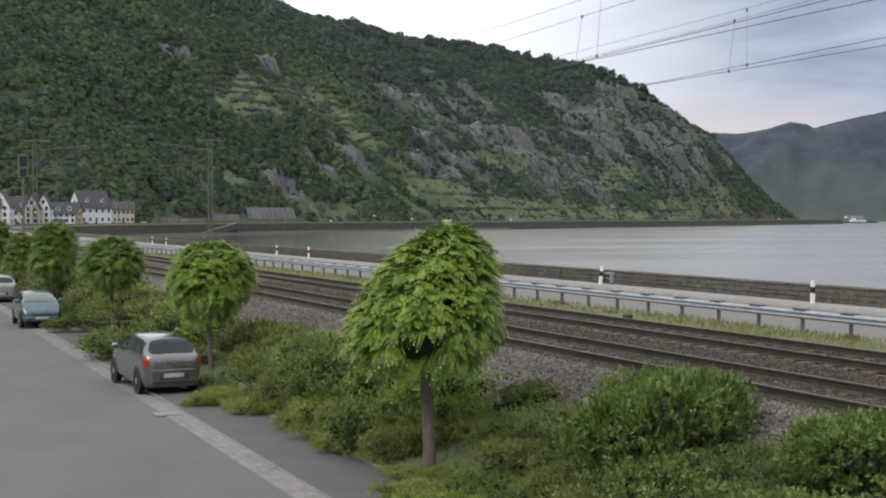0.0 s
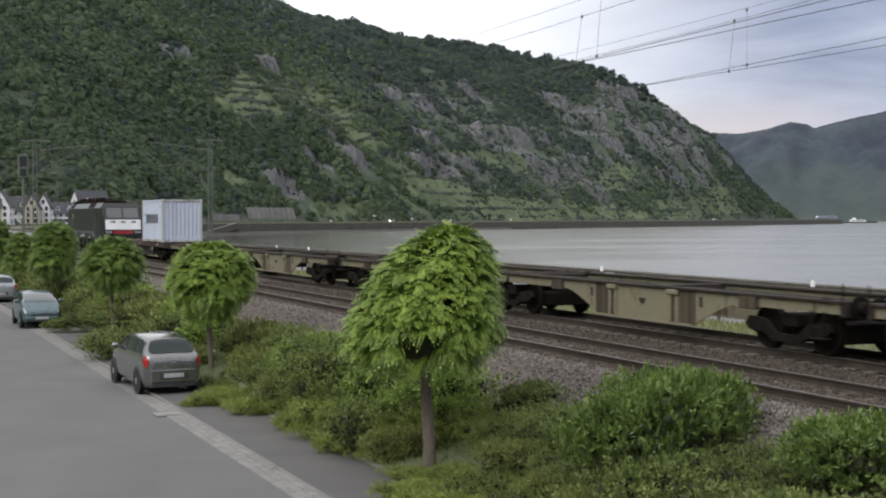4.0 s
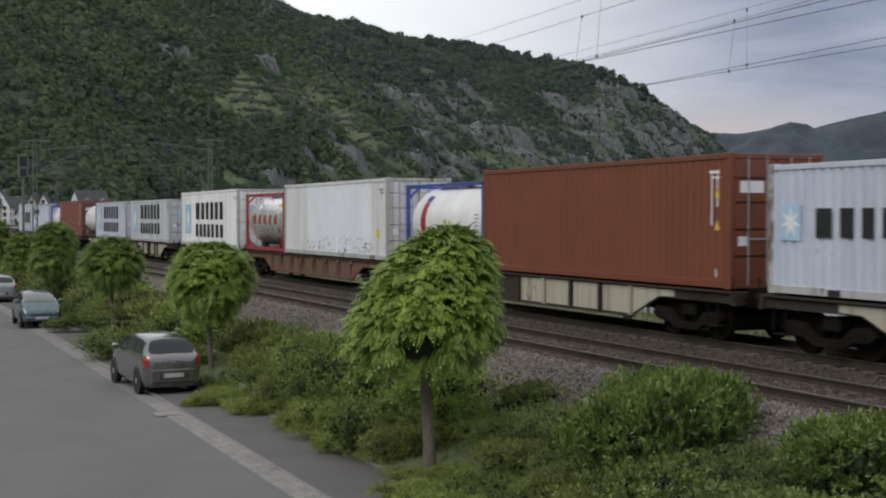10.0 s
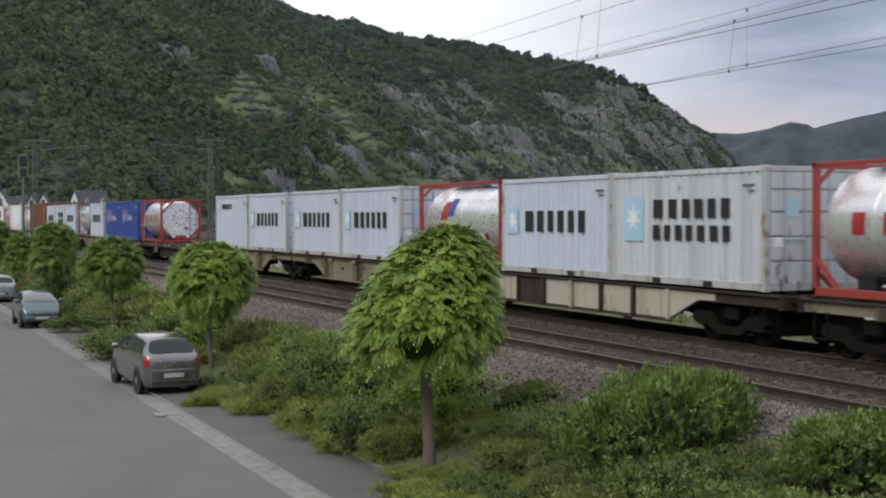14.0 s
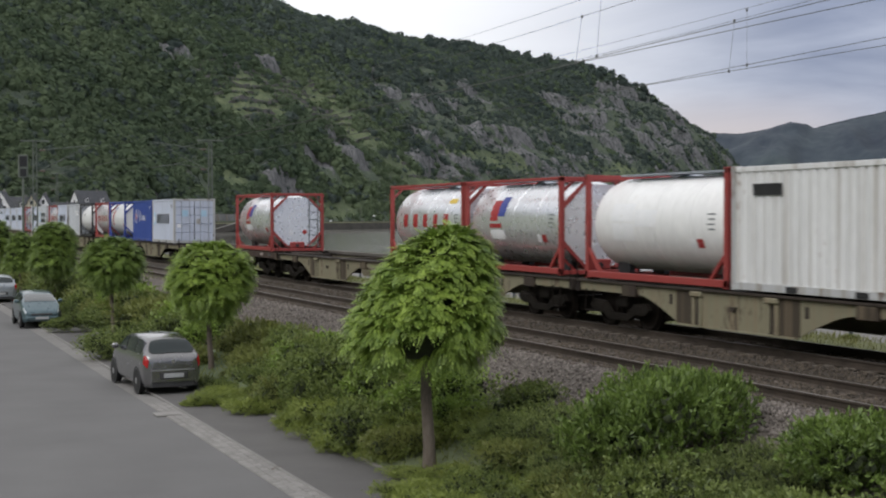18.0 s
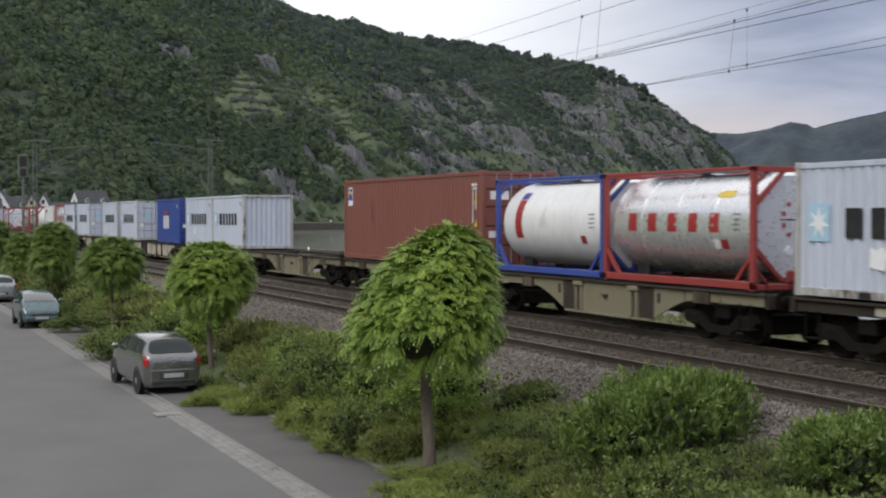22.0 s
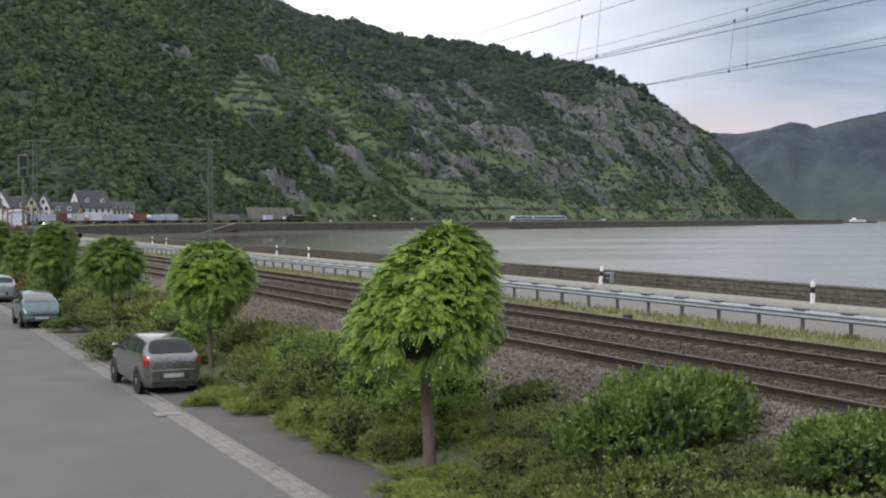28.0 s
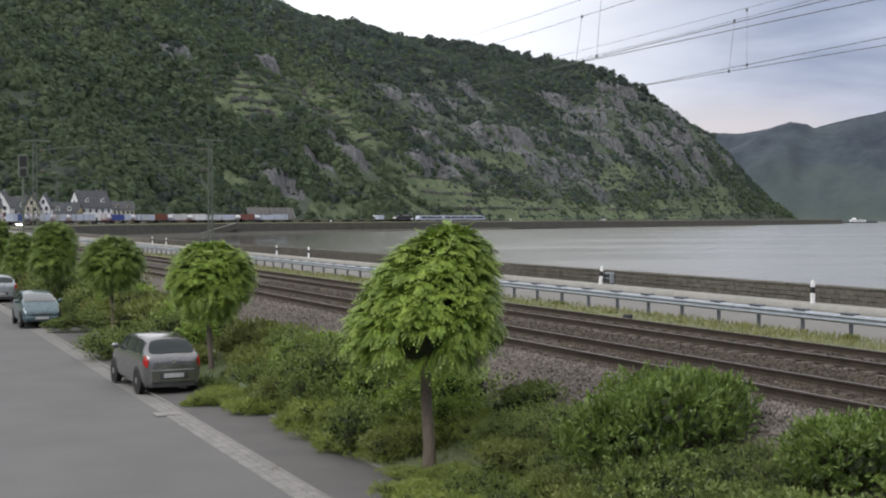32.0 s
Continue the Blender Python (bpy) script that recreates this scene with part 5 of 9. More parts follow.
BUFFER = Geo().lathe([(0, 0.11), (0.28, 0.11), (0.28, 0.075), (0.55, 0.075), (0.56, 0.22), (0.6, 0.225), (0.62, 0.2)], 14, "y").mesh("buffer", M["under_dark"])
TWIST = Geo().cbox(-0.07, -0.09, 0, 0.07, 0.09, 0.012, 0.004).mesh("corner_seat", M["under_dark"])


# dark boxes added to close the bogie's gaps, in place of shade there
BOGIE_FILL = Geo().cbox(-0.62, -1.35, 0.24, 0.62, -0.45, 0.62, 0.04).cbox(-0.62, 0.45, 0.24, 0.62, 1.35, 0.62, 0.04).cbox(-0.66, -0.4, 0.2, 0.66, 0.4, 0.5, 0.04).mesh("brake_rigging", M["under_dark"])


def bogie(w, y):
    b = part("bogie", BOLSTER, None, w, "dark two-axle bogie", m=pose(0, y, 0))
    for sx in (-1, 1):
        part("side_frame", FRAME_SIDE, None, b, m=pose(sx * 1.02, 0, 0))
        for sy in (-0.9, 0.9):
            part("wheel", WHEEL, None, b, m=pose(sx * 0.75, sy, 0.46, 0, 0, 0 if sx > 0 else 180))
    part("brake_rigging", BOGIE_FILL, None, b)
    for sy in (-0.9, 0.9):
        part("axle", AXLE, None, b, m=pose(0, sy, 0.46))


def ends(w, half, sill):
    for sy in (-1, 1):
        part("end_beam", Geo().cbox(-1.2, min(sy * (half - 0.15), sy * half), 0.82, 1.2, max(sy * (half - 0.15), sy * half), 1.12, 0.015), sill, w)
        for sx in (-0.875, 0.875):
            part("buffer", BUFFER, None, w, m=pose(sx, sy * (half - 0.02), 1.0, 0, 0, 0 if sy > 0 else 180))
        part("coupler", Geo().cbox(-0.06, min(sy * half, sy * (half + 0.5)), 0.92, 0.06, max(sy * half, sy * (half + 0.5)), 1.06, 0.02), M["under_dark"], w)
        step = Geo().cbox(-1.26, sy * (half - 0.75) - 0.2, 0.35, -1.02, sy * (half - 0.75) + 0.2, 0.38, 0.005)
        for a in (-0.19, 0.19):
            step.box(-1.24, sy * (half - 0.75) + a - 0.012, 0.36, -1.21, sy * (half - 0.75) + a + 0.012, 0.9)
        part("step", step, M["wheel_steel"], w)
        part("hand_rail", Geo().tube((-1.2, sy * (half - 0.05), 0.9), (-1.2, sy * (half - 0.05), 1.45), 0.016, n=6), M["wheel_steel"], w)


def belly_side(w, y, half, flat, mat, rib):
    """The curved side girder of one deck: deep in the middle, shallow over the bogies."""
    out = []
    arc = 8
    shoulder = flat + 1.75
    low = [(-half, 0.86), (-shoulder - 0.3, 0.86)]
    for k in range(arc + 1):
        t = k / arc
        yy = -shoulder + (shoulder - flat) * t
        low.append((yy, 0.86 - 0.56 * (1 - math.cos(t * math.pi / 2)) ** 0.8))
    low += [(-a, b) for a, b in reversed(low)]
    for sx in (-1, 1):
        xa = sx * 1.12
        poly = [(a + y, b) for a, b in low] + [(half + y, 1.08), (-half + y, 1.08)]
        girder = part("side_girder", Geo().prism(poly, xa - 0.02, xa + 0.02, "x"), mat, w)
        part("top_flange", Geo().cbox(xa - 0.1, y - half, 1.075, xa + 0.1, y + half, 1.13, 0.008), M["wagon_brown"], w, "dark rust-stained top edge")
        for sy in (-1, 1):
            a = y + sy * (flat - 0.72)
            # two pale ribs under a bracket, and a rusty recess beside them
            for off in (-0.13, 0.13):
                part("rib", Geo().cbox(xa + sx * 0.02 - 0.05, a + off - 0.05, 0.33, xa + sx * 0.02 + 0.05, a + off + 0.05, 1.0, 0.012), mat, girder)
            if sx > 0:
                continue
            part("rib_groove", Geo().cbox(xa + sx * 0.02 - 0.008, a - 0.08, 0.33, xa + sx * 0.02 + 0.008, a + 0.08, 1.05, 0.003), rib, girder, "dark gap between two ribs")
            part("bracket", Geo().cbox(xa + sx * 0.02 - 0.09, a - 0.22, 0.94, xa + sx * 0.02 + 0.09, a + 0.22, 1.07, 0.03), mat, girder)
            lo, hi = sorted((a + sy * 0.2, a + sy * 0.86))
            part("recess", Geo().cbox(xa + sx * 0.02 - 0.006, lo, 0.33, xa + sx * 0.02 + 0.006, hi, 1.06, 0.002), M["recess_brown"], girder, "rust-brown recess between the ribs")
            part("socket", Geo().cbox(xa + sx * 0.02 - 0.01, a + sy * 1.06 - 0.06, 0.72, xa + sx * 0.02 + 0.01, a + sy * 1.06 + 0.06, 0.95, 0.003), rib, girder, "dark slot")
            part("bracket", Geo().cbox(xa + sx * 0.02 - 0.07, y + sy * (flat + 2.1) - 0.3, 0.80, xa + sx * 0.02 + 0.07, y + sy * (flat + 2.1) + 0.3, 1.08, 0.02), M["recess_brown"], girder, "rusty bracket over the bogie")
        part("lower_flange", Geo().cbox(xa - 0.07, y - flat, 0.285, xa + 0.07, y + flat, 0.315, 0.004), mat, w)
        part("bracket", Geo().prism([(y - 0.12, 0.8), (y + 0.12, 0.8), (y + 0.05, 0.7), (y - 0.05, 0.7)], xa + sx * 0.02, xa + sx * 0.07, "x"), rib, girder)


def deck_beams(w, y, half, mat):
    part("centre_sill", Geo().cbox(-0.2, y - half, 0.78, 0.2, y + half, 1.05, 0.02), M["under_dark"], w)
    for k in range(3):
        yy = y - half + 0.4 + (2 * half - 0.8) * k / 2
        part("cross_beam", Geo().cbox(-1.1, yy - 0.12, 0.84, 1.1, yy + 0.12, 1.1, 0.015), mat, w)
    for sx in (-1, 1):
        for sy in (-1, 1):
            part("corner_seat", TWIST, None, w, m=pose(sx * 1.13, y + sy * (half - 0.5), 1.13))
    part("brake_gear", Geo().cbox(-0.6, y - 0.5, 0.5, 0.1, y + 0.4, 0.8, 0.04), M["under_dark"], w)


def articulated(c1, c2, mat="wagon_cream"):
    """Two decks on three bogies; c1, c2: how far the decks' middles trail."""
    mid, half = (c1 + c2) / 2, (c2 - c1) / 2
    w = thing("articulated_wagon", "cream painted two-deck container wagon, streaked with rust", "freight wagon", "wagons of the freight train")
    ln = half - 0.12
    for y in (half, -half):
        belly_side(w, y, ln, 2.05, M[mat], M["wagon_brown"])
        deck_beams(w, y, ln, M["wagon_brown"])
    total = 2 * half - 0.05
    for y in (total - 1.9, 0, -total + 1.9):
        bogie(w, y)
    ends(w, total, M["wagon_brown"])
    run(w, mid)
    return w


def panel_wagon(a, b, mat="wagon_pale"):
    """A long wagon with plated, ribbed side girders; a, b: its ends."""
    mid, half = (a + b) / 2, (b - a) / 2 - 0.3
    w = thing("container_wagon", "pale container wagon with ribbed rust-streaked side plates", "freight wagon", "wagons of the freight train")
    deep, taper = half - 4.2, half - 3.0
    plain = mat == "wagon_rust"
    for sx in (-1, 1):
        xa = sx * 1.10
        poly = [(-half, 0.86), (-taper, 0.86), (-deep, 0.36), (deep, 0.36), (taper, 0.86), (half, 0.86), (half, 1.08), (-half, 1.08)]
        girder = part("side_girder", Geo().prism(poly, xa - 0.02, xa + 0.02, "x"), M[mat if plain else "wagon_brown"], w)
        count = 7
        step = 2 * deep / count
        for k in range(0 if plain else count):
            if k == 4 or sx > 0:
                continue
            y = -deep + k * step
            part("side_plate", Geo().cbox(xa + sx * 0.02 - 0.012, y + 0.11, 0.4, xa + sx * 0.02 + 0.012, y + step - 0.11, 1.05, 0.006), M[mat], girder)
        for k in range(count + 1 if plain and sx < 0 else 0):
            y = -deep + k * step
            part("bracket", Geo().cbox(xa + sx * 0.02 - 0.07, y - 0.13, 0.93, xa + sx * 0.02 + 0.07, y + 0.13, 1.07, 0.02), M[mat], girder)
            streak = Geo()
            for off, low_ in ((-0.2, 0.45), (-0.08, 0.40), (0.1, 0.50), (0.22, 0.42)):
                streak.prism([(y + off - 0.045, 0.93), (y + off + 0.045, 0.93), (y + off + 0.015, low_), (y + off - 0.015, low_)], xa + sx * 0.021 - 0.004, xa + sx * 0.021 + 0.004, "x")
            part("rust_streak", streak, M["wagon_brown"], girder, "dark streaks of rust")
        for k in range(0 if plain or sx > 0 else count + 1):
            y = -deep + k * step
            part("rib", Geo().cbox(xa + sx * 0.05 - 0.05, y - (0.025 if plain else 0.05), 0.37, xa + sx * 0.05 + 0.05, y + (0.025 if plain else 0.05), 1.07, 0.008), M[mat if k % 3 == 0 and not plain else "wagon_brown"], girder)
        for sy in (-1, 1):
            tri = [(sy * deep, 0.40), (sy * (deep + 0.05), 1.05), (sy * (taper + 0.6), 1.05), (sy * (taper + 0.6), 0.9), (sy * (taper - 0.05), 0.88)]
            part("side_plate", Geo().prism(tri, xa + sx * 0.02 - 0.012, xa + sx * 0.02 + 0.012, "x"), M[mat], girder)
        part("top_flange", Geo().cbox(xa - 0.1, -half, 1.075, xa + 0.1, half, 1.13, 0.008), M["wagon_brown"], w)
        part("lower_flange", Geo().cbox(xa - 0.07, -deep, 0.33, xa + 0.07, deep, 0.365, 0.004), M["wagon_brown"], w)
    for y in (half * 0.6, -half * 0.6):
        deck_beams(w, y, half * 0.39, M["wagon_brown"])
    for y in (half - 2.0, -half + 2.0):
        bogie(w, y)
    ends(w, half, M["wagon_brown"])
    run(w, mid)
    return w


def flat_wagon(a, b, board=False):
    """A brown flat wagon with straight side sills."""
    mid, half = (a + b) / 2, (b - a) / 2 - 0.3
    w = thing("flat_wagon", "empty dark brown flat container wagon, weathered", "freight wagon", "wagons of the freight train")
    for sx in (-1, 1):
        xa = sx * 1.14
        sill = part("side_sill", Geo().cbox(xa - 0.05, -half, 0.86, xa + 0.05, half, 1.13, 0.01), M["flat_brown"], w)
        part("under_girder", Geo().prism([(-half + 3.3, 0.88), (-half + 4.4, 0.32), (half - 4.4, 0.32), (half - 3.3, 0.88)], sx * 0.95 - 0.02, sx * 0.95 + 0.02, "x"), M["girder_dark"], w)
        for y, wide, high, pale in () if sx > 0 else ((half - 3.2, 0.9, 0.05, True), (half - 3.25, 0.7, 0.035, True), (half - 4.5, 0.55, 0.08, True), (half - 7.2, 0.6, 0.07, True), (1.0, 0.3, 0.16, True), (-1.4, 0.5, 0.06, True), (-half + 2.4, 0.5, 0.1, True), (-half + 1.2, 0.4, 0.12, False), (half - 1.0, 0.4, 0.12, False)):
            z = 1.02 if high > 0.04 else 0.96
            part("sill_mark", Geo().cbox(xa + sx * 0.05 - 0.006, y - wide / 2, z - high / 2, xa + sx * 0.05 + 0.006, y + wide / 2, z + high / 2, 0.002), M["worn_white" if pale else "frame_black"], sill, "worn pale bar of writing" if pale else "dark plate")
        for y in (-half + 4.3, half - 4.3):
            part("sign_board", Geo().cbox(xa - 0.03, y - 0.5, 0.52, xa + 0.03, y + 0.5, 0.9, 0.01), M["flat_brown"], w, "brown board with worn writing")
            for k, z in enumerate((0.62, 0.70, 0.78)):
                part("writing_bar", Geo().box(xa - 0.036, y - 0.42 + 0.3 * (k % 2), z, xa + 0.036, y - 0.12 + 0.12 * k, z + 0.04), M["worn_white"], w, "worn pale bar of writing")
        part("deck_rail", Geo().cbox(sx * 0.75 - 0.06, -half, 1.13, sx * 0.75 + 0.06, half, 1.17, 0.005), M["flat_brown"], w)
        if board:
            part("tail_board", Geo().cbox(xa - 0.03, -2.9, 0.66, xa + 0.06, -1.4, 0.90, 0.02), M["box_white"], w, "white board")
            part("tail_board", Geo().cbox(xa - 0.03, -2.9, 0.56, xa + 0.06, -1.4, 0.65, 0.02), M["mark_yellow"], w, "yellow board")
    part("deck", Geo().cbox(-1.08, -half, 1.04, 1.08, half, 1.12, 0.01), M["flat_brown"], w)
    deck_beams(w, 0, half - 0.4, M["flat_brown"])
    for y in (half - 2.0, -half + 2.0):
        bogie(w, y)
    ends(w, half, M["flat_brown"])
    run(w, mid)
    return w


# ---- locomotive ----
def locomotive():
    w = thing("locomotive", "black electric locomotive with white front panel and pale roof edge", "locomotive")
    # body: side outline with sloping cab ends, then cut in at the roof
    half = 9.02
    def section(y, inset, top):
        return [(-1.5 + inset, y, 1.0), (1.5 - inset, y, 1.0), (1.5 - inset, y, min(3.35, top)), (1.22 - inset, y, top), (-1.22 + inset, y, top), (-1.5 + inset, y, min(3.35, top))]
    rows = [section(-half, 0.12, 1.9), section(-half + 0.12, 0.10, 2.5), section(-half + 0.62, 0.04, 3.42), section(-half + 1.05, 0.0, 3.72)]
    rows += [[(x, -y, z) for x, y, z in r] for r in reversed(rows)]
    v = [p for r in rows for p in r]
    n = 6
    f = []
    for j in range(len(rows) - 1):
        for k in range(n):
            f.append((j * n + k, j * n + (k + 1) % n, (j + 1) * n + (k + 1) % n, (j + 1) * n + k))
    f += [tuple(range(n)), tuple((len(rows) - 1) * n + k for k in range(n))]
    body = part("body", Geo().add(v, f), M["loco_black"], w)
    for sx in (-1, 1):
        # pale sloping roof edge, ribbed side
        part("roof_edge", Geo().prism([(sx * 1.505, 3.34), (sx * 1.225, 3.725), (sx * 1.235, 3.74), (sx * 1.52, 3.35)], -half + 1.05, half - 1.05, "y"), M["loco_roof"], w, "pale grey roof edge")
        for k in range(9):
            z = 1.62 + k * 0.185
            part("side_rib", Geo().cbox(sx * 1.5 - 0.02, -5.9, z, sx * 1.5 + 0.02, 5.9, z + 0.1, 0.015), M["loco_black"], body)
        for y in (-6.35, 6.35):
            door = part("cab_door", Geo().cbox(sx * 1.505 - 0.015, y - 0.34, 1.1, sx * 1.505 + 0.015, y + 0.34, 3.1, 0.02), M["loco_black"], w)
            part("door_window", Geo().cbox(sx * 1.522 - 0.006, y - 0.2, 2.35, sx * 1.522 + 0.006, y + 0.2, 2.95, 0.004), M["window_pane"], door, "dark door window")
            for a in (-0.42, 0.42):
                part("grab_rail", Geo().tube((sx * 1.55, y + a, 1.15), (sx * 1.55, y + a, 2.7), 0.018, n=6), M["post_steel"], w, "steel grab rail")
        for y, z, ww, hh in ((-0.3, 1.36, 1.0, 0.07), (-0.6, 1.27, 1.7, 0.05), (-4.9, 1.36, 0.9, 0.05), (-5.9, 1.3, 1.1, 0.05), (-5.9, 1.2, 0.9, 0.05), (5.6, 1.36, 0.5, 0.04)):
            part("writing_bar", Geo().box(sx * 1.505 - 0.004, y, z, sx * 1.505 + 0.004, y + ww, z + hh), M["galvanised"], w, "small pale bar of writing")
        part("long_stripe", Geo().box(sx * 1.505 - 0.004, -5.9, 1.47, sx * 1.505 + 0.004, 5.9, 1.60), M["post_steel"], w, "grey stripe along the side")
        for k in range(9):
            part("writing_bar", Geo().box(sx * 1.505 - 0.004, -0.9 + 0.24 * k, 1.19, sx * 1.505 + 0.004, -0.75 + 0.24 * k, 1.235), M["mark_white"], w, "small white bar of writing")
        for k in range(6):
            part("writing_bar", Geo().box(sx * 1.505 - 0.004, -6.0 + 0.02 * (k % 2), 1.12 + 0.05 * k, sx * 1.505 + 0.004, -5.5 - 0.1 * (k % 3), 1.14 + 0.05 * k), M["galvanised"], w, "small pale bar of writing")
        for y in (-7.9, -6.6, -3.2, 1.2, 4.2, 6.6):
            part("jack_mark", Geo().box(sx * 1.505 - 0.005, y - 0.09, 1.06, sx * 1.505 + 0.005, y + 0.09, 1.28), M["mark_white"], w, "small white plate")
        for k in range(5):
            part("side_panel_bar", Geo().box(sx * 1.525 - 0.004, 5.15, 1.95 + 0.21 * k, sx * 1.525 + 0.004, 5.88, 2.10 + 0.21 * k), M["post_steel"], w, "faint grey bars of writing")
        for y, z in ((4.95, 2.72), (4.80, 2.58)):
            part("orange_mark", Geo().box(sx * 1.528 - 0.004, y, z, sx * 1.528 + 0.004, y + 0.14, z + 0.14), M["mark_yellow"], w, "small orange mark")
        for y0, y1 in ((5.0, 6.6), (-5.4, -2.6)):
            part("roof_vent", Geo().prism([(sx * 1.512, 3.40), (sx * 1.262, 3.735), (sx * 1.272, 3.75), (sx * 1.53, 3.41)], y0, y1, "y"), M["wheel_steel"], w, "dark vent in the roof edge")
        for sy in (-1, 1):
            part("cab_skirt", Geo().cbox(sx * 1.38 - 0.06, min(sy * 6.9, sy * 8.9), 0.3, sx * 1.38 + 0.06, max(sy * 6.9, sy * 8.9), 1.02, 0.03), M["under_dark"], w)
        for y, ln in ((-6.6, 0.7), (-1.6, 0.8), (0.2, 1.0), (2.2, 0.6), (6.4, 0.6)):
            part("equipment_box", Geo().cbox(sx * 1.36 - 0.12, y - ln / 2, 0.5, sx * 1.36 + 0.12, y + ln / 2, 0.98, 0.03), M["loco_black"], w)
        part("underframe_box", Geo().cbox(sx * 1.1 - 0.3, -2.6, 0.35, sx * 1.1 + 0.3, 2.6, 1.0, 0.05), M["under_dark"], w)
        for y in (-4.6, 4.6):
            part("sand_box", Geo().cbox(sx * 1.3 - 0.1, y - 2.2, 0.62, sx * 1.3 + 0.1, y - 1.7, 0.98, 0.03), M["under_dark"], w)
    for sy in (-1, 1):
        # front: white panel, red bar, lamps, windscreen
        def slab(x0, x1, z0, z1, out, thick=0.02):
            g = Geo()
            def yy(z):
                return half - np.interp(z, (1.0, 1.9, 2.5, 3.42), (0.0, 0.0, 0.12, 0.62))
            pts = []
            for x in (x0, x1):
                for z in (z0, z1):
                    for o in (0, thick):
                        pts.append((x, sy * (yy(z) + out + o - thick / 2), z))
            return g.add(pts, [(0, 1, 3, 2), (4, 6, 7, 5), (0, 4, 5, 1), (2, 3, 7, 6), (0, 2, 6, 4), (1, 5, 7, 3)])
        part("front_panel", slab(-1.28, 1.28, 1.77, 2.5, 0.012), M["loco_white"], w, "white front panel")
        part("front_bar", slab(-0.72, 0.72, 1.45, 1.70, 0.012), M["mark_red"], w, "red front bar")
        for x in (-1.05, 1.05):
            for o in (-0.12, 0.12):
                part("lamp", Geo().lathe([(0, 0.09), (0.04, 0.09), (0.05, 0.07)], 12, "y", (x + o, 0, 0)), M["galvanised"], w, "round lamp", m=pose(0, sy * (half - 0.0), 1.58, 0, 0, 0 if sy > 0 else 180))
        for x0, x1 in ((-1.15, -0.05), (0.05, 1.15)):
            part("windscreen", slab(x0, x1, 2.62, 3.36, 0.012), M["sloped_pane"], w, "sloping windscreen pane")
        part("plough", Geo().cbox(-1.3, min(sy * (half - 0.5), sy * (half + 0.1)), 0.25, 1.3, max(sy * (half - 0.5), sy * (half + 0.1)), 0.75, 0.05), M["under_dark"], w)
        for x in (-0.875, 0.875):
            part("buffer", BUFFER, None, w, m=pose(x, sy * (half - 0.05), 1.05, 0, 0, 0 if sy > 0 else 180))
        for k in range(3):
            part("front_bars", slab(-0.9 + 0.75 * k, -0.55 + 0.75 * k, 2.28, 2.38, 0.03), M["mark_black"], w, "bar of unreadable writing")
        bogie(w, sy * 5.0)
        bogie(w, sy * 3.4)
    # roof equipment
    part("roof_deck", Geo().cbox(-1.1, -7.2, 3.70, 1.1, 7.2, 3.78, 0.02), M["under_dark"], w)
    for sy in (-1, 1):
        arm = Geo()
        for x in (-0.45, 0.45):
            arm.tube((x, sy * 2.6, 4.10), (x, sy * 6.3, 4.02), 0.04, n=6)
        arm.tube((-0.85, sy * 2.6, 4.12), (0.85, sy * 2.6, 4.12), 0.035, n=6)
        part("pantograph", arm, M["mark_red"] if sy > 0 else M["under_dark"], w, "folded pantograph lying on the roof")
        for k in range(4):
            part("roof_gear", Geo().cbox(-0.75, sy * (0.7 + 1.7 * k) - 0.45, 3.76, 0.75, sy * (0.7 + 1.7 * k) + 0.35, 3.98 - 0.05 * (k % 2), 0.04), M["under_dark"], w)
        for x in (-0.5, 0.5):
            for y in (3.3, 5.5):
                part("insulator", Geo().lathe([(3.75, 0.06), (3.8, 0.1), (3.85, 0.06), (3.9, 0.1), (3.95, 0.06)], 10, "z", (x, sy * y, 0)), M["box_rust"], w)
        part("roof_box", Geo().cbox(-0.7, min(sy * 0.4, sy * 2.4), 3.76, 0.7, max(sy * 0.4, sy * 2.4), 4.02, 0.05), M["under_dark"], w)
    for k in range(11):
        y = -7.0 + 1.35 * k
        part("insulator", Geo().lathe([(3.75, 0.05), (3.82, 0.09), (3.88, 0.05), (3.95, 0.09), (4.02, 0.05), (4.1, 0.07)], 8, "z", (-0.95, y, 0)), M["under_dark"], w)
        part("roof_gear", Geo().cbox(-1.05, y + 0.3, 3.76, -0.6, y + 0.8, 3.9 + 0.09 * (k % 3), 0.03), M["under_dark"], w)
    part("roof_bar", Geo().tube((-0.95, -7.0, 4.12), (-0.95, 6.5, 4.12), 0.025, n=6), M["wheel_steel"], w)
    part("roof_cable", Geo().tube((-0.3, -5.0, 4.0), (-0.3, 5.0, 4.0), 0.03, n=6), M["galvanised"], w)
    return w


# ---- the freight train, from the front ----
run(locomotive(), 1.95)
flat_wagon(12.3, 31.7)
articulated(39.6, 54.2)
articulated(69.9, 84.3)
articulated(98.8, 112.4)
articulated(126.95, 140.25)
flat_wagon(147.6, 166.7)
panel_wagon(167.1, 187.0)
panel_wagon(187.3, 201.4)
panel_wagon(202.3, 216.0)
panel_wagon(216.3, 235.9, "wagon_rust")
panel_wagon(236.3, 255.7)
panel_wagon(255.9, 275.5)
articulated(282.5, 296.1)
flat_wagon(302.7, 322.0)
articulated(328.8, 342.0)
panel_wagon(349.3, 368.9)
articulated(375.7, 389.1)
articulated(402.8, 418.0)
flat_wagon(425.5, 445.3)
articulated(451.8, 465.0)
articulated(478.5, 492.0)
panel_wagon(498.7, 518.4)
panel_wagon(518.6, 538.3)
articulated(545.1, 558.7)
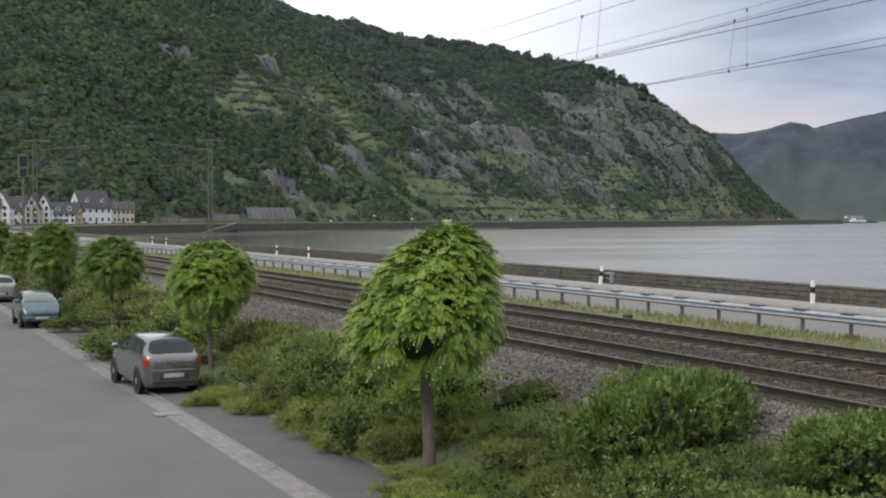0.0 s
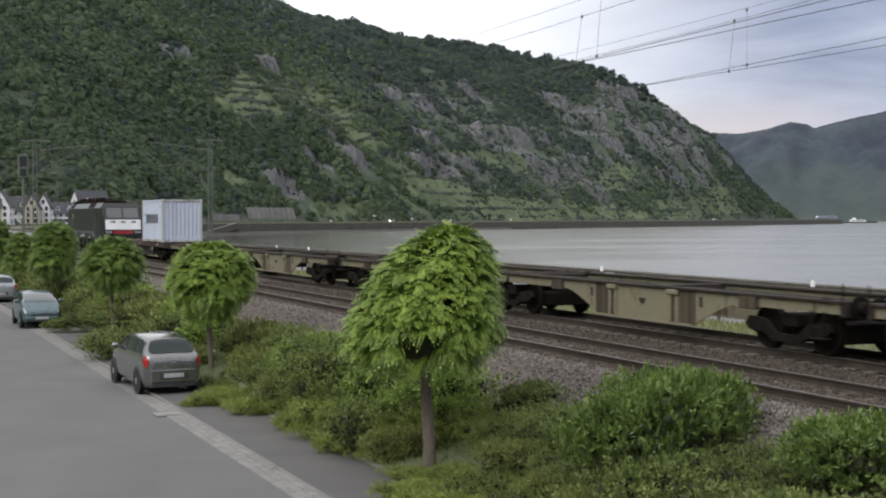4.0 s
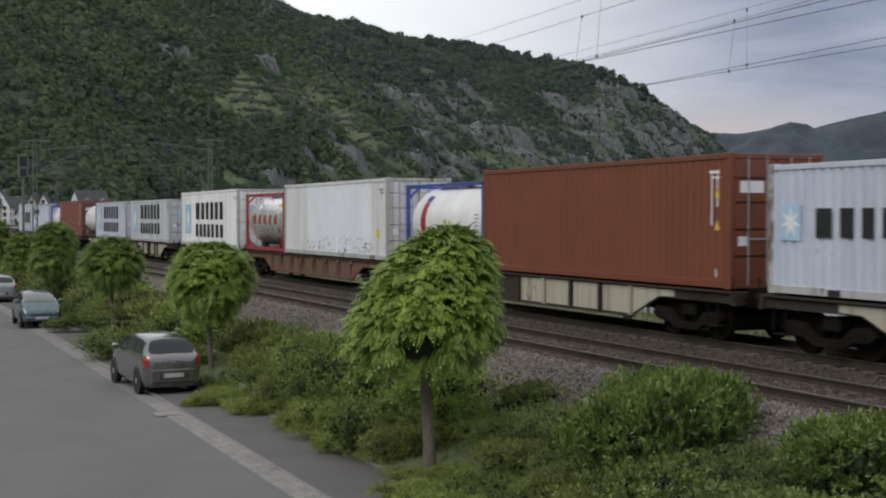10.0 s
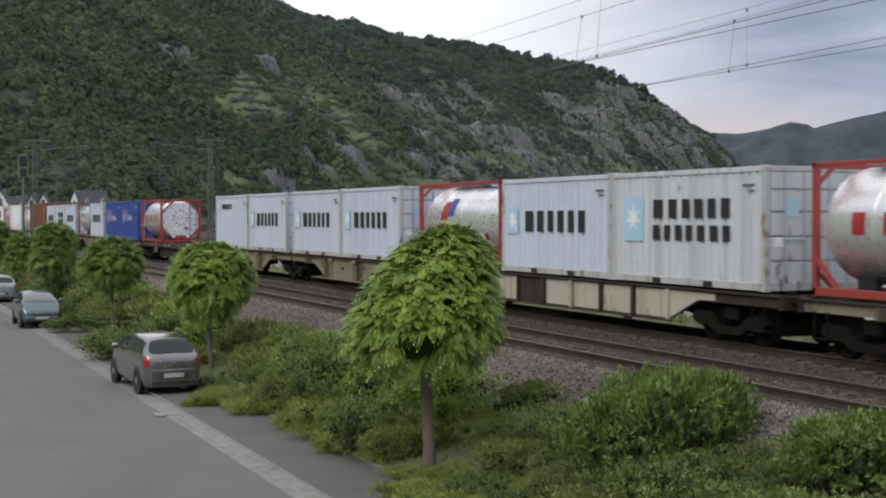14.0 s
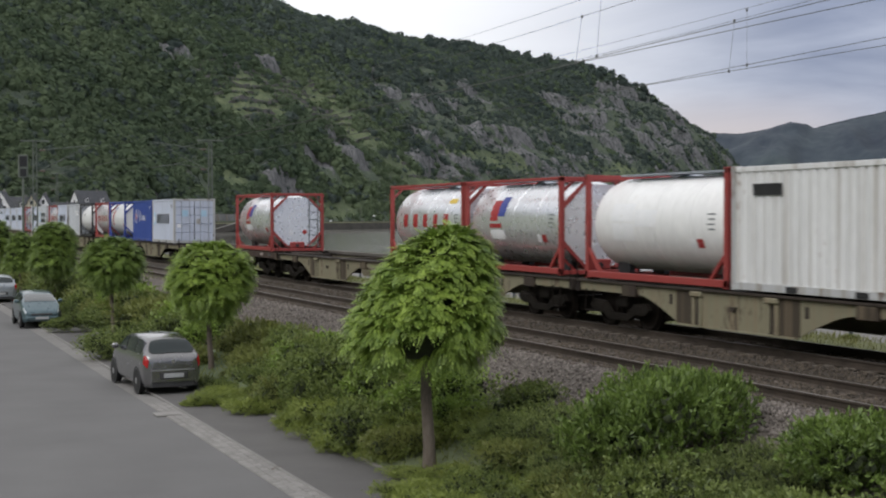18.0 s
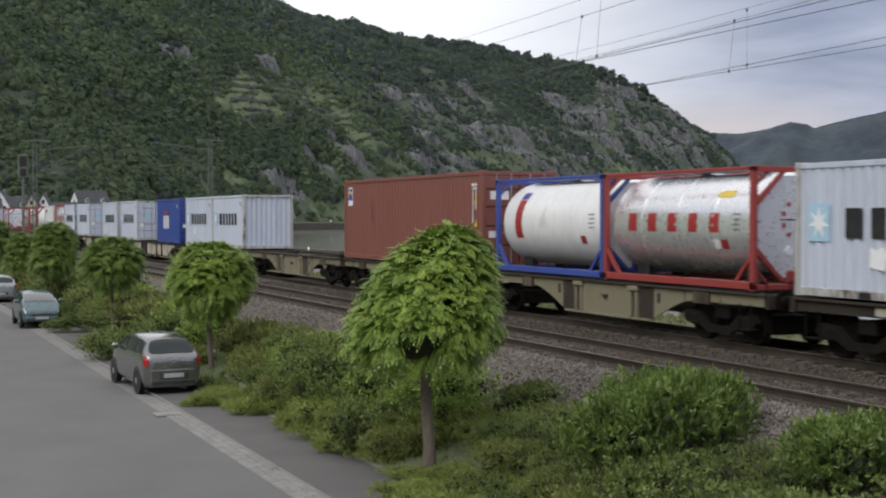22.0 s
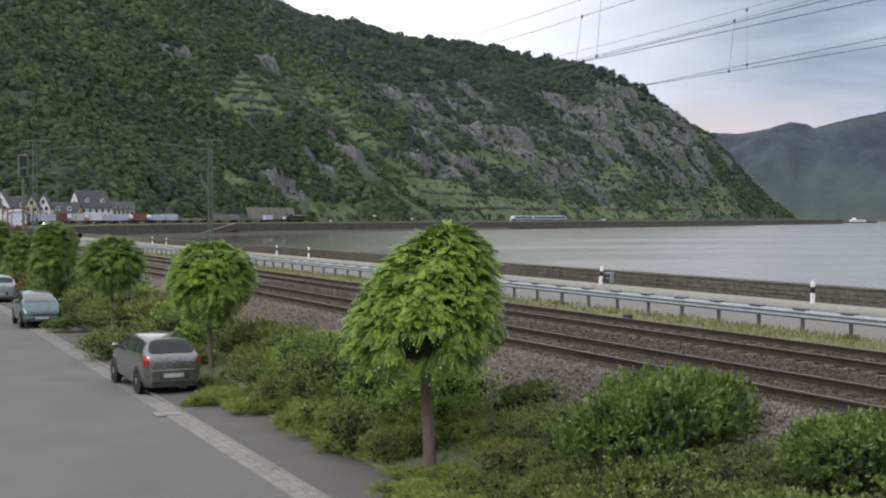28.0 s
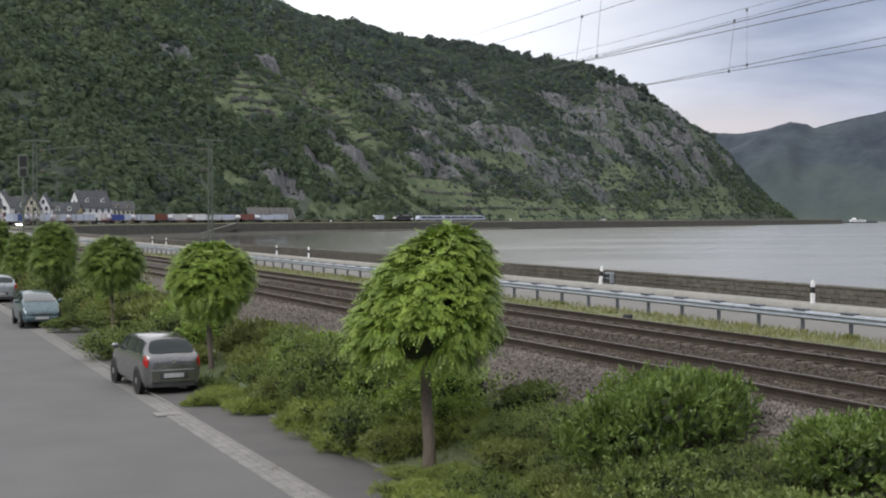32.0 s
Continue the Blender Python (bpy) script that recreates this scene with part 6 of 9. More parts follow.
articulated(571.6, 584.8)
panel_wagon(591.7, 611.3)
flat_wagon(611.6, 632.3)
flat_wagon(632.6, 653.6, True)

GREY, OLD = M["box_grey"], M["box_old_grey"]
HC, ST = 2.896, 2.591
KINDS = {
    "plain20": lambda: container("light grey steel container with pale blue emblem and dark lettering", 6.058, ST, GREY, "star"),
    "wall20": lambda: container("clean light grey container with plain end wall", 6.058, ST, GREY, "star", doors=False),
    "scuff20": lambda: container("light grey container with a worn white scribble", 6.058, ST, GREY, "star scuff", doors=False),
    "old20": lambda: container("dull grey container with two lines of dark lettering, rust spots", 6.058, ST, OLD, "star two tall"),
    "bare20": lambda: container("plain dull grey container without large lettering", 6.058, ST, OLD, "whitebars"),
    "small20": lambda: container("light grey container with small dark lettering up high", 6.058, ST, GREY, "star high"),
    "white20": lambda: container("off-white dented container with rust spots", 6.058, ST, M["box_cream"], "headbars"),
    "blue20": lambda: container("dark blue container with white script", 6.058, ST, M["box_blue"], "script"),
    "bluebar20": lambda: container("dark blue container with red bar and white lettering", 6.058, ST, M["box_blue"], "flag3"),
    "big40": lambda: container("tall light grey container with very large dark lettering", 12.192, HC, GREY, "star large"),
    "line40": lambda: container("long light grey container with small lettering up high", 12.192, ST, GREY, "star high"),
    "two40": lambda: container("long light grey container with two lines of dark lettering", 12.192, ST, GREY, "star two tall"),
    "two40old": lambda: container("long dull grey container with two lines of dark lettering", 12.192, ST, OLD, "star two tall"),
    "reefer40": lambda: container("bright white refrigerated container with two lines of lettering", 12.192, HC, M["box_white"], "star two tall"),
    "cream40": lambda: container("long off-white container with a newer paint patch and rust", 12.192, HC, M["box_cream"], "patch sticker"),
    "rust40": lambda: container("long rust-red container with white marks in a column", 12.192, HC, M["box_rust"], "column sticker tally"),
    "framed40": lambda: container("long rust-red container with a small framed sign up high", 12.192, HC, M["box_rust"], "framed tally"),
    "orange40": lambda: container("long brown-orange corrugated container", 12.192, HC, M["box_orange"], "tally"),
    "tank_red": lambda: tank("silver tank container in a red frame with red lettering", M["frame_red"], M["tank_steel"], "letters yellow"),
    "tank_flag": lambda: tank("silver tank container in a red frame with red and navy emblem", M["frame_red"], M["tank_steel"], "flag"),
    "tank_brown": lambda: tank("silver tank container in a brown frame with white notices", M["frame_brown"], M["tank_steel"], "sheets"),
    "tank_white": lambda: tank("white tank container in a red-brown frame with notices", M["frame_red"], M["tank_white"], "sheets", full_top=False),
    "tank_blue": lambda: tank("white tank container in a dark blue frame", M["frame_blue"], M["tank_white"], "redpanel"),
    "tank_black": lambda: tank("grimy white tank container in a black frame", M["frame_black"], M["tank_white"], "doc"),
    "tank_plain": lambda: tank("plain silver tank container in a brown frame", M["frame_brown"], M["tank_steel"], "doc"),
}
LOADS = (
    (24.45, "wall20"), (120.9, "big40"), (134.2, "line40"), (148.0, "tank_blue"), (154.2, "rust40"), (167.6, "tank_black"), (173.75, "two40"), (187.75, "two40old"),
    (203.1, "reefer40"), (216.85, "tank_red"), (223.05, "cream40"), (237.0, "tank_blue"), (243.05, "orange40"), (256.55, "plain20"), (262.7, "old20"), (268.85, "scuff20"),
    (276.4, "tank_plain"), (282.55, "plain20"), (289.7, "blue20"), (295.8, "blue20"), (303.1, "tank_red"), (322.65, "small20"), (328.85, "plain20"), (335.85, "plain20"), (342.0, "plain20"),
    (349.75, "tank_flag"), (355.9, "plain20"), (362.0, "old20"), (369.5, "tank_red"), (375.65, "plain20"), (382.75, "bare20"), (388.9, "tank_black"),
    (396.6, "tank_red"), (402.75, "tank_blue"), (411.9, "blue20"), (418.25, "plain20"), (438.2, "tank_flag"), (458.75, "tank_red"), (464.95, "tank_flag"), (472.3, "tank_white"), (478.5, "white20"),
    (485.7, "tank_red"), (491.75, "plain20"), (499.2, "plain20"), (511.5, "wall20"), (518.85, "plain20"), (531.3, "bluebar20"), (539.0, "scuff20"), (545.15, "wall20"),
    (565.6, "framed40"), (578.7, "tank_blue"), (584.8, "tank_red"), (592.2, "scuff20"), (598.4, "bare20"), (604.55, "tank_brown"),
)
made = {}
for u, kind in LOADS:
    if kind in made:
        load = copy_thing(made[kind], Matrix())
    else:
        load = made[kind] = KINDS[kind]()
    length = 12.192 if "40" in kind else 6.058
    MOVES.append((load, [(t, on_line(SPEED * t - u - length / 2, 0, RAIL_Z + FLOOR)) for t in TIMES]))


# ---- leaves, trees and shrubs ----
def leaf_quads(base, way, side, length, width):
    """Diamond leaves: arrays of base points, directions, side directions."""
    l, w = length[:, None], width[:, None]
    mid = base + way * l * 0.45
    v = np.stack([base, mid + side * w * 0.5, base + way * l, mid - side * w * 0.5], 1)
    return v.reshape(-1, 3)


def unit(a):
    return a / np.maximum(np.linalg.norm(a, axis=-1, keepdims=True), 1e-6)


def crown_outline(bottom, top, rx, lean=0.0):
    """Rows (height, sideways shift, half width) of a plain clipped crown."""
    return [(bottom + (top - bottom) * q, lean * q, rx * k) for q, k in ((0.04, 0.34), (0.12, 0.60), (0.24, 0.82), (0.42, 0.98), (0.62, 1.01), (0.80, 0.88), (0.92, 0.66), (1.0, 0.25))]


ASIDE = Vector((0.917, -0.398, 0))     # along the street's windows


def crown_skin(rows, h, turn, inset=0.0):
    """Points of the crown's skin at heights h and bearings turn."""
    zs = [q[0] for q in rows]
    off = np.interp(h, zs, [q[1] for q in rows])
    half = np.maximum(np.interp(h, zs, [q[2] for q in rows]) - inset, 0.02)
    return np.stack([ASIDE[0] * off + half * np.cos(turn), ASIDE[1] * off + half * np.sin(turn), h], -1)


def feather_crown(sprays, rows, seed, size=0.33, pairs=6, each=8, parted=None):
    """Sprays of drooping feathered leaves, lying over one another like shingles."""
    r = np.random.default_rng(seed)
    zs = [q[0] for q in rows]
    lo, hi = zs[0], zs[-1]
    h = lo + (hi - lo) * r.random(sprays * 3)
    girth = np.interp(h, zs, [q[2] for q in rows]) / max(q[2] for q in rows)
    h = h[r.random(len(h)) < np.clip(girth + 0.75 * smooth(0.72, 1.0, (h - lo) / (hi - lo)), 0, 1) * (0.60 + 0.40 * smooth(0.0, 0.32, (h - lo) / (hi - lo)))][:sprays]
    turn = r.uniform(0, math.tau, len(h))
    if parted is not None:
        # the skirt is parted there, so that the dark core shows
        open_here = (np.cos(turn - parted) > 0.93) & (h < lo + 0.27 * (hi - lo)) & (r.random(len(h)) < 0.85)
        h, turn = h[~open_here], turn[~open_here]
    bump = 0.16 * (fbm(np.cos(turn) * 2.2 + 9, np.sin(turn) * 2.2 + h * 2.4 + 5, 3, seed) - 0.5)
    deep = 0.62 * r.random(len(h)) ** 2.2
    at = crown_skin(rows, h, turn, size * 0.40)
    axis = crown_skin(rows, h, turn, 99)
    at = axis + (at - axis) * (1 - deep * 0.5 + bump)[:, None]
    # the skin's slope there: steep sides hang, the top reaches up and out
    up_here = (crown_skin(rows, h + 0.05, turn) - crown_skin(rows, h - 0.05, turn))
    out = unit(np.stack([np.cos(turn), np.sin(turn), np.zeros(len(h))], -1))
    face = unit(np.cross(np.cross(out, up_here), up_here) * -1)
    face = np.where((np.sum(face * out, -1) < 0)[:, None], -face, face)
    q_h = (h - lo) / (hi - lo)
    aim = unit(face + out * 0.5 + np.stack([0 * h, 0 * h, 0.15 - 0.70 * (1 - smooth(0.0, 0.40, q_h))], -1) + r.normal(size=(len(h), 3)) * 0.22)
    flank = unit(np.cross(aim, np.array([0, 0, 1.0])) + r.normal(size=(len(h), 3)) * 0.15)
    which = np.repeat(np.arange(len(h)), each)
    n = len(which)
    fan = np.tile(np.linspace(-1.05, 1.05, each), len(h)) + r.normal(size=n) * 0.16
    ways = unit(aim[which] * np.cos(fan)[:, None] + flank[which] * np.sin(fan)[:, None] + r.normal(size=(n, 3)) * 0.10)
    start = at[which] - aim[which] * (size * 0.35) + r.normal(size=(n, 3)) * 0.025
    length = size * r.uniform(0.75, 1.2, n)
    down = np.array([0, 0, 1.0])
    droop = r.uniform(0.30, 0.62, n)
    verts = []
    for k in range(pairs + 1):
        t = (k + 0.4) / (pairs + 0.4)
        spine = start + ways * (length * t)[:, None] - down * (length * droop * t * t)[:, None]
        along_way = unit(ways - down * (2 * droop * t)[:, None])
        side = unit(np.cross(along_way, down))
        leaf = length * (0.34 - 0.16 * abs(t - 0.45))
        if k == pairs:
            verts.append(leaf_quads(spine, along_way, side, leaf, leaf * 0.42))
            continue
        for sg in (-1, 1):
            way = unit(side * sg + along_way * 0.85 - down * 0.22)
            flat = unit(np.cross(way, np.cross(side * sg, along_way) + r.normal(size=(n, 3)) * 0.18))
            verts.append(leaf_quads(spine, way, flat, leaf, leaf * (0.12 + 1.3 / (pairs + 0.5))))
    v = np.concatenate(verts)
    return v, np.arange(len(v)).reshape(-1, 4)


def ico(level=1):
    bm = bmesh.new()
    bmesh.ops.create_icosphere(bm, subdivisions=level, radius=1)
    v = np.array([p.co[:] for p in bm.verts])
    f = np.array([[q.index for q in face.verts] for face in bm.faces])
    bm.free()
    return v, f


def ball_tree(label, clear, rows, seed, girth, sprays, size=0.33, pairs=6, x=0.0, y=0.0, ivy=False, parted=None, leaf="ball_leaf"):
    t = thing("ball_tree", label, "tree", "clipped trees along the street", m=pose(x, y, 0.03))
    bottom, top, rx = rows[0][0], rows[-1][0], max(q[2] for q in rows)
    trunk = Geo()
    pts = [(0.05, 0, -0.15), (0.05, 0.0, clear * 0.3), (0.0, 0.02, clear * 0.75), (-0.02, 0, clear + 0.5)]
    rad = [girth * 1.35, girth * 1.02, girth * 0.92, girth * 0.8]
    v = [(p[0] + q * math.cos(math.tau * i / 12), p[1] + q * math.sin(math.tau * i / 12), p[2]) for p, q in zip(pts, rad) for i in range(12)]
    trunk.add(v, [(j * 12 + i, j * 12 + (i + 1) % 12, (j + 1) * 12 + (i + 1) % 12, (j + 1) * 12 + i) for j in range(3) for i in range(12)])
    part("trunk", trunk, M["bark"], t, flat=False)
    r = random.Random(seed)
    for k in range(9):
        a = math.tau * k / 9 + r.uniform(-0.3, 0.3)
        p0 = Vector((0, 0, clear + 0.3 + 0.05 * k))
        p1 = p0 + Vector((math.cos(a) * rx * 0.35, math.sin(a) * rx * 0.35, r.uniform(0.15, 0.5)))
        p2 = p1 + Vector((math.cos(a) * rx * 0.35, math.sin(a) * rx * 0.35, r.uniform(0.0, 0.4)))
        part("limb", Geo().tube(p0, p1, girth * 0.45, girth * 0.28, n=6).tube(p1, p2, girth * 0.28, girth * 0.12, n=6), M["bark"], t)
    v, f = feather_crown(sprays, rows, seed, size, pairs, parted=parted)
    crown = part("crown", raw_mesh("crown", v, f, M[leaf]), None, t, "dense dome of feathered leaves")
    # a solid dark core: the shade inside the crown is put into its colour
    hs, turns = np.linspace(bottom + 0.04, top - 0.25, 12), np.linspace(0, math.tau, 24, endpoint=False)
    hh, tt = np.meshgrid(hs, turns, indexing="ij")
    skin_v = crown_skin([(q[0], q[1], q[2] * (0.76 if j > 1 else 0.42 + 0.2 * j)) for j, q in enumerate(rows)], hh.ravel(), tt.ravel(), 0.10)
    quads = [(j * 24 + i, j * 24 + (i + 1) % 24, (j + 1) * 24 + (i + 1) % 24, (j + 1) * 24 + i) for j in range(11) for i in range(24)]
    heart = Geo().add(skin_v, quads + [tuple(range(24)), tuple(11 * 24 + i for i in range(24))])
    part("crown_heart", heart, M["leaf_shade"], crown, "dark core, the crown's inside shade put into its colour", flat=False)
    if ivy:
        rg = np.random.default_rng(seed)
        k = 1500
        a, z = rg.uniform(0, math.tau, k), rg.uniform(0.05, clear + 0.3, k)
        o = np.stack([np.cos(a), np.sin(a), np.zeros(k)], -1)
        p = o * (girth + rg.uniform(0.0, 0.20, k))[:, None] + np.stack([0 * z, 0 * z, z], -1)
        w_ = unit(o * 0.5 + rg.normal(size=(k, 3)) * 0.5 - np.array([0, 0, 0.4]))
        ln = rg.uniform(0.08, 0.15, k)
        part("ivy", raw_mesh("ivy", leaf_quads(p, w_, unit(np.cross(w_, o)), ln, ln * 0.8), np.arange(4 * k).reshape(-1, 4), M["shrub_leaf"]), None, t, "dark ivy round the trunk")
    return t


ball_tree("clipped ball-headed tree with feathery bright green leaves", 1.85, [(2.08, -0.10, 0.84), (2.20, -0.09, 1.10), (2.44, -0.07, 1.34), (2.80, -0.05, 1.40), (3.2, 0.05, 1.26), (3.6, 0.15, 1.12), (3.9, 0.26, 0.97), (4.1, 0.35, 0.80), (4.28, 0.42, 0.52), (4.40, 0.46, 0.16)],
          11, 0.105, 960, 0.30, 9, 9.15, 21.8, parted=-1.97)
ball_tree("round clipped street tree with bright green leaves", 1.4, crown_outline(1.66, 3.84, 1.30, 0.06), 12, 0.085, 640, 0.29, 6, 9.32, 38.3)
ball_tree("low round clipped street tree with green leaves", 1.6, crown_outline(1.82, 3.80, 1.22, 0.04), 13, 0.075, 560, 0.29, 5, 8.85, 51.6, leaf="ball_leaf_dark")
ball_tree("tall clipped street tree with an ivy-grown trunk", 1.6, [(1.80, 0.0, 0.5), (2.0, -0.02, 0.86), (2.35, -0.03, 1.2), (2.65, 0.02, 1.18), (2.9, 0.10, 1.06), (3.3, 0.12, 1.10), (3.8, 0.10, 1.02), (4.1, 0.08, 0.82), (4.32, 0.06, 0.35)], 14, 0.15, 560, 0.30, 4, 8.65, 66.6, True, leaf="ball_leaf_dark")
ball_tree("smaller clipped street tree with two-tiered crown", 1.5, [(1.4, -0.1, 0.6), (1.8, -0.12, 0.92), (2.25, -0.1, 0.90), (2.5, 0.0, 0.78), (2.8, 0.1, 0.92), (3.2, 0.1, 0.84), (3.5, 0.06, 0.55), (3.66, 0.0, 0.15)], 15, 0.085, 380, 0.30, 3, 8.8, 82.0, leaf="ball_leaf_dark")
ball_tree("tall clipped street tree far down the street", 1.7, crown_outline(1.75, 4.32, 1.2), 16, 0.1, 260, 0.38, 3, 8.9, 97.0, leaf="ball_leaf_dark")
ball_tree("tall clipped street tree far down the street", 1.7, crown_outline(1.6, 4.3, 1.1), 17, 0.1, 220, 0.4, 3, 8.9, 112.0, leaf="ball_leaf_dark")


def bush_mesh(w, d, h, count, length, width, seed, up=0.4, lumps=13, each=1):
    """Leaves on several uneven lumps: a shrub seen from outside."""
    r = np.random.default_rng(seed)
    cs = np.stack([r.uniform(-0.33, 0.33, lumps) * w, r.uniform(-0.33, 0.33, lumps) * d, r.uniform(0.25, 0.62, lumps) * h], -1)
    rs = r.uniform(0.20, 0.35, lumps)
    twigs = count // each
    which = r.integers(0, lumps, twigs)
    dirs = unit(r.normal(size=(twigs, 3)) + np.array([0, 0, 0.35]))
    size = np.array([w, d, h * 0.95])
    p = cs[which] + dirs * rs[which][:, None] * size * (0.60 + 0.48 * r.random((twigs, 1)) ** 0.7)
    # the leaves of one shoot spring from close together
    p, dirs = np.repeat(p, each, 0), np.repeat(dirs, each, 0)
    count = len(p)
    if each > 1:
        shoot = unit(np.repeat(r.normal(size=(twigs, 3)) * 0.35, each, 0) + dirs + np.array([0, 0, up]))
        p = p + shoot * (r.random((count, 1)) - 0.6) * length * 1.6
        dirs = shoot
    p[:, 2] = np.maximum(p[:, 2], 0.02)
    way = unit(dirs + np.array([0, 0, up]) + r.normal(size=(count, 3)) * 0.75)
    side = unit(np.cross(way, r.normal(size=(count, 3))))
    ln = length * r.uniform(0.6, 1.3, count)
    v = leaf_quads(p, way, side, ln, ln * width)
    return v, np.arange(len(v)).reshape(-1, 4), cs, rs, size


def bush(name, label, w, d, h, count, length, width, mat, seed, up=0.4, group="shrubs of the planting bed", each=1):
    t = thing(name, label, "shrub", group)
    v, f, cs, rs, size = bush_mesh(w, d, h, count, length, width, seed, up, each=each)
    part("foliage", raw_mesh("foliage", v, f, M[mat]), None, t)
    # small cores and leaves coloured dark for the shade inside the shrub
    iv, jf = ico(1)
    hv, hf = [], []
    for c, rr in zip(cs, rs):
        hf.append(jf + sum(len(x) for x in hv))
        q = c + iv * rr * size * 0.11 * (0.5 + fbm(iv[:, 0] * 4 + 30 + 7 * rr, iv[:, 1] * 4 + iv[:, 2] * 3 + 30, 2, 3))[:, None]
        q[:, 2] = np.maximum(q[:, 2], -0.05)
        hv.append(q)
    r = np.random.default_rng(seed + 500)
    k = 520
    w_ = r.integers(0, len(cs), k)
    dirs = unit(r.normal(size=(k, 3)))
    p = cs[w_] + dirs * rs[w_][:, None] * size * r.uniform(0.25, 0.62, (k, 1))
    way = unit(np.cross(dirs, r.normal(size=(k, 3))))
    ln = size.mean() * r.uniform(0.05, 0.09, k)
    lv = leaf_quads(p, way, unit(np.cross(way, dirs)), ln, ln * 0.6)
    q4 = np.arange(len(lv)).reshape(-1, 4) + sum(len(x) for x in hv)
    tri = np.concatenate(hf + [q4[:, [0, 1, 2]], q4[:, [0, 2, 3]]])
    tagged(part("inner_leaves", raw_mesh("inner_leaves", np.concatenate(hv + [lv]), tri, M["leaf_shade"]), None, t, "dark inner leaves, coloured as the shade inside the shrub"), kind="stuff")
    return t


SHRUBS = {
    "creeper": lambda: bush("ground_cover_shrub", "low spreading feathery green ground cover", 2.2, 2.0, 0.62, 11000, 0.115, 0.15, "creeper_leaf", 51, -0.15, each=11),
    "heath": lambda: bush("heath_shrub", "grey-green mounded shrub with very fine leaves", 2.3, 2.0, 0.95, 14000, 0.052, 0.26, "heath_leaf", 52, 0.6, each=6),
    "laurel": lambda: bush("laurel_shrub", "glossy bright green laurel shrub in the bed", 2.7, 2.3, 1.55, 19000, 0.098, 0.34, "laurel_leaf", 31, 0.45, each=9),
    "low": lambda: bush("low_shrub", "low dense dark green shrub with small leaves", 1.9, 1.7, 1.0, 5600, 0.066, 0.38, "shrub_leaf", 32, 0.2, each=8),
    "mid": lambda: bush("leafy_shrub", "loose green leafy shrub on the bank", 1.8, 1.7, 1.35, 5600, 0.070, 0.42, "shrub_leaf", 33, 0.3, each=8),
    "lime": lambda: bush("sapling_shrub", "fresh light green sapling shrub", 1.5, 1.4, 1.3, 3000, 0.095, 0.40, "lime_leaf", 34, 0.1),
    "dry": lambda: bush("dry_shrub", "yellow-green straggling shrub and grass", 1.9, 1.7, 0.95, 4800, 0.11, 0.19, "dry_leaf", 35, 0.8),
}
for far_kind, far_args in (("low", ("low_shrub", "low dense green shrub down the street", 1.9, 1.7, 1.0, 2500, 0.092, 0.45, "shrub_leaf", 36, 0.2)), ("mid", ("leafy_shrub", "loose leafy shrub down the street", 1.8, 1.7, 1.35, 2600, 0.095, 0.45, "shrub_leaf", 37, 0.3)),
                           ("lime", ("sapling_shrub", "light green sapling shrub down the street", 1.5, 1.4, 1.3, 1300, 0.14, 0.42, "lime_leaf", 38, 0.1)), ("dry", ("dry_shrub", "yellow-green straggling shrub down the street", 1.9, 1.7, 0.95, 1500, 0.18, 0.22, "dry_leaf", 39, 0.8))):
    SHRUBS[far_kind + "_far"] = lambda a=far_args: bush(*a)
protos = {}


def plant(kind, x, y, z, turn, size=1.0):
    if kind not in protos:
        protos[kind] = SHRUBS[kind]()
        ob = protos[kind]
    else:
        ob = copy_thing(protos[kind], Matrix())
    ob.matrix_basis = pose(x, y, z, 0, 0, turn) @ Matrix.Diagonal((size, size, size, 1))
    return ob


def bank(x):
    return float(np.interp(x, (8.7, 11.8), (0.03, 0.98)))


plant("laurel", 11.05, 17.2, 0.74, 20, 1.0).matrix_basis @= Matrix.Diagonal((0.98, 0.98, 1.28, 1))
plant("laurel", 12.0, 13.3, 0.98, 130, 0.9)
for x, y, size, turn in ((10.75, 16.1, 0.85, 10), (11.45, 15.2, 0.85, 70), (10.2, 17.3, 0.8, 130), (10.9, 19.7, 0.95, 200), (10.6, 21.0, 0.8, 260), (11.9, 14.3, 0.7, 310), (10.4, 18.6, 0.75, 20), (10.15, 15.6, 0.75, 90), (10.7, 14.3, 0.7, 150)):
    plant("heath", x, y, bank(x) - 0.05, turn, size)
for x, y, kind, size in ((9.9, 25.6, "creeper", 1.1), (10.4, 26.9, "mid", 1.2), (9.6, 27.3, "creeper", 1.1), (10.0, 24.2, "creeper", 0.9), (9.5, 23.6, "creeper", 0.8), (10.6, 23.2, "creeper", 0.9), (10.2, 28.6, "mid", 1.3), (9.6, 29.4, "mid", 1.15), (10.4, 30.4, "mid", 1.2), (10.7, 24.4, "lime", 1.1), (10.1, 24.9, "lime", 0.9), (11.1, 25.7, "lime", 1.0), (10.4, 23.3, "lime", 0.75), (10.9, 20.6, "low", 0.9), (11.2, 22.2, "mid", 0.8)):
    plant(kind, x, y, bank(x) - 0.06, 50 * x + 31 * y, size)
def in_sight(x, y):
    """Plants stay low where they would hide a trunk from the street's houses."""
    for tx, ty in ((9.3, 38.3), (8.85, 51.6), (8.65, 66.6), (8.8, 82.0)):
        if ty - 7.0 < y < ty + 0.4 and abs(x - tx * y / ty) < 1.1:
            return 0.48
    return 1.0


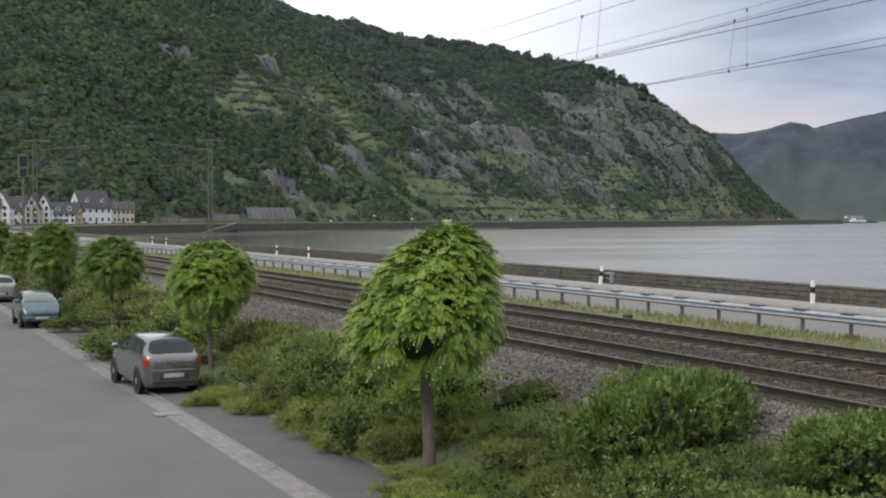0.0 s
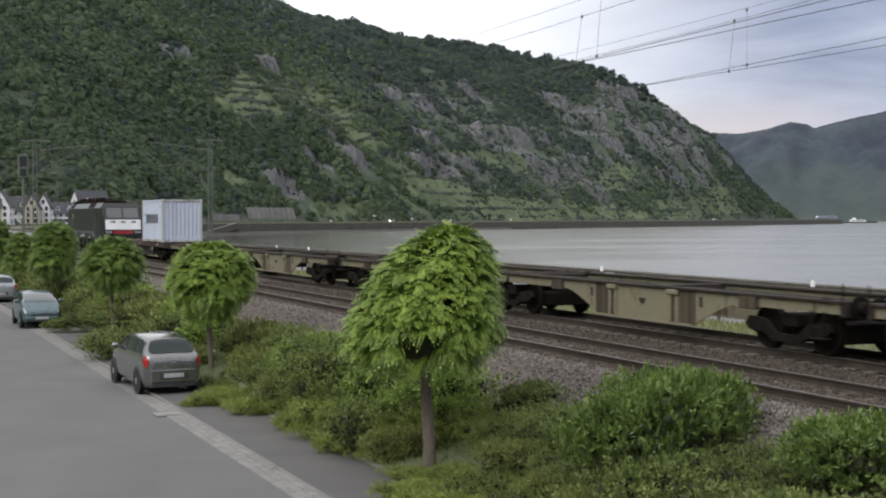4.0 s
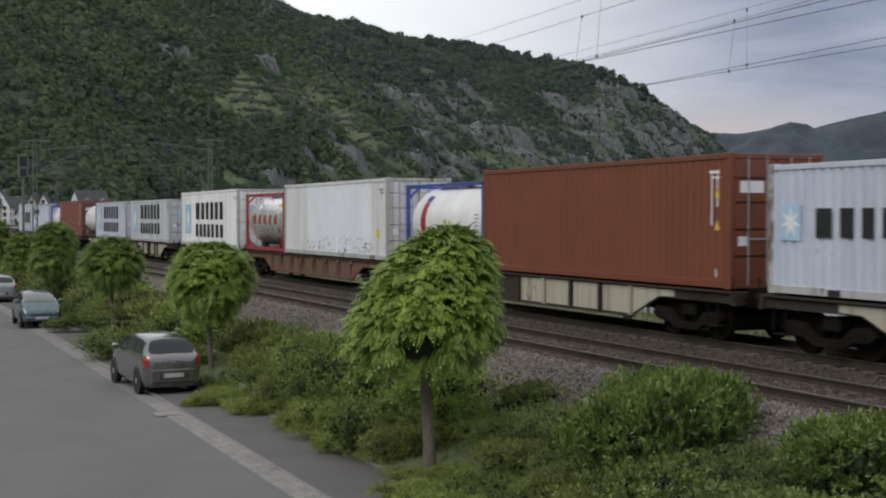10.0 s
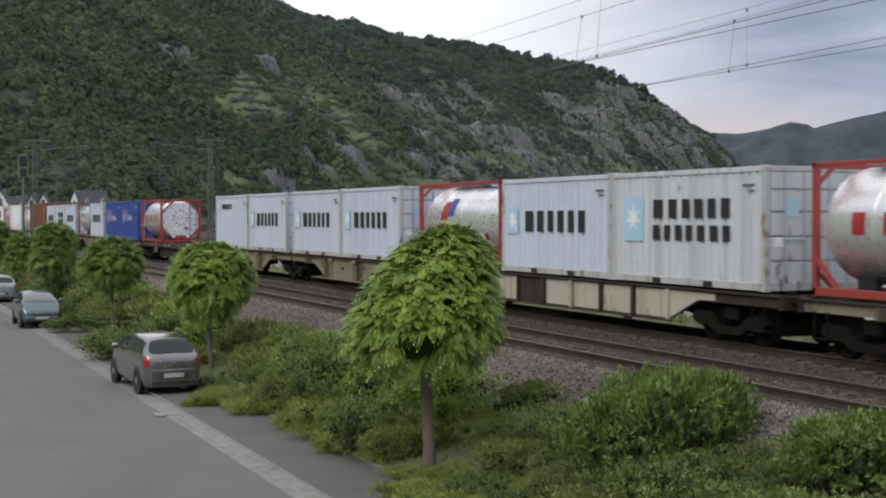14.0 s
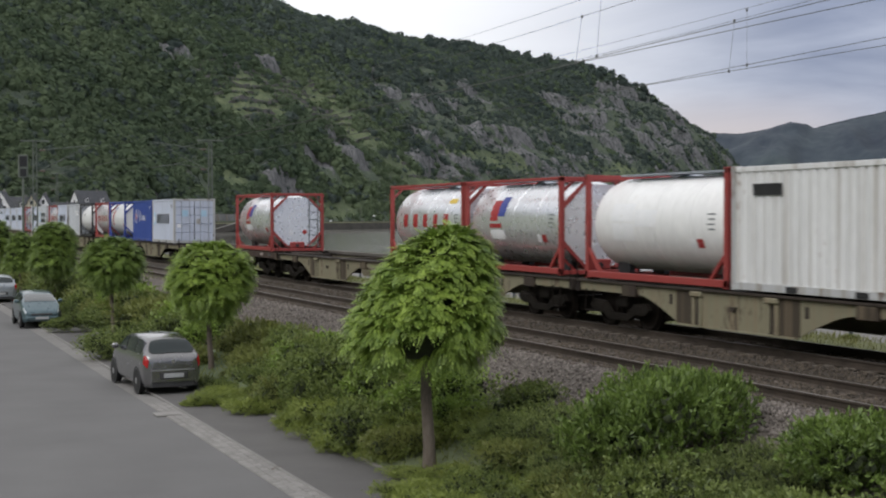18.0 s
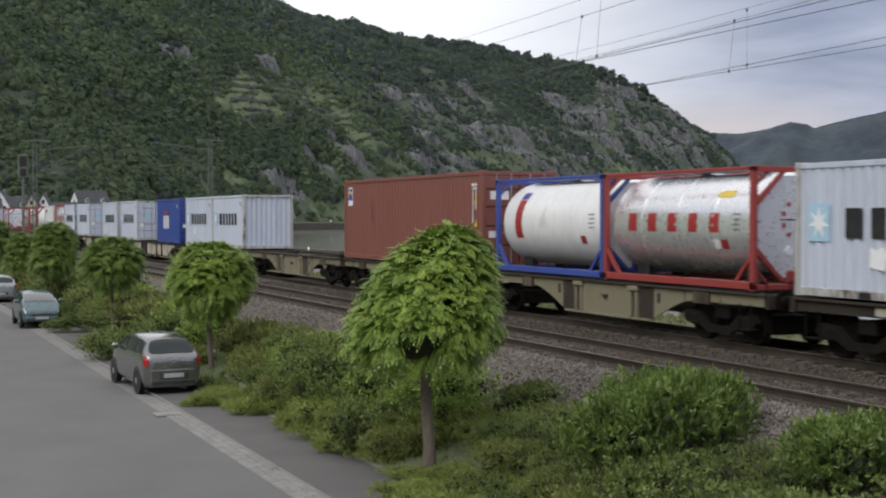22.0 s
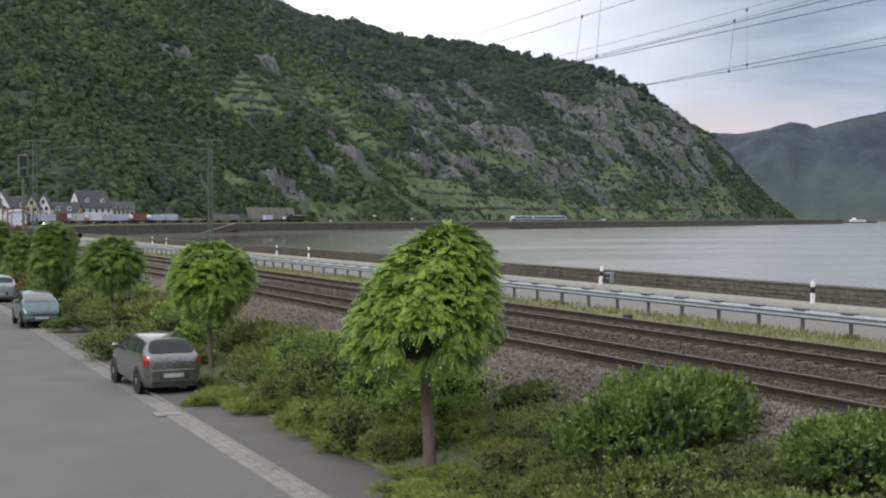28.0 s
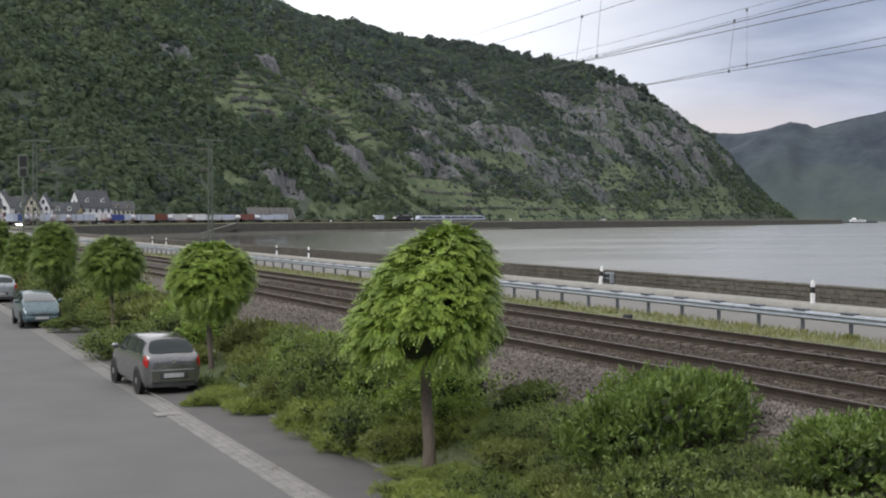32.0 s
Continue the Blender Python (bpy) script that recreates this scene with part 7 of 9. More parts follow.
pr = random.Random(8)
y = 10.5
while y < 112:
    gap = 1.15 if y < 42 else 1.9
    for x, kinds, lo, hi in ((9.25, ("low", "dry", "mid", "mid"), 0.7, 0.95), (10.05, ("mid", "lime", "mid", "dry", "low"), 0.9, 1.2), (10.95, ("mid", "dry", "lime", "dry"), 0.75, 1.1)):
        if pr.random() < 0.12:
            continue
        if x > 10.5 and (14.8 < y < 19 or y < 14.2 or 20.5 < y < 25.5):
            continue
        xx, yy = x + pr.uniform(-0.3, 0.3), y + pr.uniform(-0.4, 0.4)
        if math.hypot(xx - 9.3, yy - 22.2) < 0.6 or math.hypot(xx - 9.3, yy - 38.3) < 0.6:
            continue
        size = pr.uniform(lo, hi) * (1.0 if y < 45 else 1.3)
        near_tree = (16.5 < y < 22.5 and x < 10.5) or (32.5 < y < 40 and x < 10.5)
        kind = pr.choice(kinds)
        size *= in_sight(xx, yy)
        if near_tree:
            size *= 0.55 if x < 9.6 else 0.68
            if 18.5 < y < 22.2 and abs(xx - 9.32 * yy / 22.2) < 0.8:
                continue
            kind = pr.choice(("low", "dry"))
        if y < 22 and kind == "lime":
            kind = "heath"
        plant(kind + ("_far" if y > 33 else ""), xx, yy, bank(xx) - 0.06, pr.uniform(0, 360), size)
    y += gap
for k in range(10):
    plant("dry", pr.uniform(22.2, 23.8), 24 + 4.6 * k + pr.uniform(-1, 1), 1.38, pr.uniform(0, 360), pr.uniform(0.16, 0.28))
for k in range(16):
    x, y = 8.95 + 1.75 * (k % 4) / 3 + pr.uniform(-0.15, 0.15), 18.3 + 1.35 * (k // 4) + pr.uniform(-0.3, 0.3)
    if math.hypot(x - 9.32, y - 22.2) > 0.5 and not (y > 19.0 and abs(x - 9.32 * y / 22.2) < 0.75):
        plant(pr.choice(("creeper", "creeper", "low")), x, y, bank(x) - 0.08, pr.uniform(0, 360), pr.uniform(0.55, 0.7))
for x, y in ((9.1, 21.4), (9.0, 20.5), (9.5, 21.0), (8.95, 21.9), (9.3, 20.0)):
    plant("creeper", x, y, bank(x) - 0.03, 80 * x, 0.5).matrix_basis @= Matrix.Diagonal((1, 1, 0.45, 1))
# islands between the parking bays
for x, y, k, sz in ((8.3, 20.2, "creeper", 0.6), (8.3, 18.9, "creeper", 0.7), (8.6, 30.6, "creeper", 0.7), (8.4, 31.6, "creeper", 0.8), (8.0, 32.5, "creeper", 1.2), (7.45, 32.4, "creeper", 0.55), (8.45, 33.3, "creeper", 1.25), (7.3, 44.4, "mid", 0.9), (7.6, 43.8, "low", 0.8), (8.0, 45.6, "mid", 1.0), (8.9, 24.9, "creeper", 0.7), (9.1, 26.4, "creeper", 0.75), (9.0, 28.0, "creeper", 0.7), (9.3, 23.4, "creeper", 0.6), (8.7, 34.2, "mid", 0.7), (8.6, 35.6, "low", 0.8),
                     (8.3, 44.2, "mid", 0.8), (7.6, 45.0, "mid", 0.8), (8.3, 46.6, "mid", 0.9), (7.5, 47.2, "low", 0.9), (7.4, 55.2, "low", 0.7), (8.2, 55.0, "mid", 0.8), (8.4, 61.5, "mid", 1.0), (8.3, 64.0, "mid", 1.1), (7.6, 66.0, "mid", 0.9), (8.3, 76, "mid", 1.1), (7.6, 78, "low", 1.1)):
    plant(k + ("_far" if y > 36 else ""), x, y, 0.03, pr.uniform(0, 360), sz * in_sight(x, y))
# leaf litter and soil of the bed
soil = [(8.76, 0.0), (9.4, 0.04), (10.2, 0.52), (11.0, 0.78), (11.75, 1.0)]
structure("planting_bed", raw_mesh("planting_bed", [(x, yy, z) for yy in range(-20, 231, 5) for x, z in soil], grid_faces(51, 5)[:, ::-1], M["soil"]), M["soil"], "earth bank of the planting bed below the track", "bed")


def tufts(count, place, height, seed, spread=0.35):
    """Grass blades: slim upright quads."""
    r = np.random.default_rng(seed)
    p = place(r, count)
    way = unit(np.stack([r.normal(size=count) * spread, r.normal(size=count) * spread, np.ones(count)], -1))
    side = unit(np.cross(way, r.normal(size=(count, 3))))
    ln = height * r.uniform(0.4, 1.3, count)
    v = leaf_quads(p, way, side, ln, ln * 0.10 + 0.006)
    return v, np.arange(len(v)).reshape(-1, 4)


def verge_place(r, n):
    y = 14 + 100 * r.random(n) ** 1.5
    x = np.where(r.random(n) < 0.8, r.uniform(21.3, 24.4, n), r.uniform(20.6, 21.4, n))
    keep = value_noise(x * 0.9, y * 0.5, 4) + 0.5 * value_noise(x * 3, y * 2, 6)
    return np.stack([x, y, np.interp(x, (21.1, 21.8, 23.3, 24.0), (1.48, 1.52, 1.46, 1.38)) - np.where(keep > 0.55, 0.03, 0.2)], -1)


def bed_place(r, n):
    y = 11 + 60 * r.random(n) ** 1.4
    x = r.uniform(8.8, 12.2, n)
    return np.stack([x, y, np.interp(x, (8.7, 11.8, 12.6), (0.0, 0.95, 1.45))], -1)


v, f = tufts(20000, verge_place, 0.21, 41, 0.6)
tagged(new("verge_grass", raw_mesh("verge_grass", v, f, M["verge_leaf"])), "yellow-green wild grass and weeds beside the track", "grass", kind="stuff")
v, f = tufts(14000, bed_place, 0.20, 42, 0.6)
tagged(new("bank_grass", raw_mesh("bank_grass", v, f, M["dry_leaf"])), "rough green grass on the railway bank", "grass", kind="stuff")


# ---- woods on the hillside ----
def crown_template(seed, clumps=40):
    """A lumpy dome: a closed heart and leaf clumps that stand out of it."""
    r = np.random.default_rng(seed)
    iv, jf = ico(1)
    jf = jf[(iv[jf][:, :, 2].mean(1) > -0.55)]
    lobes = unit(r.normal(size=(6, 3)) + np.array([0, 0, 0.6]))

    def reach_of(d):
        near = np.max(np.clip(d @ lobes.T, 0, 1) ** 6, axis=1)
        return 0.70 + 0.36 * near

    core = iv * (0.86 * reach_of(iv))[:, None]
    d = unit(r.normal(size=(clumps, 3)) + np.array([0, 0, 0.45]))
    p = d * (reach_of(d) * r.uniform(0.84, 1.02, clumps))[:, None]
    way = unit(np.cross(d, r.normal(size=(clumps, 3))) + d * 0.35)
    side = unit(np.cross(way, d + r.normal(size=(clumps, 3)) * 0.3))
    ln = r.uniform(0.26, 0.62, clumps)
    q = leaf_quads(p - way * ln[:, None] * 0.5, way, side, ln, ln * 0.8)
    k = np.arange(clumps)[:, None] * 4 + len(core)
    return np.concatenate([core, q]), np.concatenate([jf, k + np.array([[0, 1, 2]]), k + np.array([[0, 2, 3]])])


def scatter(templates, pts, radii, tall, seed):
    r = np.random.default_rng(seed)
    vs, fs, base_i = [], [], 0
    pick = r.integers(0, len(templates), len(pts))
    for k, (tv, tf) in enumerate(templates):
        idx = np.where(pick == k)[0]
        a = r.uniform(0, math.tau, len(idx))
        ca, sa = np.cos(a)[:, None], np.sin(a)[:, None]
        x = tv[None, :, 0] * ca - tv[None, :, 1] * sa
        y = tv[None, :, 0] * sa + tv[None, :, 1] * ca
        z = np.repeat(tv[None, :, 2], len(idx), 0)
        rr = radii[idx][:, None]
        v = np.stack([x * rr, y * rr, z * rr * tall[idx][:, None]], -1) + pts[idx][:, None]
        fs.append((tf[None] + (np.arange(len(idx)) * len(tv))[:, None, None] + base_i).reshape(-1, 3))
        vs.append(v.reshape(-1, 3))
        base_i += v.shape[0] * v.shape[1]
    return np.concatenate(vs), np.concatenate(fs)


def on_land(s, d):
    x = np.empty_like(s)
    y = np.empty_like(s)
    for i in range(len(s)):
        bx, by, a = along(s[i])
        x[i], y[i] = bx - d[i] * math.cos(a), by + d[i] * math.sin(a)
    return x, y, land(s, d)


hr = np.random.default_rng(77)
N = 120000
s_try, d_try = hr.uniform(420, 1775, N), hr.uniform(15, 300, N)
rock, vines = hill_masks(s_try, d_try)
reach = 240 - 180 * smooth(1300, 1750, s_try)
clump = fbm(s_try / 26, d_try / 26, 3, 31)
crag = smooth(970, 1080, s_try) * (1 - smooth(118, 160, d_try)) * (1 - smooth(1640, 1720, s_try))
bare = np.maximum(rock, np.maximum(hill_masks(s_try, d_try + 5)[0], hill_masks(s_try, d_try + 9)[0]))
wood = (1 - np.clip(bare * 1.25, 0, 0.96)) * (1 - 0.94 * np.clip(vines, 0, 1)) * (1 - 0.35 * crag) * smooth(0.16, 0.32, clump + 0.30 * (1 - smooth(950, 1050, s_try)) + 0.2 * smooth(150, 190, d_try))
wood *= (d_try < reach + 35) * smooth(15, 19, d_try) * np.where((s_try < 640) & (d_try < 62), 0.7, 1.0)
wood *= np.where(((s_try > 722) & (s_try < 815) & (d_try < 20.5)) | ((s_try > 640) & (s_try < 723) & (d_try < 16.8)), 0.0, 1.0)
take = hr.random(N) < wood * 0.50
s_t, d_t = s_try[take], d_try[take]
tx, ty, tz = on_land(s_t, d_t)
rad = (2.3 + 4.4 * hr.random(len(s_t)) ** 1.4) * (0.8 + 0.4 * smooth(0.4, 0.7, clump[take])) * np.where(d_t < 22, 0.55, 1.0) * (1 - 0.3 * crag[take])
at_top = smooth(-45, -15, d_t - reach[take])
pts = np.stack([tx, ty, tz + rad * (0.30 * at_top - 0.18)], -1)
tall = hr.uniform(0.72, 1.1, len(rad))
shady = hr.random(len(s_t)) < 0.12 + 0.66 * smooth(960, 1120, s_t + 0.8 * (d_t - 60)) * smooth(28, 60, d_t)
domes = [crown_template(k) for k in range(7)]
for pick_, mat_, lab_ in ((~shady, "wood_leaf", "dense green deciduous woods on the steep slope"), (shady, "wood_dark", "dark blue-green oak woods among the crags, some haze in their colour")):
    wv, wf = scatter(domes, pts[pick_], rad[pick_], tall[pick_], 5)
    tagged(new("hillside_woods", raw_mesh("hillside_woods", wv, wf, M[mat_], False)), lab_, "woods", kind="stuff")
# single broad trees that stand up along the crest, in groups with gaps between them
s_t = np.concatenate([hr.normal(c, 13, k) for c, k in ((1235, 4), (1285, 8), (1318, 8), (1348, 6), (1392, 8), (1424, 7), (1462, 8), (1496, 7), (1528, 6), (1556, 4))])
d_t = (240 - 180 * smooth(1300, 1750, s_t)) - hr.uniform(-2, 22, len(s_t))
tx, ty, tz = on_land(s_t, d_t)
rad = hr.uniform(3.4, 6.2, len(s_t))
wv, wf = scatter([crown_template(k + 40, 90) for k in range(5)], np.stack([tx, ty, tz + rad * 0.75], -1), rad, hr.uniform(0.8, 1.1, len(rad)), 15)
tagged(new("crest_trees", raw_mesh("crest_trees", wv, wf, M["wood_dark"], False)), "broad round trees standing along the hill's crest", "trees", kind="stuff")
# low scrub among rocks and old terraces
take = (hr.random(N) < 0.34 * np.clip(rock * 0.5 + vines * 0.32 + 1.0 * crag, 0, 1) * smooth(0.36, 0.52, fbm(s_try / 12, d_try / 12, 2, 33))) & (d_try < reach)
s_t, d_t = s_try[take], d_try[take]
tx, ty, tz = on_land(s_t, d_t)
rad = hr.uniform(0.7, 1.9, len(s_t))
wv, wf = scatter([crown_template(k + 10, 14) for k in range(3)], np.stack([tx, ty, tz + rad * 0.2], -1), rad, hr.uniform(0.7, 1.1, len(rad)), 6)
tagged(new("hillside_scrub", raw_mesh("hillside_scrub", wv, wf, M["wood_dark"], False)), "low green scrub between rocks and vineyard terraces", "scrub", kind="stuff")

# ---- dry-stone walls of the old vineyard terraces ----
M["dry_stone"] = surface("dry_stone", (0.06, 0.058, 0.055), (0.17, 0.165, 0.155), scale=0.4, fine=6, rough=0.95, bump=0.4, spread=0.5)
hedge_s, hedge_d = [], []
terraces = thing("terrace_walls", "grey dry-stone walls of old vineyard terraces", "terrace wall", kind="structure")
tr = random.Random(21)
fields = [(d0, 816 + 0.4 * abs(92 - d0), 985) for d0 in range(66, 118, 4)] + [(d0, 960, 1440) for d0 in range(25, 56, 9)]
for d0, s_from, s_to in fields:
    s0 = s_from + tr.uniform(0, 15)
    while s0 < s_to:
        s1 = min(s0 + tr.uniform(25, 70), s_to + 5)
        ss_ = np.arange(s0, s1, 3.0)
        if len(ss_) > 3:
            dd_ = d0 + 5 * (fbm(ss_ / 40, ss_ * 0 + d0 / 9.0, 2, 61) - 0.5) + tr.uniform(-1, 1)
            for sv, dv in zip(ss_, dd_):
                for q_ in range(2):
                    if tr.random() < (0.72 if d0 > 60 else 0.35):
                        hedge_s.append(sv + tr.uniform(-1, 1))
                        hedge_d.append(dv + tr.uniform(-0.8, 0.3))
            v_ = []
            for sv, dv, zv in zip(ss_, dd_, land(ss_, dd_)):
                for off, up_ in ((0.0, -1.0), (0.25, 1.7), (1.0, 1.75), (1.1, -1.0)):
                    v_.append(at_line(sv, -dv - off, zv + up_ + 0.3 * math.sin(sv * 1.7)))
            f_ = [(j * 4 + i, (j + 1) * 4 + i, (j + 1) * 4 + (i + 1) % 4, j * 4 + (i + 1) % 4) for j in range(len(ss_) - 1) for i in range(4)]
            part("terrace_wall", Geo().add(v_, f_ + [(0, 1, 2, 3), tuple(len(v_) - 4 + i for i in range(4))]), M["dry_stone"], terraces)
        s0 = s1 + tr.uniform(3, 22)

hx, hy, hz = on_land(np.array(hedge_s), np.array(hedge_d))
rad = hr.uniform(0.6, 1.5, len(hx))
wv, wf = scatter([crown_template(k + 20, 14) for k in range(3)], np.stack([hx, hy, hz + 0.5], -1), rad, hr.uniform(0.8, 1.2, len(rad)), 8)
tagged(new("terrace_scrub", raw_mesh("terrace_scrub", wv, wf, M["wood_leaf"])), "dark scrub growing along the terrace walls", "scrub", kind="stuff")

# ---- the hills beyond the river's bend ----
FAR_A = (-12, 10.9, 12.3, 13.2, 14.4, 15.0, 15.25, 16.9, 18.5, 24, 34, 50, 70)
FAR_Z = (60, 207, 208, 217, 235, 230, 221, 241, 258, 292, 276, 254, 212)
fa, fq = np.meshgrid(np.arange(4.0, 70, 0.22), np.linspace(0, 1.5, 46), indexing="ij")
ridge = np.interp(fa, FAR_A, FAR_Z)
dist = 2750 + 650 * fq + 160 * (fbm(fa / 2.2, fq * 3, 3, 51) - 0.5)
fz = WATER_Z + ridge * np.where(fq < 1, np.sin(np.clip(fq, 0, 1) * math.pi / 2) ** 0.85, 1 - 0.3 * (fq - 1)) * (1 + 0.40 * (fbm(fa / 1.1 + fq * 1.6, fq * 3, 5, 52) - 0.5) * (1 - smooth(0.55, 0.95, fq)))
ang = np.radians(fa + 23.463)
fx, fy = dist * np.sin(ang), dist * np.cos(ang)
structure("far_hills", raw_mesh("far_hills", np.stack([fx, fy, fz], -1).reshape(-1, 3), grid_faces(*fa.shape), M["wood_far_haze"], False), M["wood_far_haze"], "blue-green wooded hills beyond the river bend, haze put into their colour", "hills")
N = 2600
a_t, q_t = hr.uniform(8, 22, N), hr.uniform(0.93, 1.03, N)
R = np.interp(a_t, FAR_A, FAR_Z)
dd = 2750 + 650 * q_t + 160 * (fbm(a_t / 2.2, q_t * 3, 3, 51) - 0.5)
zz = WATER_Z + R * np.where(q_t < 1, np.sin(np.clip(q_t, 0, 1) * math.pi / 2) ** 0.85, 1 - 0.3 * (q_t - 1)) * (1 + 0.40 * (fbm(a_t / 1.1 + q_t * 1.6, q_t * 3, 5, 52) - 0.5) * (1 - smooth(0.55, 0.95, q_t)))
aa = np.radians(a_t + 23.463)
iv, jf = ico(1)
wv, wf = scatter([(iv, jf)], np.stack([dd * np.sin(aa), dd * np.cos(aa), zz], -1), hr.uniform(2.5, 5, N), hr.uniform(0.5, 0.8, N), 7)
tagged(new("far_woods", raw_mesh("far_woods", wv, wf, M["wood_far_haze"], False)), "distant woods on the far hills, haze put into their colour", "woods", kind="stuff")


# ---- parked cars ----
M["car_grey"] = surface("car_grey", (0.22, 0.217, 0.22), (0.27, 0.267, 0.27), scale=1, rough=0.24, metal=0.8, bump=0)
M["car_teal"] = surface("car_teal", (0.07, 0.115, 0.135), (0.10, 0.15, 0.17), scale=1, rough=0.3, metal=0.4, bump=0)
M["car_silver"] = surface("car_silver", (0.30, 0.33, 0.36), (0.38, 0.41, 0.44), scale=1, rough=0.3, metal=0.5, bump=0)
for k in ("car_grey", "car_teal", "car_silver"):
    M[k].node_tree.nodes["Principled BSDF"].inputs["Coat Weight"].default_value = 0.7
    M[k].node_tree.nodes["Principled BSDF"].inputs["Coat Roughness"].default_value = 0.06
M["tyre"] = surface("tyre", (0.015, 0.015, 0.015), (0.03, 0.03, 0.03), scale=5, rough=0.9, bump=0.1)
M["alloy"] = surface("alloy", (0.45, 0.45, 0.46), (0.58, 0.58, 0.6), scale=4, rough=0.35, metal=0.8, bump=0)
M["tail_lamp"] = pane_material("tail_lamp", (0.36, 0.02, 0.022), 0.2)
M["head_lamp"] = pane_material("head_lamp", (0.62, 0.66, 0.70), 0.1)
M["plate"] = surface("plate", (0.36, 0.37, 0.38), (0.45, 0.46, 0.47), scale=3, rough=0.5, bump=0)


def car(label, paint_mat, L=4.28, W=1.77, H=1.56):
    """A rounded hatchback; +y is its front."""
    c = thing("parked_car", label, "car", "cars parked along the street")
    l2, w2 = L / 2, W / 2
    # stations along y: (y, half width low, half width at belt, belt height, roof half width, roof height, underside)
    st = [(-l2, 0.70, 0.74, 0.74, 0.62, 0.84, 0.34), (-l2 + 0.05, 0.88, 0.90, 0.86, 0.70, 0.99, 0.26), (-l2 + 0.17, 0.96, 0.97, 0.95, 0.68, 1.10, 0.22), (-l2 + 0.46, 0.99, 0.99, 0.98, 0.64, H - 0.10, 0.20), (-l2 + 0.9, 1.0, 1.0, 0.98, 0.66, H - 0.01, 0.20),
          (-0.4, 1.0, 1.0, 0.98, 0.71, H + 0.015, 0.20), (0.45, 1.0, 1.0, 0.96, 0.69, H - 0.06, 0.20), (1.05, 1.0, 0.985, 0.95, 0.72, 1.17, 0.20), (1.42, 0.99, 0.96, 0.92, 0.80, 0.98, 0.20), (l2 - 0.28, 0.95, 0.90, 0.80, 0.74, 0.84, 0.22), (l2 - 0.06, 0.86, 0.82, 0.66, 0.66, 0.70, 0.26), (l2, 0.72, 0.72, 0.55, 0.58, 0.58, 0.32)]
    ring = []
    for y, a, b, zb, r, zr, lo in st:
        a, b, r = a * w2, b * w2, r * w2
        half = [(a * 0.90, lo), (a * 0.98, lo + 0.14), (b, zb * 0.66), (b * 0.955, zb), (r + (b - r) * 0.18, zb + (zr - zb) * 0.84), (r * 0.72, zr - 0.004)]
        ring.append([(-x, y, z) for x, z in half] + [(0.0, y, zr + 0.012)] + [(x, y, z) for x, z in reversed(half)])
    R = np.array(ring)

    def spline(A, t):
        k = int(min(max(math.floor(t), 0), len(A) - 2))
        f = t - k
        p0, p1, p2, p3 = A[max(k - 1, 0)], A[k], A[k + 1], A[min(k + 2, len(A) - 1)]
        return 0.5 * (2 * p1 + (p2 - p0) * f + (2 * p0 - 5 * p1 + 4 * p2 - p3) * f * f + (3 * p1 - p0 - 3 * p2 + p3) * f ** 3)

    def skin(u, v):
        return spline(spline(R, u), v)

    def patch(u0, u1, v0, v1, nu, nv, out=0.0):
        us, vs = np.linspace(u0, u1, nu), np.linspace(v0, v1, nv)
        P = np.array([[skin(u, v) for v in vs] for u in us])
        if out:
            du, dv = np.gradient(P, axis=0), np.gradient(P, axis=1)
            P = P + unit(np.cross(dv, du)) * out
        return P

    def rounded_patch(u0, u1, v0, v1, nu, nv, out, k=0.36):
        """A pane with drawn-in corners."""
        P = np.zeros((nu, nv, 3))
        for i, a in enumerate(np.linspace(-1, 1, nu)):
            for j, b in enumerate(np.linspace(-1, 1, nv)):
                P[i, j] = skin((u0 + u1) / 2 + (u1 - u0) / 2 * a * math.sqrt(1 - k * b * b), (v0 + v1) / 2 + (v1 - v0) / 2 * b * math.sqrt(1 - k * a * a))
        du, dv = np.gradient(P, axis=0), np.gradient(P, axis=1)
        return P + unit(np.cross(dv, du)) * out

    def sheet(name, P, mat, lab, flip=False):
        nu, nv = P.shape[:2]
        f = grid_faces(nu, nv)
        return part(name, raw_mesh(name, P.reshape(-1, 3), f[:, ::-1] if flip else f, mat, False), None, c, lab)

    P = patch(0, len(st) - 1, 0, 12, 56, 49)
    nu, nv = P.shape[:2]
    shell = Geo().add(P.reshape(-1, 3), [tuple(q) for q in grid_faces(nu, nv)] + [tuple(i * nv for i in range(nu)) + tuple(i * nv + nv - 1 for i in reversed(range(nu))), tuple(range(nv)), tuple((nu - 1) * nv + i for i in range(nv))])
    part("body", shell, paint_mat, c, flat=False)
    sheet("rear_window", rounded_patch(1.62, 3.05, 3.95, 8.05, 13, 25, 0.014), M["rear_pane"], "dark rounded rear window")
    sheet("windscreen", patch(6.25, 7.6, 4.15, 7.85, 9, 15, 0.012), M["sloped_pane"], "sloping windscreen")
    for v0, v1 in ((3.12, 3.92), (8.88, 8.08)):
        for u0, u1 in ((3.2, 4.25), (4.38, 5.42), (5.52, 6.55)):
            sheet("side_window", patch(u0, u1, v0, v1, 8, 6, 0.010 if v0 < v1 else -0.010), M["window_pane"], "dark side window", v0 > v1)
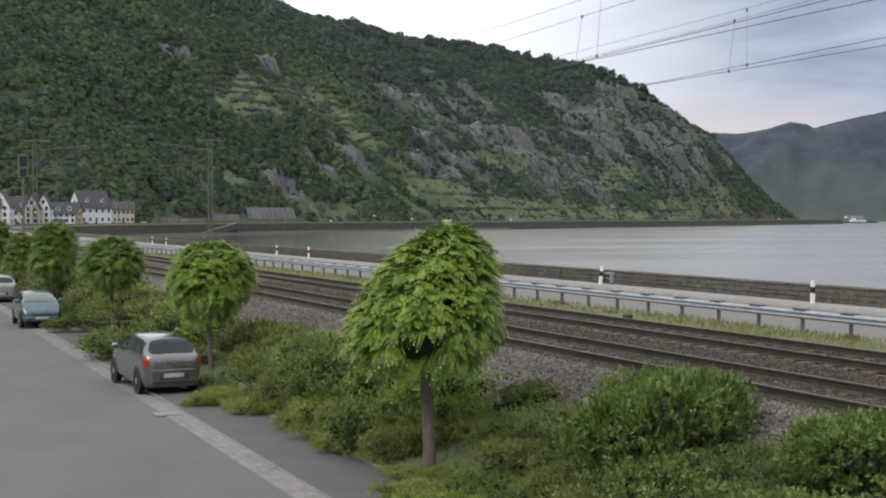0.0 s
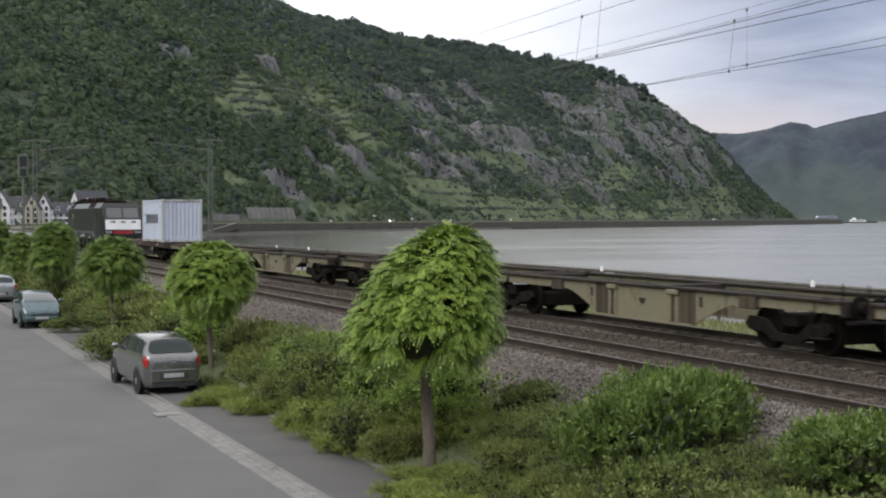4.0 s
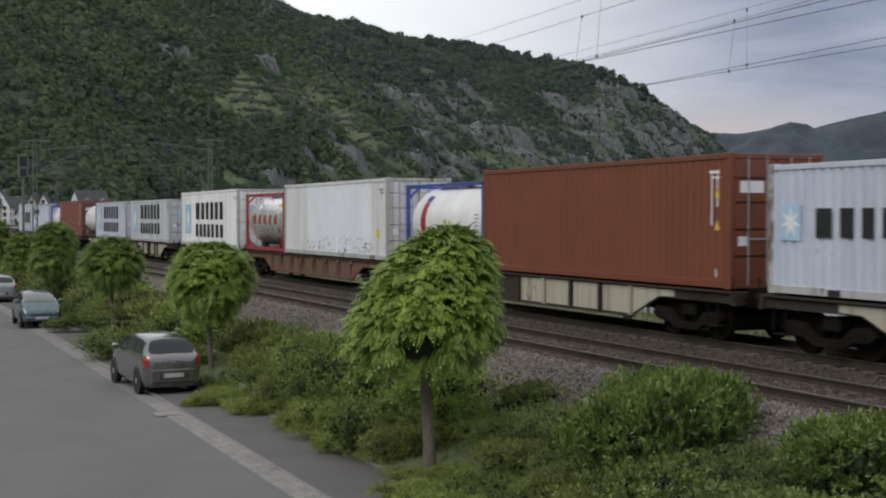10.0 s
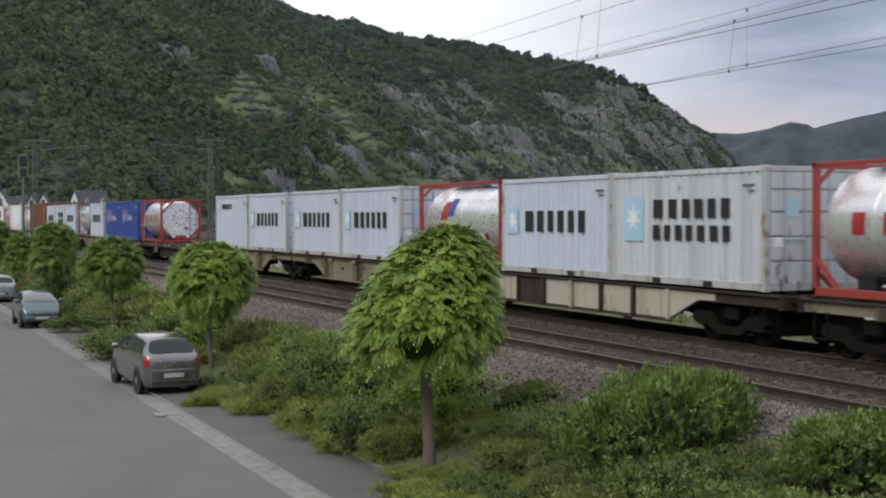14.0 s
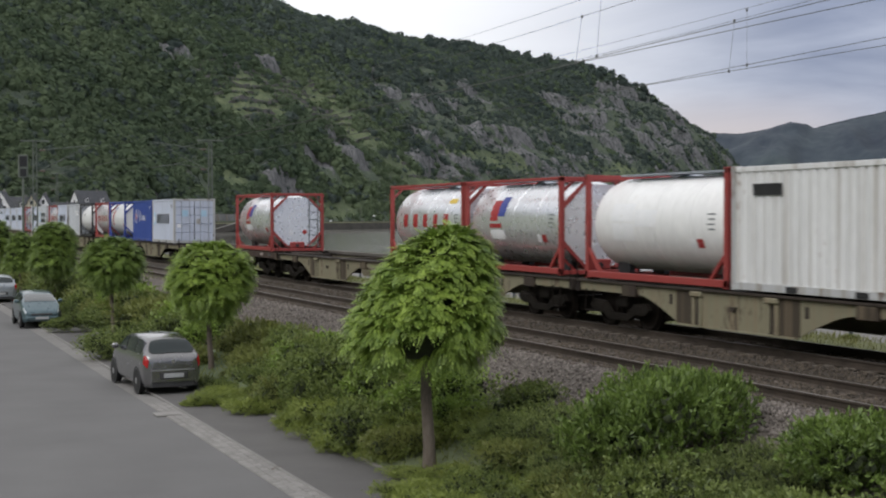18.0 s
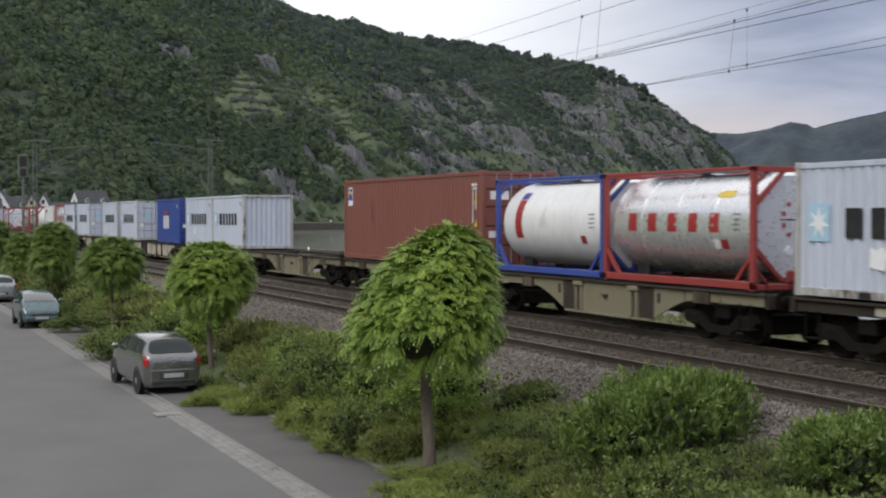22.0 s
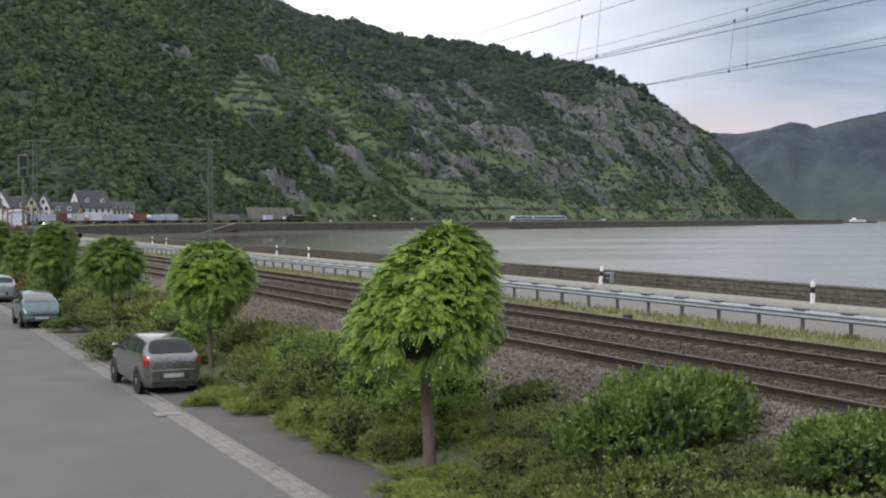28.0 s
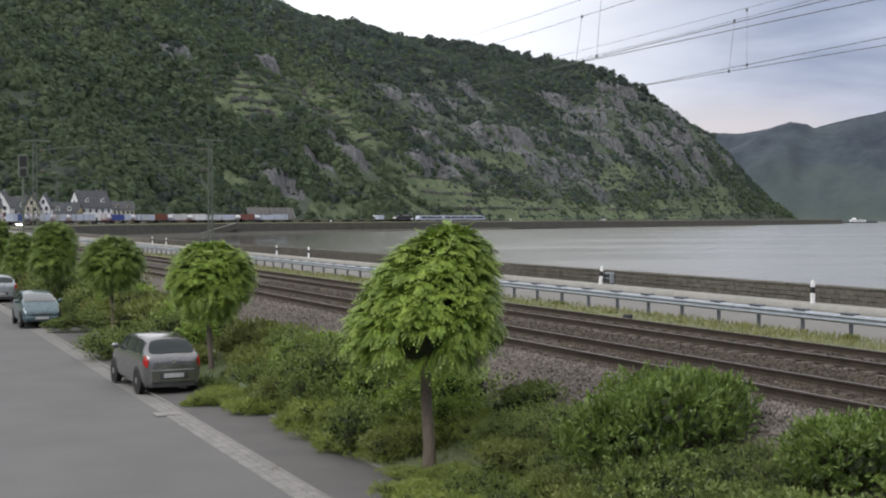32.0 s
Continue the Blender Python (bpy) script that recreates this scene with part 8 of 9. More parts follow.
    for v0, v1 in ((2.62, 3.22), (9.38, 8.78)):
        sheet("tail_light", patch(0.75, 2.0, v0 - (0.12 if v0 < v1 else -0.12), v1 + (0.1 if v0 < v1 else -0.1), 8, 6, 0.014 if v0 < v1 else -0.014), M["tail_lamp"], "red tail light", v0 > v1)
        sheet("headlight", patch(8.9, 10.3, v0 + (0.1 if v0 < v1 else -0.1), v1, 8, 6, 0.014 if v0 < v1 else -0.014), M["head_lamp"], "clear headlight", v0 > v1)
    for sx in (-1, 1):
        part("mirror", Geo().cbox(min(sx * w2 * 0.96, sx * (w2 + 0.17)), 0.72, 0.98, max(sx * w2 * 0.96, sx * (w2 + 0.17)), 0.86, 1.13, 0.05), paint_mat, c)
        for y in (-1.3, 1.3):
            wheel = part("wheel", Geo().lathe([(-0.1, 0.2), (-0.1, 0.29), (-0.075, 0.315), (0.075, 0.315), (0.1, 0.29), (0.1, 0.2)], 22, "x"), M["tyre"], c, "black tyre", m=pose(sx * (w2 - 0.085), y, 0.315))
            part("rim", Geo().lathe([(-0.105, 0.03), (-0.09, 0.2), (0.09, 0.2), (0.105, 0.03)], 14, "x"), M["alloy"], wheel, "silver wheel rim")
            part("arch", Geo().lathe([(-0.012, 0.325), (-0.012, 0.375), (0.012, 0.375), (0.012, 0.325)], 20, "x"), M["car_trim"], c, "dark wheel arch", m=pose(sx * w2 * 0.99, y, 0.315))
    bumper = [(-w2 * 0.93, -l2 + 0.42), (-w2 * 0.90, -l2 + 0.10), (-w2 * 0.72, -l2 - 0.03), (0.0, -l2 - 0.06), (w2 * 0.72, -l2 - 0.03), (w2 * 0.90, -l2 + 0.10), (w2 * 0.93, -l2 + 0.42)]
    part("rear_bumper", Geo().prism(bumper, 0.33, 0.62, "z"), paint_mat, c)
    part("bumper_ledge", Geo().prism([(a * 0.985, b + 0.015) for a, b in bumper], 0.62, 0.645, "z"), M["alloy"], c, "pale ledge on top of the bumper")
    part("bumper_trim", Geo().prism([(a * 0.97, b + 0.02) for a, b in bumper], 0.20, 0.33, "z"), M["car_trim"], c, "dark lower trim")
    part("plate_recess", Geo().cbox(-0.36, -l2 - 0.064, 0.41, 0.36, -l2 - 0.03, 0.585, 0.01), M["car_trim"], c, "dark plate recess")
    sheet("window_seal", rounded_patch(1.56, 3.10, 3.84, 8.16, 13, 25, 0.009), M["car_trim"], "black rear window surround")
    for v0, v1 in ((3.3, 3.36), (8.70, 8.64)):
        sheet("hatch_seam", patch(0.5, 1.9, v0, v1, 8, 3, 0.006 if v0 < v1 else -0.006), M["car_trim"], "dark seam of the hatch", v0 > v1)
    part("front_bumper", Geo().cbox(-w2 * 0.82, l2 - 0.2, 0.30, w2 * 0.82, l2 + 0.03, 0.50, 0.06), paint_mat, c)
    part("grille", Geo().cbox(-0.42, l2 - 0.04, 0.52, 0.42, l2 + 0.02, 0.60, 0.02), M["car_trim"], c)
    part("number_plate", Geo().cbox(-0.26, -l2 - 0.078, 0.44, 0.26, -l2 - 0.063, 0.55, 0.004), M["plate"], c, "plain pale plate")
    part("number_plate", Geo().cbox(-0.26, l2 + 0.025, 0.36, 0.26, l2 + 0.042, 0.47, 0.004), M["plate"], c, "plain pale plate")
    part("badge", Geo().lathe([(-l2 - 0.012, 0.045), (-l2 + 0.05, 0.05)], 10, "y", (0, 0, 0.84)), M["alloy"], c)
    part("antenna", Geo().tube((0.0, -1.5, H - 0.02), (0.0, -1.75, H + 0.25), 0.006, n=5), M["car_trim"], c)
    return c


car("dark silver-grey hatchback parked half on the gutter", M["car_grey"], 4.1, 1.54, 1.46).matrix_basis = pose(7.40, 36.8, 0.03, 0, 0, 3.0)
car("pale teal small car parked facing the street's end", M["car_teal"], 3.9, 1.62, 1.42).matrix_basis = pose(7.05, 59.6, 0.03, 0, 0, 180)
car("silver saloon parked far down the street", M["car_silver"], 4.4, 1.75, 1.42).matrix_basis = pose(7.1, 77.6, 0.03, 0, 0, 0)

# a pale kerb slab at the end of the parking bay and a fallen twig in the gutter
tagged(new("kerb_slab", Geo().cbox(6.32, 31.05, 0.0, 6.9, 31.55, 0.05, 0.015).mesh("kerb_slab", M["sett"])), "pale stone slab at the end of the gutter", "kerb stone")
tagged(new("twig", Geo().tube((6.86, 23.55, 0.05), (7.0, 23.72, 0.07), 0.008, n=5).tube((7.0, 23.72, 0.07), (7.1, 23.70, 0.05), 0.006, n=5).mesh("twig", M["bark"])), "small fallen twig on the gutter stones", "twig")

# ---- masts and wires of the overhead line ----
M["mast_steel"] = surface("mast_steel", (0.10, 0.12, 0.10), (0.19, 0.21, 0.18), scale=2, rough=0.7, metal=0.3, bump=0.1)
M["wire"] = surface("wire", (0.10, 0.105, 0.10), (0.17, 0.175, 0.17), scale=2, rough=0.5, metal=0.4, bump=0)
M["porcelain"] = surface("porcelain", (0.09, 0.06, 0.045), (0.14, 0.10, 0.08), scale=2, rough=0.3, bump=0)
SPAN, FIRST = 75.0, 15.0


def mast():
    """Lattice mast with its bracket towards +x."""
    t = thing("overhead_line_mast", "grey-green steel lattice mast carrying the overhead wires", "mast", "masts of the overhead line")
    H = 8.0
    for sx in (-1, 1):
        for sy in (-1, 1):
            part("leg", Geo().tube((sx * 0.17, sy * 0.15, -0.6), (sx * 0.10, sy * 0.10, H), 0.03, n=4), M["mast_steel"], t)
    for k in range(6):
        g = Geo()
        for z0, z1, sg in ((k * H / 6, (k + 0.5) * H / 6, -1), ((k + 0.5) * H / 6, (k + 1) * H / 6, 1)):
            a0, a1 = 0.17 - 0.07 * z0 / H, 0.17 - 0.07 * z1 / H
            for sy in (-1, 1):
                g.tube((-sg * a0, sy * 0.14, z0), (sg * a1, sy * 0.12, z1), 0.018, n=4)
                g.tube((sy * a0, -sg * 0.14, z0), (sy * a1, sg * 0.12, z1), 0.018, n=4)
        part("brace", g, M["mast_steel"], t)
    part("bracket", Geo().tube((0.1, 0, 7.3), (3.9, 0, 7.75), 0.03, n=6).tube((0.1, 0, 5.9), (3.3, 0, 7.6), 0.03, n=6).tube((2.2, 0, 6.3), (3.9, 0, 6.05), 0.02, n=6).tube((0.1, 0, 6.0), (2.3, 0, 6.35), 0.025, n=6), M["mast_steel"], t)
    for z in (7.33, 5.98):
        part("insulator", Geo().lathe([(0.3, 0.04), (0.36, 0.08), (0.42, 0.04), (0.48, 0.08), (0.54, 0.04), (0.6, 0.08), (0.66, 0.04)], 8, "x", (0, 0, z)), M["porcelain"], t)
    part("cross_arm", Geo().cbox(-0.9, -0.05, H - 0.12, 0.9, 0.05, H - 0.02, 0.01), M["mast_steel"], t)
    part("foundation", Geo().cbox(-0.4, -0.4, -0.9, 0.4, 0.4, -0.15, 0.03), M["kerbstone"], t)
    return t


proto = mast()
proto.matrix_basis = on_line(FIRST, 3.9, RAIL_Z - 0.1) @ pose(0, 0, 0, 0, 0, 180)
for k in range(13):
    s = FIRST + SPAN * k
    if k:
        copy_thing(proto, on_line(s, 3.9, RAIL_Z - 0.1) @ pose(0, 0, 0, 0, 0, 180))
    if k:
        copy_thing(proto, on_line(s + 1.5, -7.3, RAIL_Z - 0.3))


def wire_path(name, label, pts, radius, group="overhead wires"):
    """One wire through points, a continuous square-section strand."""
    v, f = [], []
    for p in pts:
        for a in range(4):
            t = math.tau * (a + 0.5) / 4
            v.append((p[0] + radius * math.cos(t), p[1], p[2] + radius * math.sin(t)))
    for k in range(len(pts) - 1):
        for a in range(4):
            f.append((k * 4 + a, k * 4 + (a + 1) % 4, (k + 1) * 4 + (a + 1) % 4, (k + 1) * 4 + a))
    return tagged(new(name, Geo().add(v, f + [(0, 1, 2, 3), tuple(len(v) - 4 + a for a in range(4))]).mesh(name, M["wire"])), label, "wire", group)


def wire_run(name, label, n, lift, sag, radius, to):
    pts = []
    for k in range(-6, to * 6 + 1):
        t = (k % 6) / 6
        pts.append(at_line(FIRST + SPAN * k / 6, n, RAIL_Z + lift - sag * 4 * t * (1 - t)))
    return wire_path(name, label, pts, radius)


for n, lift, sag in ((0.0, 7.32, 0.5), (-3.95, 7.14, 0.45)):
    wire_run("contact_wire", "dark contact wire over the railway track", n, 5.975, 0.0, 0.008, 12)
    wire_run("carrier_wire", "sagging carrier wire over the railway track", n, lift, sag, 0.0055, 12)
    wire_run("carrier_wire", "thin second carrier wire over the railway track", n + 0.04, 7.5, 0.42, 0.0045, 6)
    for s in np.arange(38.0, 120, 11.0):
        t = ((s - FIRST) % SPAN) / SPAN
        wire_path("dropper_wire", "thin dropper between carrier and contact wire", [at_line(s, n, RAIL_Z + 5.98), at_line(s + 0.25, n, RAIL_Z + lift - sag * 4 * t * (1 - t))], 0.004, "droppers")
# where two lengths of contact wire overlap, the ending one rises
for n, far_s in ((-3.95, 27.0), (0.0, 30.0)):
    wire_path("contact_wire", "second contact wire rising to its anchor", [(TRACK_X + n + 0.02, s, 7.875 + 0.0165 * max(far_s - s, 0)) for s in (90, 60, 40, far_s, 20, 5, -20, -60)], 0.008)
for n, s, z0, s1, z1 in ((-3.95, 25.5, 7.88, 25.22, 8.83), (-3.95, 24.6, 7.93, 24.4, 9.2), (0.0, 25.53, 7.88, 25.33, 8.985), (0.0, 24.86, 7.95, 24.87, 9.16)):
    wire_path("dropper_wire", "thin dropper between carrier and contact wire", [at_line(s, n, z0), at_line(s1, n, z1)], 0.005, "droppers")
    for (sc, zc, sg) in ((s, z0, 1), (s1, z1, -1)):
        tagged(new("wire_clamp", Geo().cbox(TRACK_X + n - 0.02, sc - 0.02, zc - 0.035, TRACK_X + n + 0.02, sc + 0.02, zc + 0.035, 0.008).mesh("wire_clamp", M["wire"])), "small dark clamp on the overhead wire", "clamp", "droppers")

# signal beside the line
sig = thing("railway_signal", "grey railway signal with dark lamp box on a slim post", "signal", m=pose(10.5, 95.5, 0.9))
part("post", Geo().tube((0, 0, -0.4), (0, 0, 6.4), 0.09, n=10), M["mast_steel"], sig)
sb = part("lamp_box", Geo().cbox(-0.32, -0.12, 6.35, 0.32, 0.12, 7.9, 0.03), M["mast_steel"], sig)
part("screen", Geo().cbox(-0.24, -0.14, 7.1, 0.24, -0.12, 7.8, 0.01), M["black_plastic"], sb, "dark signal screen")
part("screen", Geo().cbox(-0.2, -0.14, 6.45, 0.2, -0.12, 6.95, 0.01), M["black_plastic"], sb, "dark signal screen")
part("ladder", Geo().tube((0.25, 0.1, 0), (0.25, 0.1, 6.4), 0.02, n=5).tube((0.45, 0.1, 0), (0.45, 0.1, 6.4), 0.02, n=5), M["mast_steel"], sig)

# ---- the village at the foot of the hill ----
M["render_white"] = surface("render_white", (0.76, 0.76, 0.77), (0.86, 0.86, 0.87), scale=0.3, fine=6, rough=0.9, bump=0.1, spread=0.1)
M["render_cream"] = surface("render_cream", (0.48, 0.44, 0.34), (0.60, 0.56, 0.44), scale=0.3, fine=6, rough=0.9, bump=0.1, spread=0.1)
M["render_yellow"] = surface("render_yellow", (0.50, 0.42, 0.24), (0.62, 0.53, 0.32), scale=0.3, fine=6, rough=0.9, bump=0.1, spread=0.1)
M["concrete_wall"] = surface("concrete_wall", (0.14, 0.14, 0.137), (0.25, 0.25, 0.245), scale=0.15, fine=8, rough=0.95, bump=0.3)
M["slate"] = surface("slate", (0.040, 0.043, 0.050), (0.085, 0.088, 0.098), scale=0.5, fine=10, rough=0.7, bump=0.3, spread=0.3)
M["frame_white"] = surface("frame_white", (0.7, 0.7, 0.7), (0.8, 0.8, 0.8), scale=1, rough=0.6, bump=0)


def house(label, bearing, dist, turn, w, deep, eave, ridge, wall_mat, cols=3, floors=2, z=1.6, chimney=True, dormers=True):
    """A house: w along its ridge, deep across; its long side looks to -y before turning."""
    a = radians(bearing)
    h = thing("house", label, "house", "houses of the village", m=pose(dist * math.sin(a), dist * math.cos(a), z, 0, 0, turn - bearing))
    w2, d2 = w / 2, deep / 2
    walls = Geo().prism([(-d2, -2), (d2, -2), (d2, eave), (0, ridge), (-d2, eave)], -w2, w2, "x")
    wob = part("wall", walls, wall_mat, h)
    for sy in (-1, 1):
        over = 0.5
        k = (ridge - eave) / d2
        g = Geo().prism([(0, ridge + 0.28), (sy * (d2 + over), eave - k * over + 0.28), (sy * (d2 + over), eave - k * over + 0.03), (0, ridge + 0.03)], -w2 - 0.35, w2 + 0.35, "x")
        roof = part("roof", g, M["slate"], h, "dark slate roof slope")
        for k2 in range(max(1, cols // 2) if dormers else 0):
            xx = -w2 + w * (k2 + 0.5) / max(1, cols // 2)
            zz = eave + (ridge - eave) * 0.38
            yy = sy * d2 * 0.62
            dm = part("dormer", Geo().prism([(xx - 0.8, zz - 0.6), (xx + 0.8, zz - 0.6), (xx + 0.8, zz + 0.9), (xx, zz + 1.5), (xx - 0.8, zz + 0.9)], min(yy - 0.9, yy + 0.9), max(yy - 0.9, yy + 0.9), "y"), wall_mat, roof)
            for sl in (-1, 1):
                part("dormer_roof", Geo().prism([(xx, zz + 1.7), (xx + sl * 1.05, zz + 0.88), (xx + sl * 1.05, zz + 0.72), (xx, zz + 1.52)], min(yy - 1.1, yy + 0.9), max(yy - 0.9, yy + 1.1), "y"), M["slate"], dm, "dark slate dormer roof")
            part("pane", Geo().box(xx - 0.45, yy + sy * 0.92 - 0.03, zz - 0.3, xx + 0.45, yy + sy * 0.92 + 0.03, zz + 0.75), M["window_pane"], dm, "dark window pane")
    def window(parent, x0, z0, side, ww=1.0, hh=1.5):
        if side in ("f", "b"):
            sg = -1 if side == "f" else 1
            m = pose(x0, sg * (d2 + 0.01), z0, 0, 0, 0 if sg < 0 else 180)
        else:
            sg = -1 if side == "l" else 1
            m = pose(sg * (w2 + 0.01), x0, z0, 0, 0, -90 if sg < 0 else 90)
        win = part("window", Geo().cbox(-ww / 2 - 0.1, -0.06, -0.1, ww / 2 + 0.1, 0.04, hh + 0.1, 0.02), M["frame_white"], parent, m=m)
        part("pane", Geo().box(-ww / 2, -0.09, 0, ww / 2, -0.05, hh), M["window_pane"], win, "dark window pane")
    fh = eave / floors
    for fl in range(floors):
        for k in range(cols):
            window(h, -w2 + w * (k + 0.5) / cols, fl * fh + fh * 0.32, "f")
        for k in range(max(2, cols - 1)):
            for sd in ("l", "r"):
                window(h, -d2 + deep * (k + 0.5) / max(2, cols - 1), fl * fh + fh * 0.32, sd)
    for sd in ("l", "r"):
        window(h, 0, eave + (ridge - eave) * 0.2, sd)
    if chimney:
        part("chimney", Geo().cbox(w * 0.2, -0.4, ridge - 1.0, w * 0.2 + 0.7, 0.4, ridge + 0.9, 0.04), M["concrete_wall"], h)
    part("door", Geo().cbox(-0.55, -d2 - 0.05, 0, 0.55, -d2 + 0.02, 2.1, 0.02), M["slate"], h, "dark front door")
    return h


house("large white gabled inn with slate roof and rows of windows", 8.888, 612, 33, 15.5, 9.5, 7.4, 14.2, M["render_white"], 5, 2, dormers=True)
house("small white house with dark slate roof", 7.776, 585, 12, 9.5, 7, 4.6, 8.8, M["render_white"], 4, 2, dormers=True)
house("yellow rendered house with slate roof", 8.264, 592, -20, 5, 6, 5.4, 8.6, M["render_yellow"], 2, 2, dormers=True)
house("brown-cream house with mansard roof", 10.17, 640, 6, 9.6, 8, 6.6, 9.8, M["render_cream"], 5, 2, dormers=True)
house("white gabled house by the bend", 5.502, 520, 78, 9, 6.2, 7.0, 12.2, M["render_white"], 2, 3, dormers=False)
house("white house with long slate roof", 6.174, 545, 8, 7.5, 8, 5.6, 10.5, M["render_white"], 3, 2, dormers=True)
house("pale gabled house with slate roof", 6.676, 535, 80, 9, 5.2, 6.6, 11.2, M["render_cream"], 2, 3, dormers=False)
house("pale gabled house beside the railway", 7.114, 540, 82, 9, 4.6, 7.0, 11.6, M["render_white"], 2, 3, dormers=False)
house("grey-white village house below the woods", 4.835, 505, 20, 9, 8, 6.5, 11.0, M["render_cream"], 3, 2, dormers=True)

# garden trees between the houses and along the far line
gr = np.random.default_rng(90)
gs_ = np.concatenate([gr.uniform(470, 680, 46), gr.uniform(650, 900, 40)])
gd_ = np.concatenate([gr.uniform(9, 60, 46), gr.uniform(9, 15, 40)])
ok = ~((gs_ > 664) & (gs_ < 815) & (gd_ < 18))
for hb, hd in ((8.888, 612), (7.776, 585), (8.264, 592), (10.17, 640), (5.502, 520), (6.174, 545), (6.676, 535), (7.114, 540), (4.835, 505)):
    for i in range(len(gs_)):
        px_, py_, _ = at_line(gs_[i], -gd_[i])
        ok[i] &= math.hypot(px_ - hd * math.sin(radians(hb)), py_ - hd * math.cos(radians(hb))) > 9.0
gs_, gd_ = gs_[ok], gd_[ok]
gx_, gy_, gz_ = on_land(gs_, gd_)
gr_ = gr.uniform(0.9, 1.9, len(gs_))
wv, wf = scatter([crown_template(k + 30, 40) for k in range(3)], np.stack([gx_, gy_, gz_ + gr_ * 0.7], -1), gr_, gr.uniform(0.9, 1.3, len(gr_)), 9)
tagged(new("village_trees", raw_mesh("village_trees", wv, wf, M["wood_leaf"])), "dark green garden trees between the houses", "trees", kind="stuff")

# retaining walls at the foot of the slope


def retaining(name, label, s0, s1, d, h, lean, ribs):
    t = thing(name, label, "retaining wall", kind="structure")
    g = Geo()
    n = 6
    v = []
    for k in range(n + 1):
        s = s0 + (s1 - s0) * k / n
        v += [at_line(s, -d, 1.0), at_line(s, -d - lean, 1.0 + h), at_line(s, -d - lean - 1.0, 1.0 + h), at_line(s, -d - 1.0, 1.0)]
    f = []
    for k in range(n):
        for j in range(4):
            f.append((k * 4 + j, (k + 1) * 4 + j, (k + 1) * 4 + (j + 1) % 4, k * 4 + (j + 1) % 4))
    f += [(0, 1, 2, 3), tuple(n * 4 + j for j in range(4))]
    part("slab", g.add(v, f), M["concrete_wall"], t)
    for k in range(ribs):
        s = s0 + (s1 - s0) * (k + 0.5) / ribs
        part("rib", Geo().tube(at_line(s, -d + 0.2, 1.0), at_line(s, -d - lean + 0.2, 1.0 + h), 0.55, n=4), M["quay_cap"], t, "pale concrete rib")


retaining("retaining_wall_1", "leaning concrete retaining wall with pale ribs", 763, 806, 16.5, 8.8, 3.0, 9)
retaining("retaining_wall_2", "low weathered retaining wall by the railway", 727, 752, 16, 5.0, 1.0, 3)
retaining("retaining_wall_3", "long low dark retaining wall by the railway", 676, 720, 15, 3.0, 0.6, 4)

# fence between the far track and the slope, and the ramp down the river wall
fence = thing("trackside_fence", "dark wire fence with posts along the far track", "fence")
fg = Geo().box(-0.03, -0.03, 0, 0.03, 0.03, 1.7).mesh("fence_post", M["mast_steel"])
for k in range(58):
    part("fence_post", fg, None, fence, m=on_line(812 + 8.0 * k, -8.5, 1.2))
rail_g = Geo()
for z in (1.75, 2.25, 2.8):
    for k in range(50):
        rail_g.tube(at_line(812 + 9.24 * k, -8.5, z), at_line(812 + 9.24 * (k + 1), -8.5, z), 0.03, n=4, cap=False)
part("fence_wire", rail_g, M["mast_steel"], fence)
ramp = Geo()
for k in range(10):
    s, z = 655 + 4.4 * k, -3.4 + 0.52 * k
    a, b = at_line(s, 12.5, z - 3), at_line(s + 4.4, 12.5, z + 0.52 - 3)
    c2, d2 = at_line(s, 14.4, z - 3), at_line(s + 4.4, 14.4, z + 0.52 - 3)
    v8 = [a, b, d2, c2, (*a[:2], z), (*b[:2], z + 0.52), (*d2[:2], z + 0.52), (*c2[:2], z)]
    ramp.add(v8, [(0, 1, 2, 3), (4, 7, 6, 5), (0, 4, 5, 1), (1, 5, 6, 2), (2, 6, 7, 3), (3, 7, 4, 0)])
boat_ramp = structure("boat_ramp", ramp, M["quay_stone"], "stone ramp down the river wall with a pale coping", "ramp")
cope = Geo()
for k in range(10):
    s, z = 655 + 4.4 * k, -3.4 + 0.52 * k
    a, b = at_line(s, 14.4, z), at_line(s + 4.4, 14.4, z + 0.52)
    cope.tube((a[0], a[1], a[2] + 0.15), (b[0], b[1], b[2] + 0.15), 0.2, n=4)
part("coping", cope, M["kerbstone"], boat_ramp, "pale stone coping")
shore = ribbon([(13.4, -2.6), (17.5, -3.7), (19.5, -4.3)], 420, 1000, M["damp_stone"], "foreshore")
structure("foreshore", shore, M["damp_stone"], "brown gravel foreshore under the river wall", "shore")

# small signs and posts on the far bank
for s, n, z, hh in ((883, 12.0, 2.3, 1.4), (842, 12.0, 2.3, 3.2), (800, 11.0, 1.7, 1.0), (1010, 11.0, 1.7, 1.2), (930, 11.0, 1.7, 1.0)):
    sg = thing("bank_sign", "small white sign on a post by the river wall", "sign", "signs on the far bank", m=on_line(s, n, z))
    part("post", Geo().tube((0, 0, -0.3), (0, 0, hh), 0.06, n=6), M["galvanised"], sg)
    part("board", Geo().cbox(-0.5, -0.5, hh - 0.7, 0.5, 0.5, hh, 0.03), M["white_plastic"], sg, "white board")

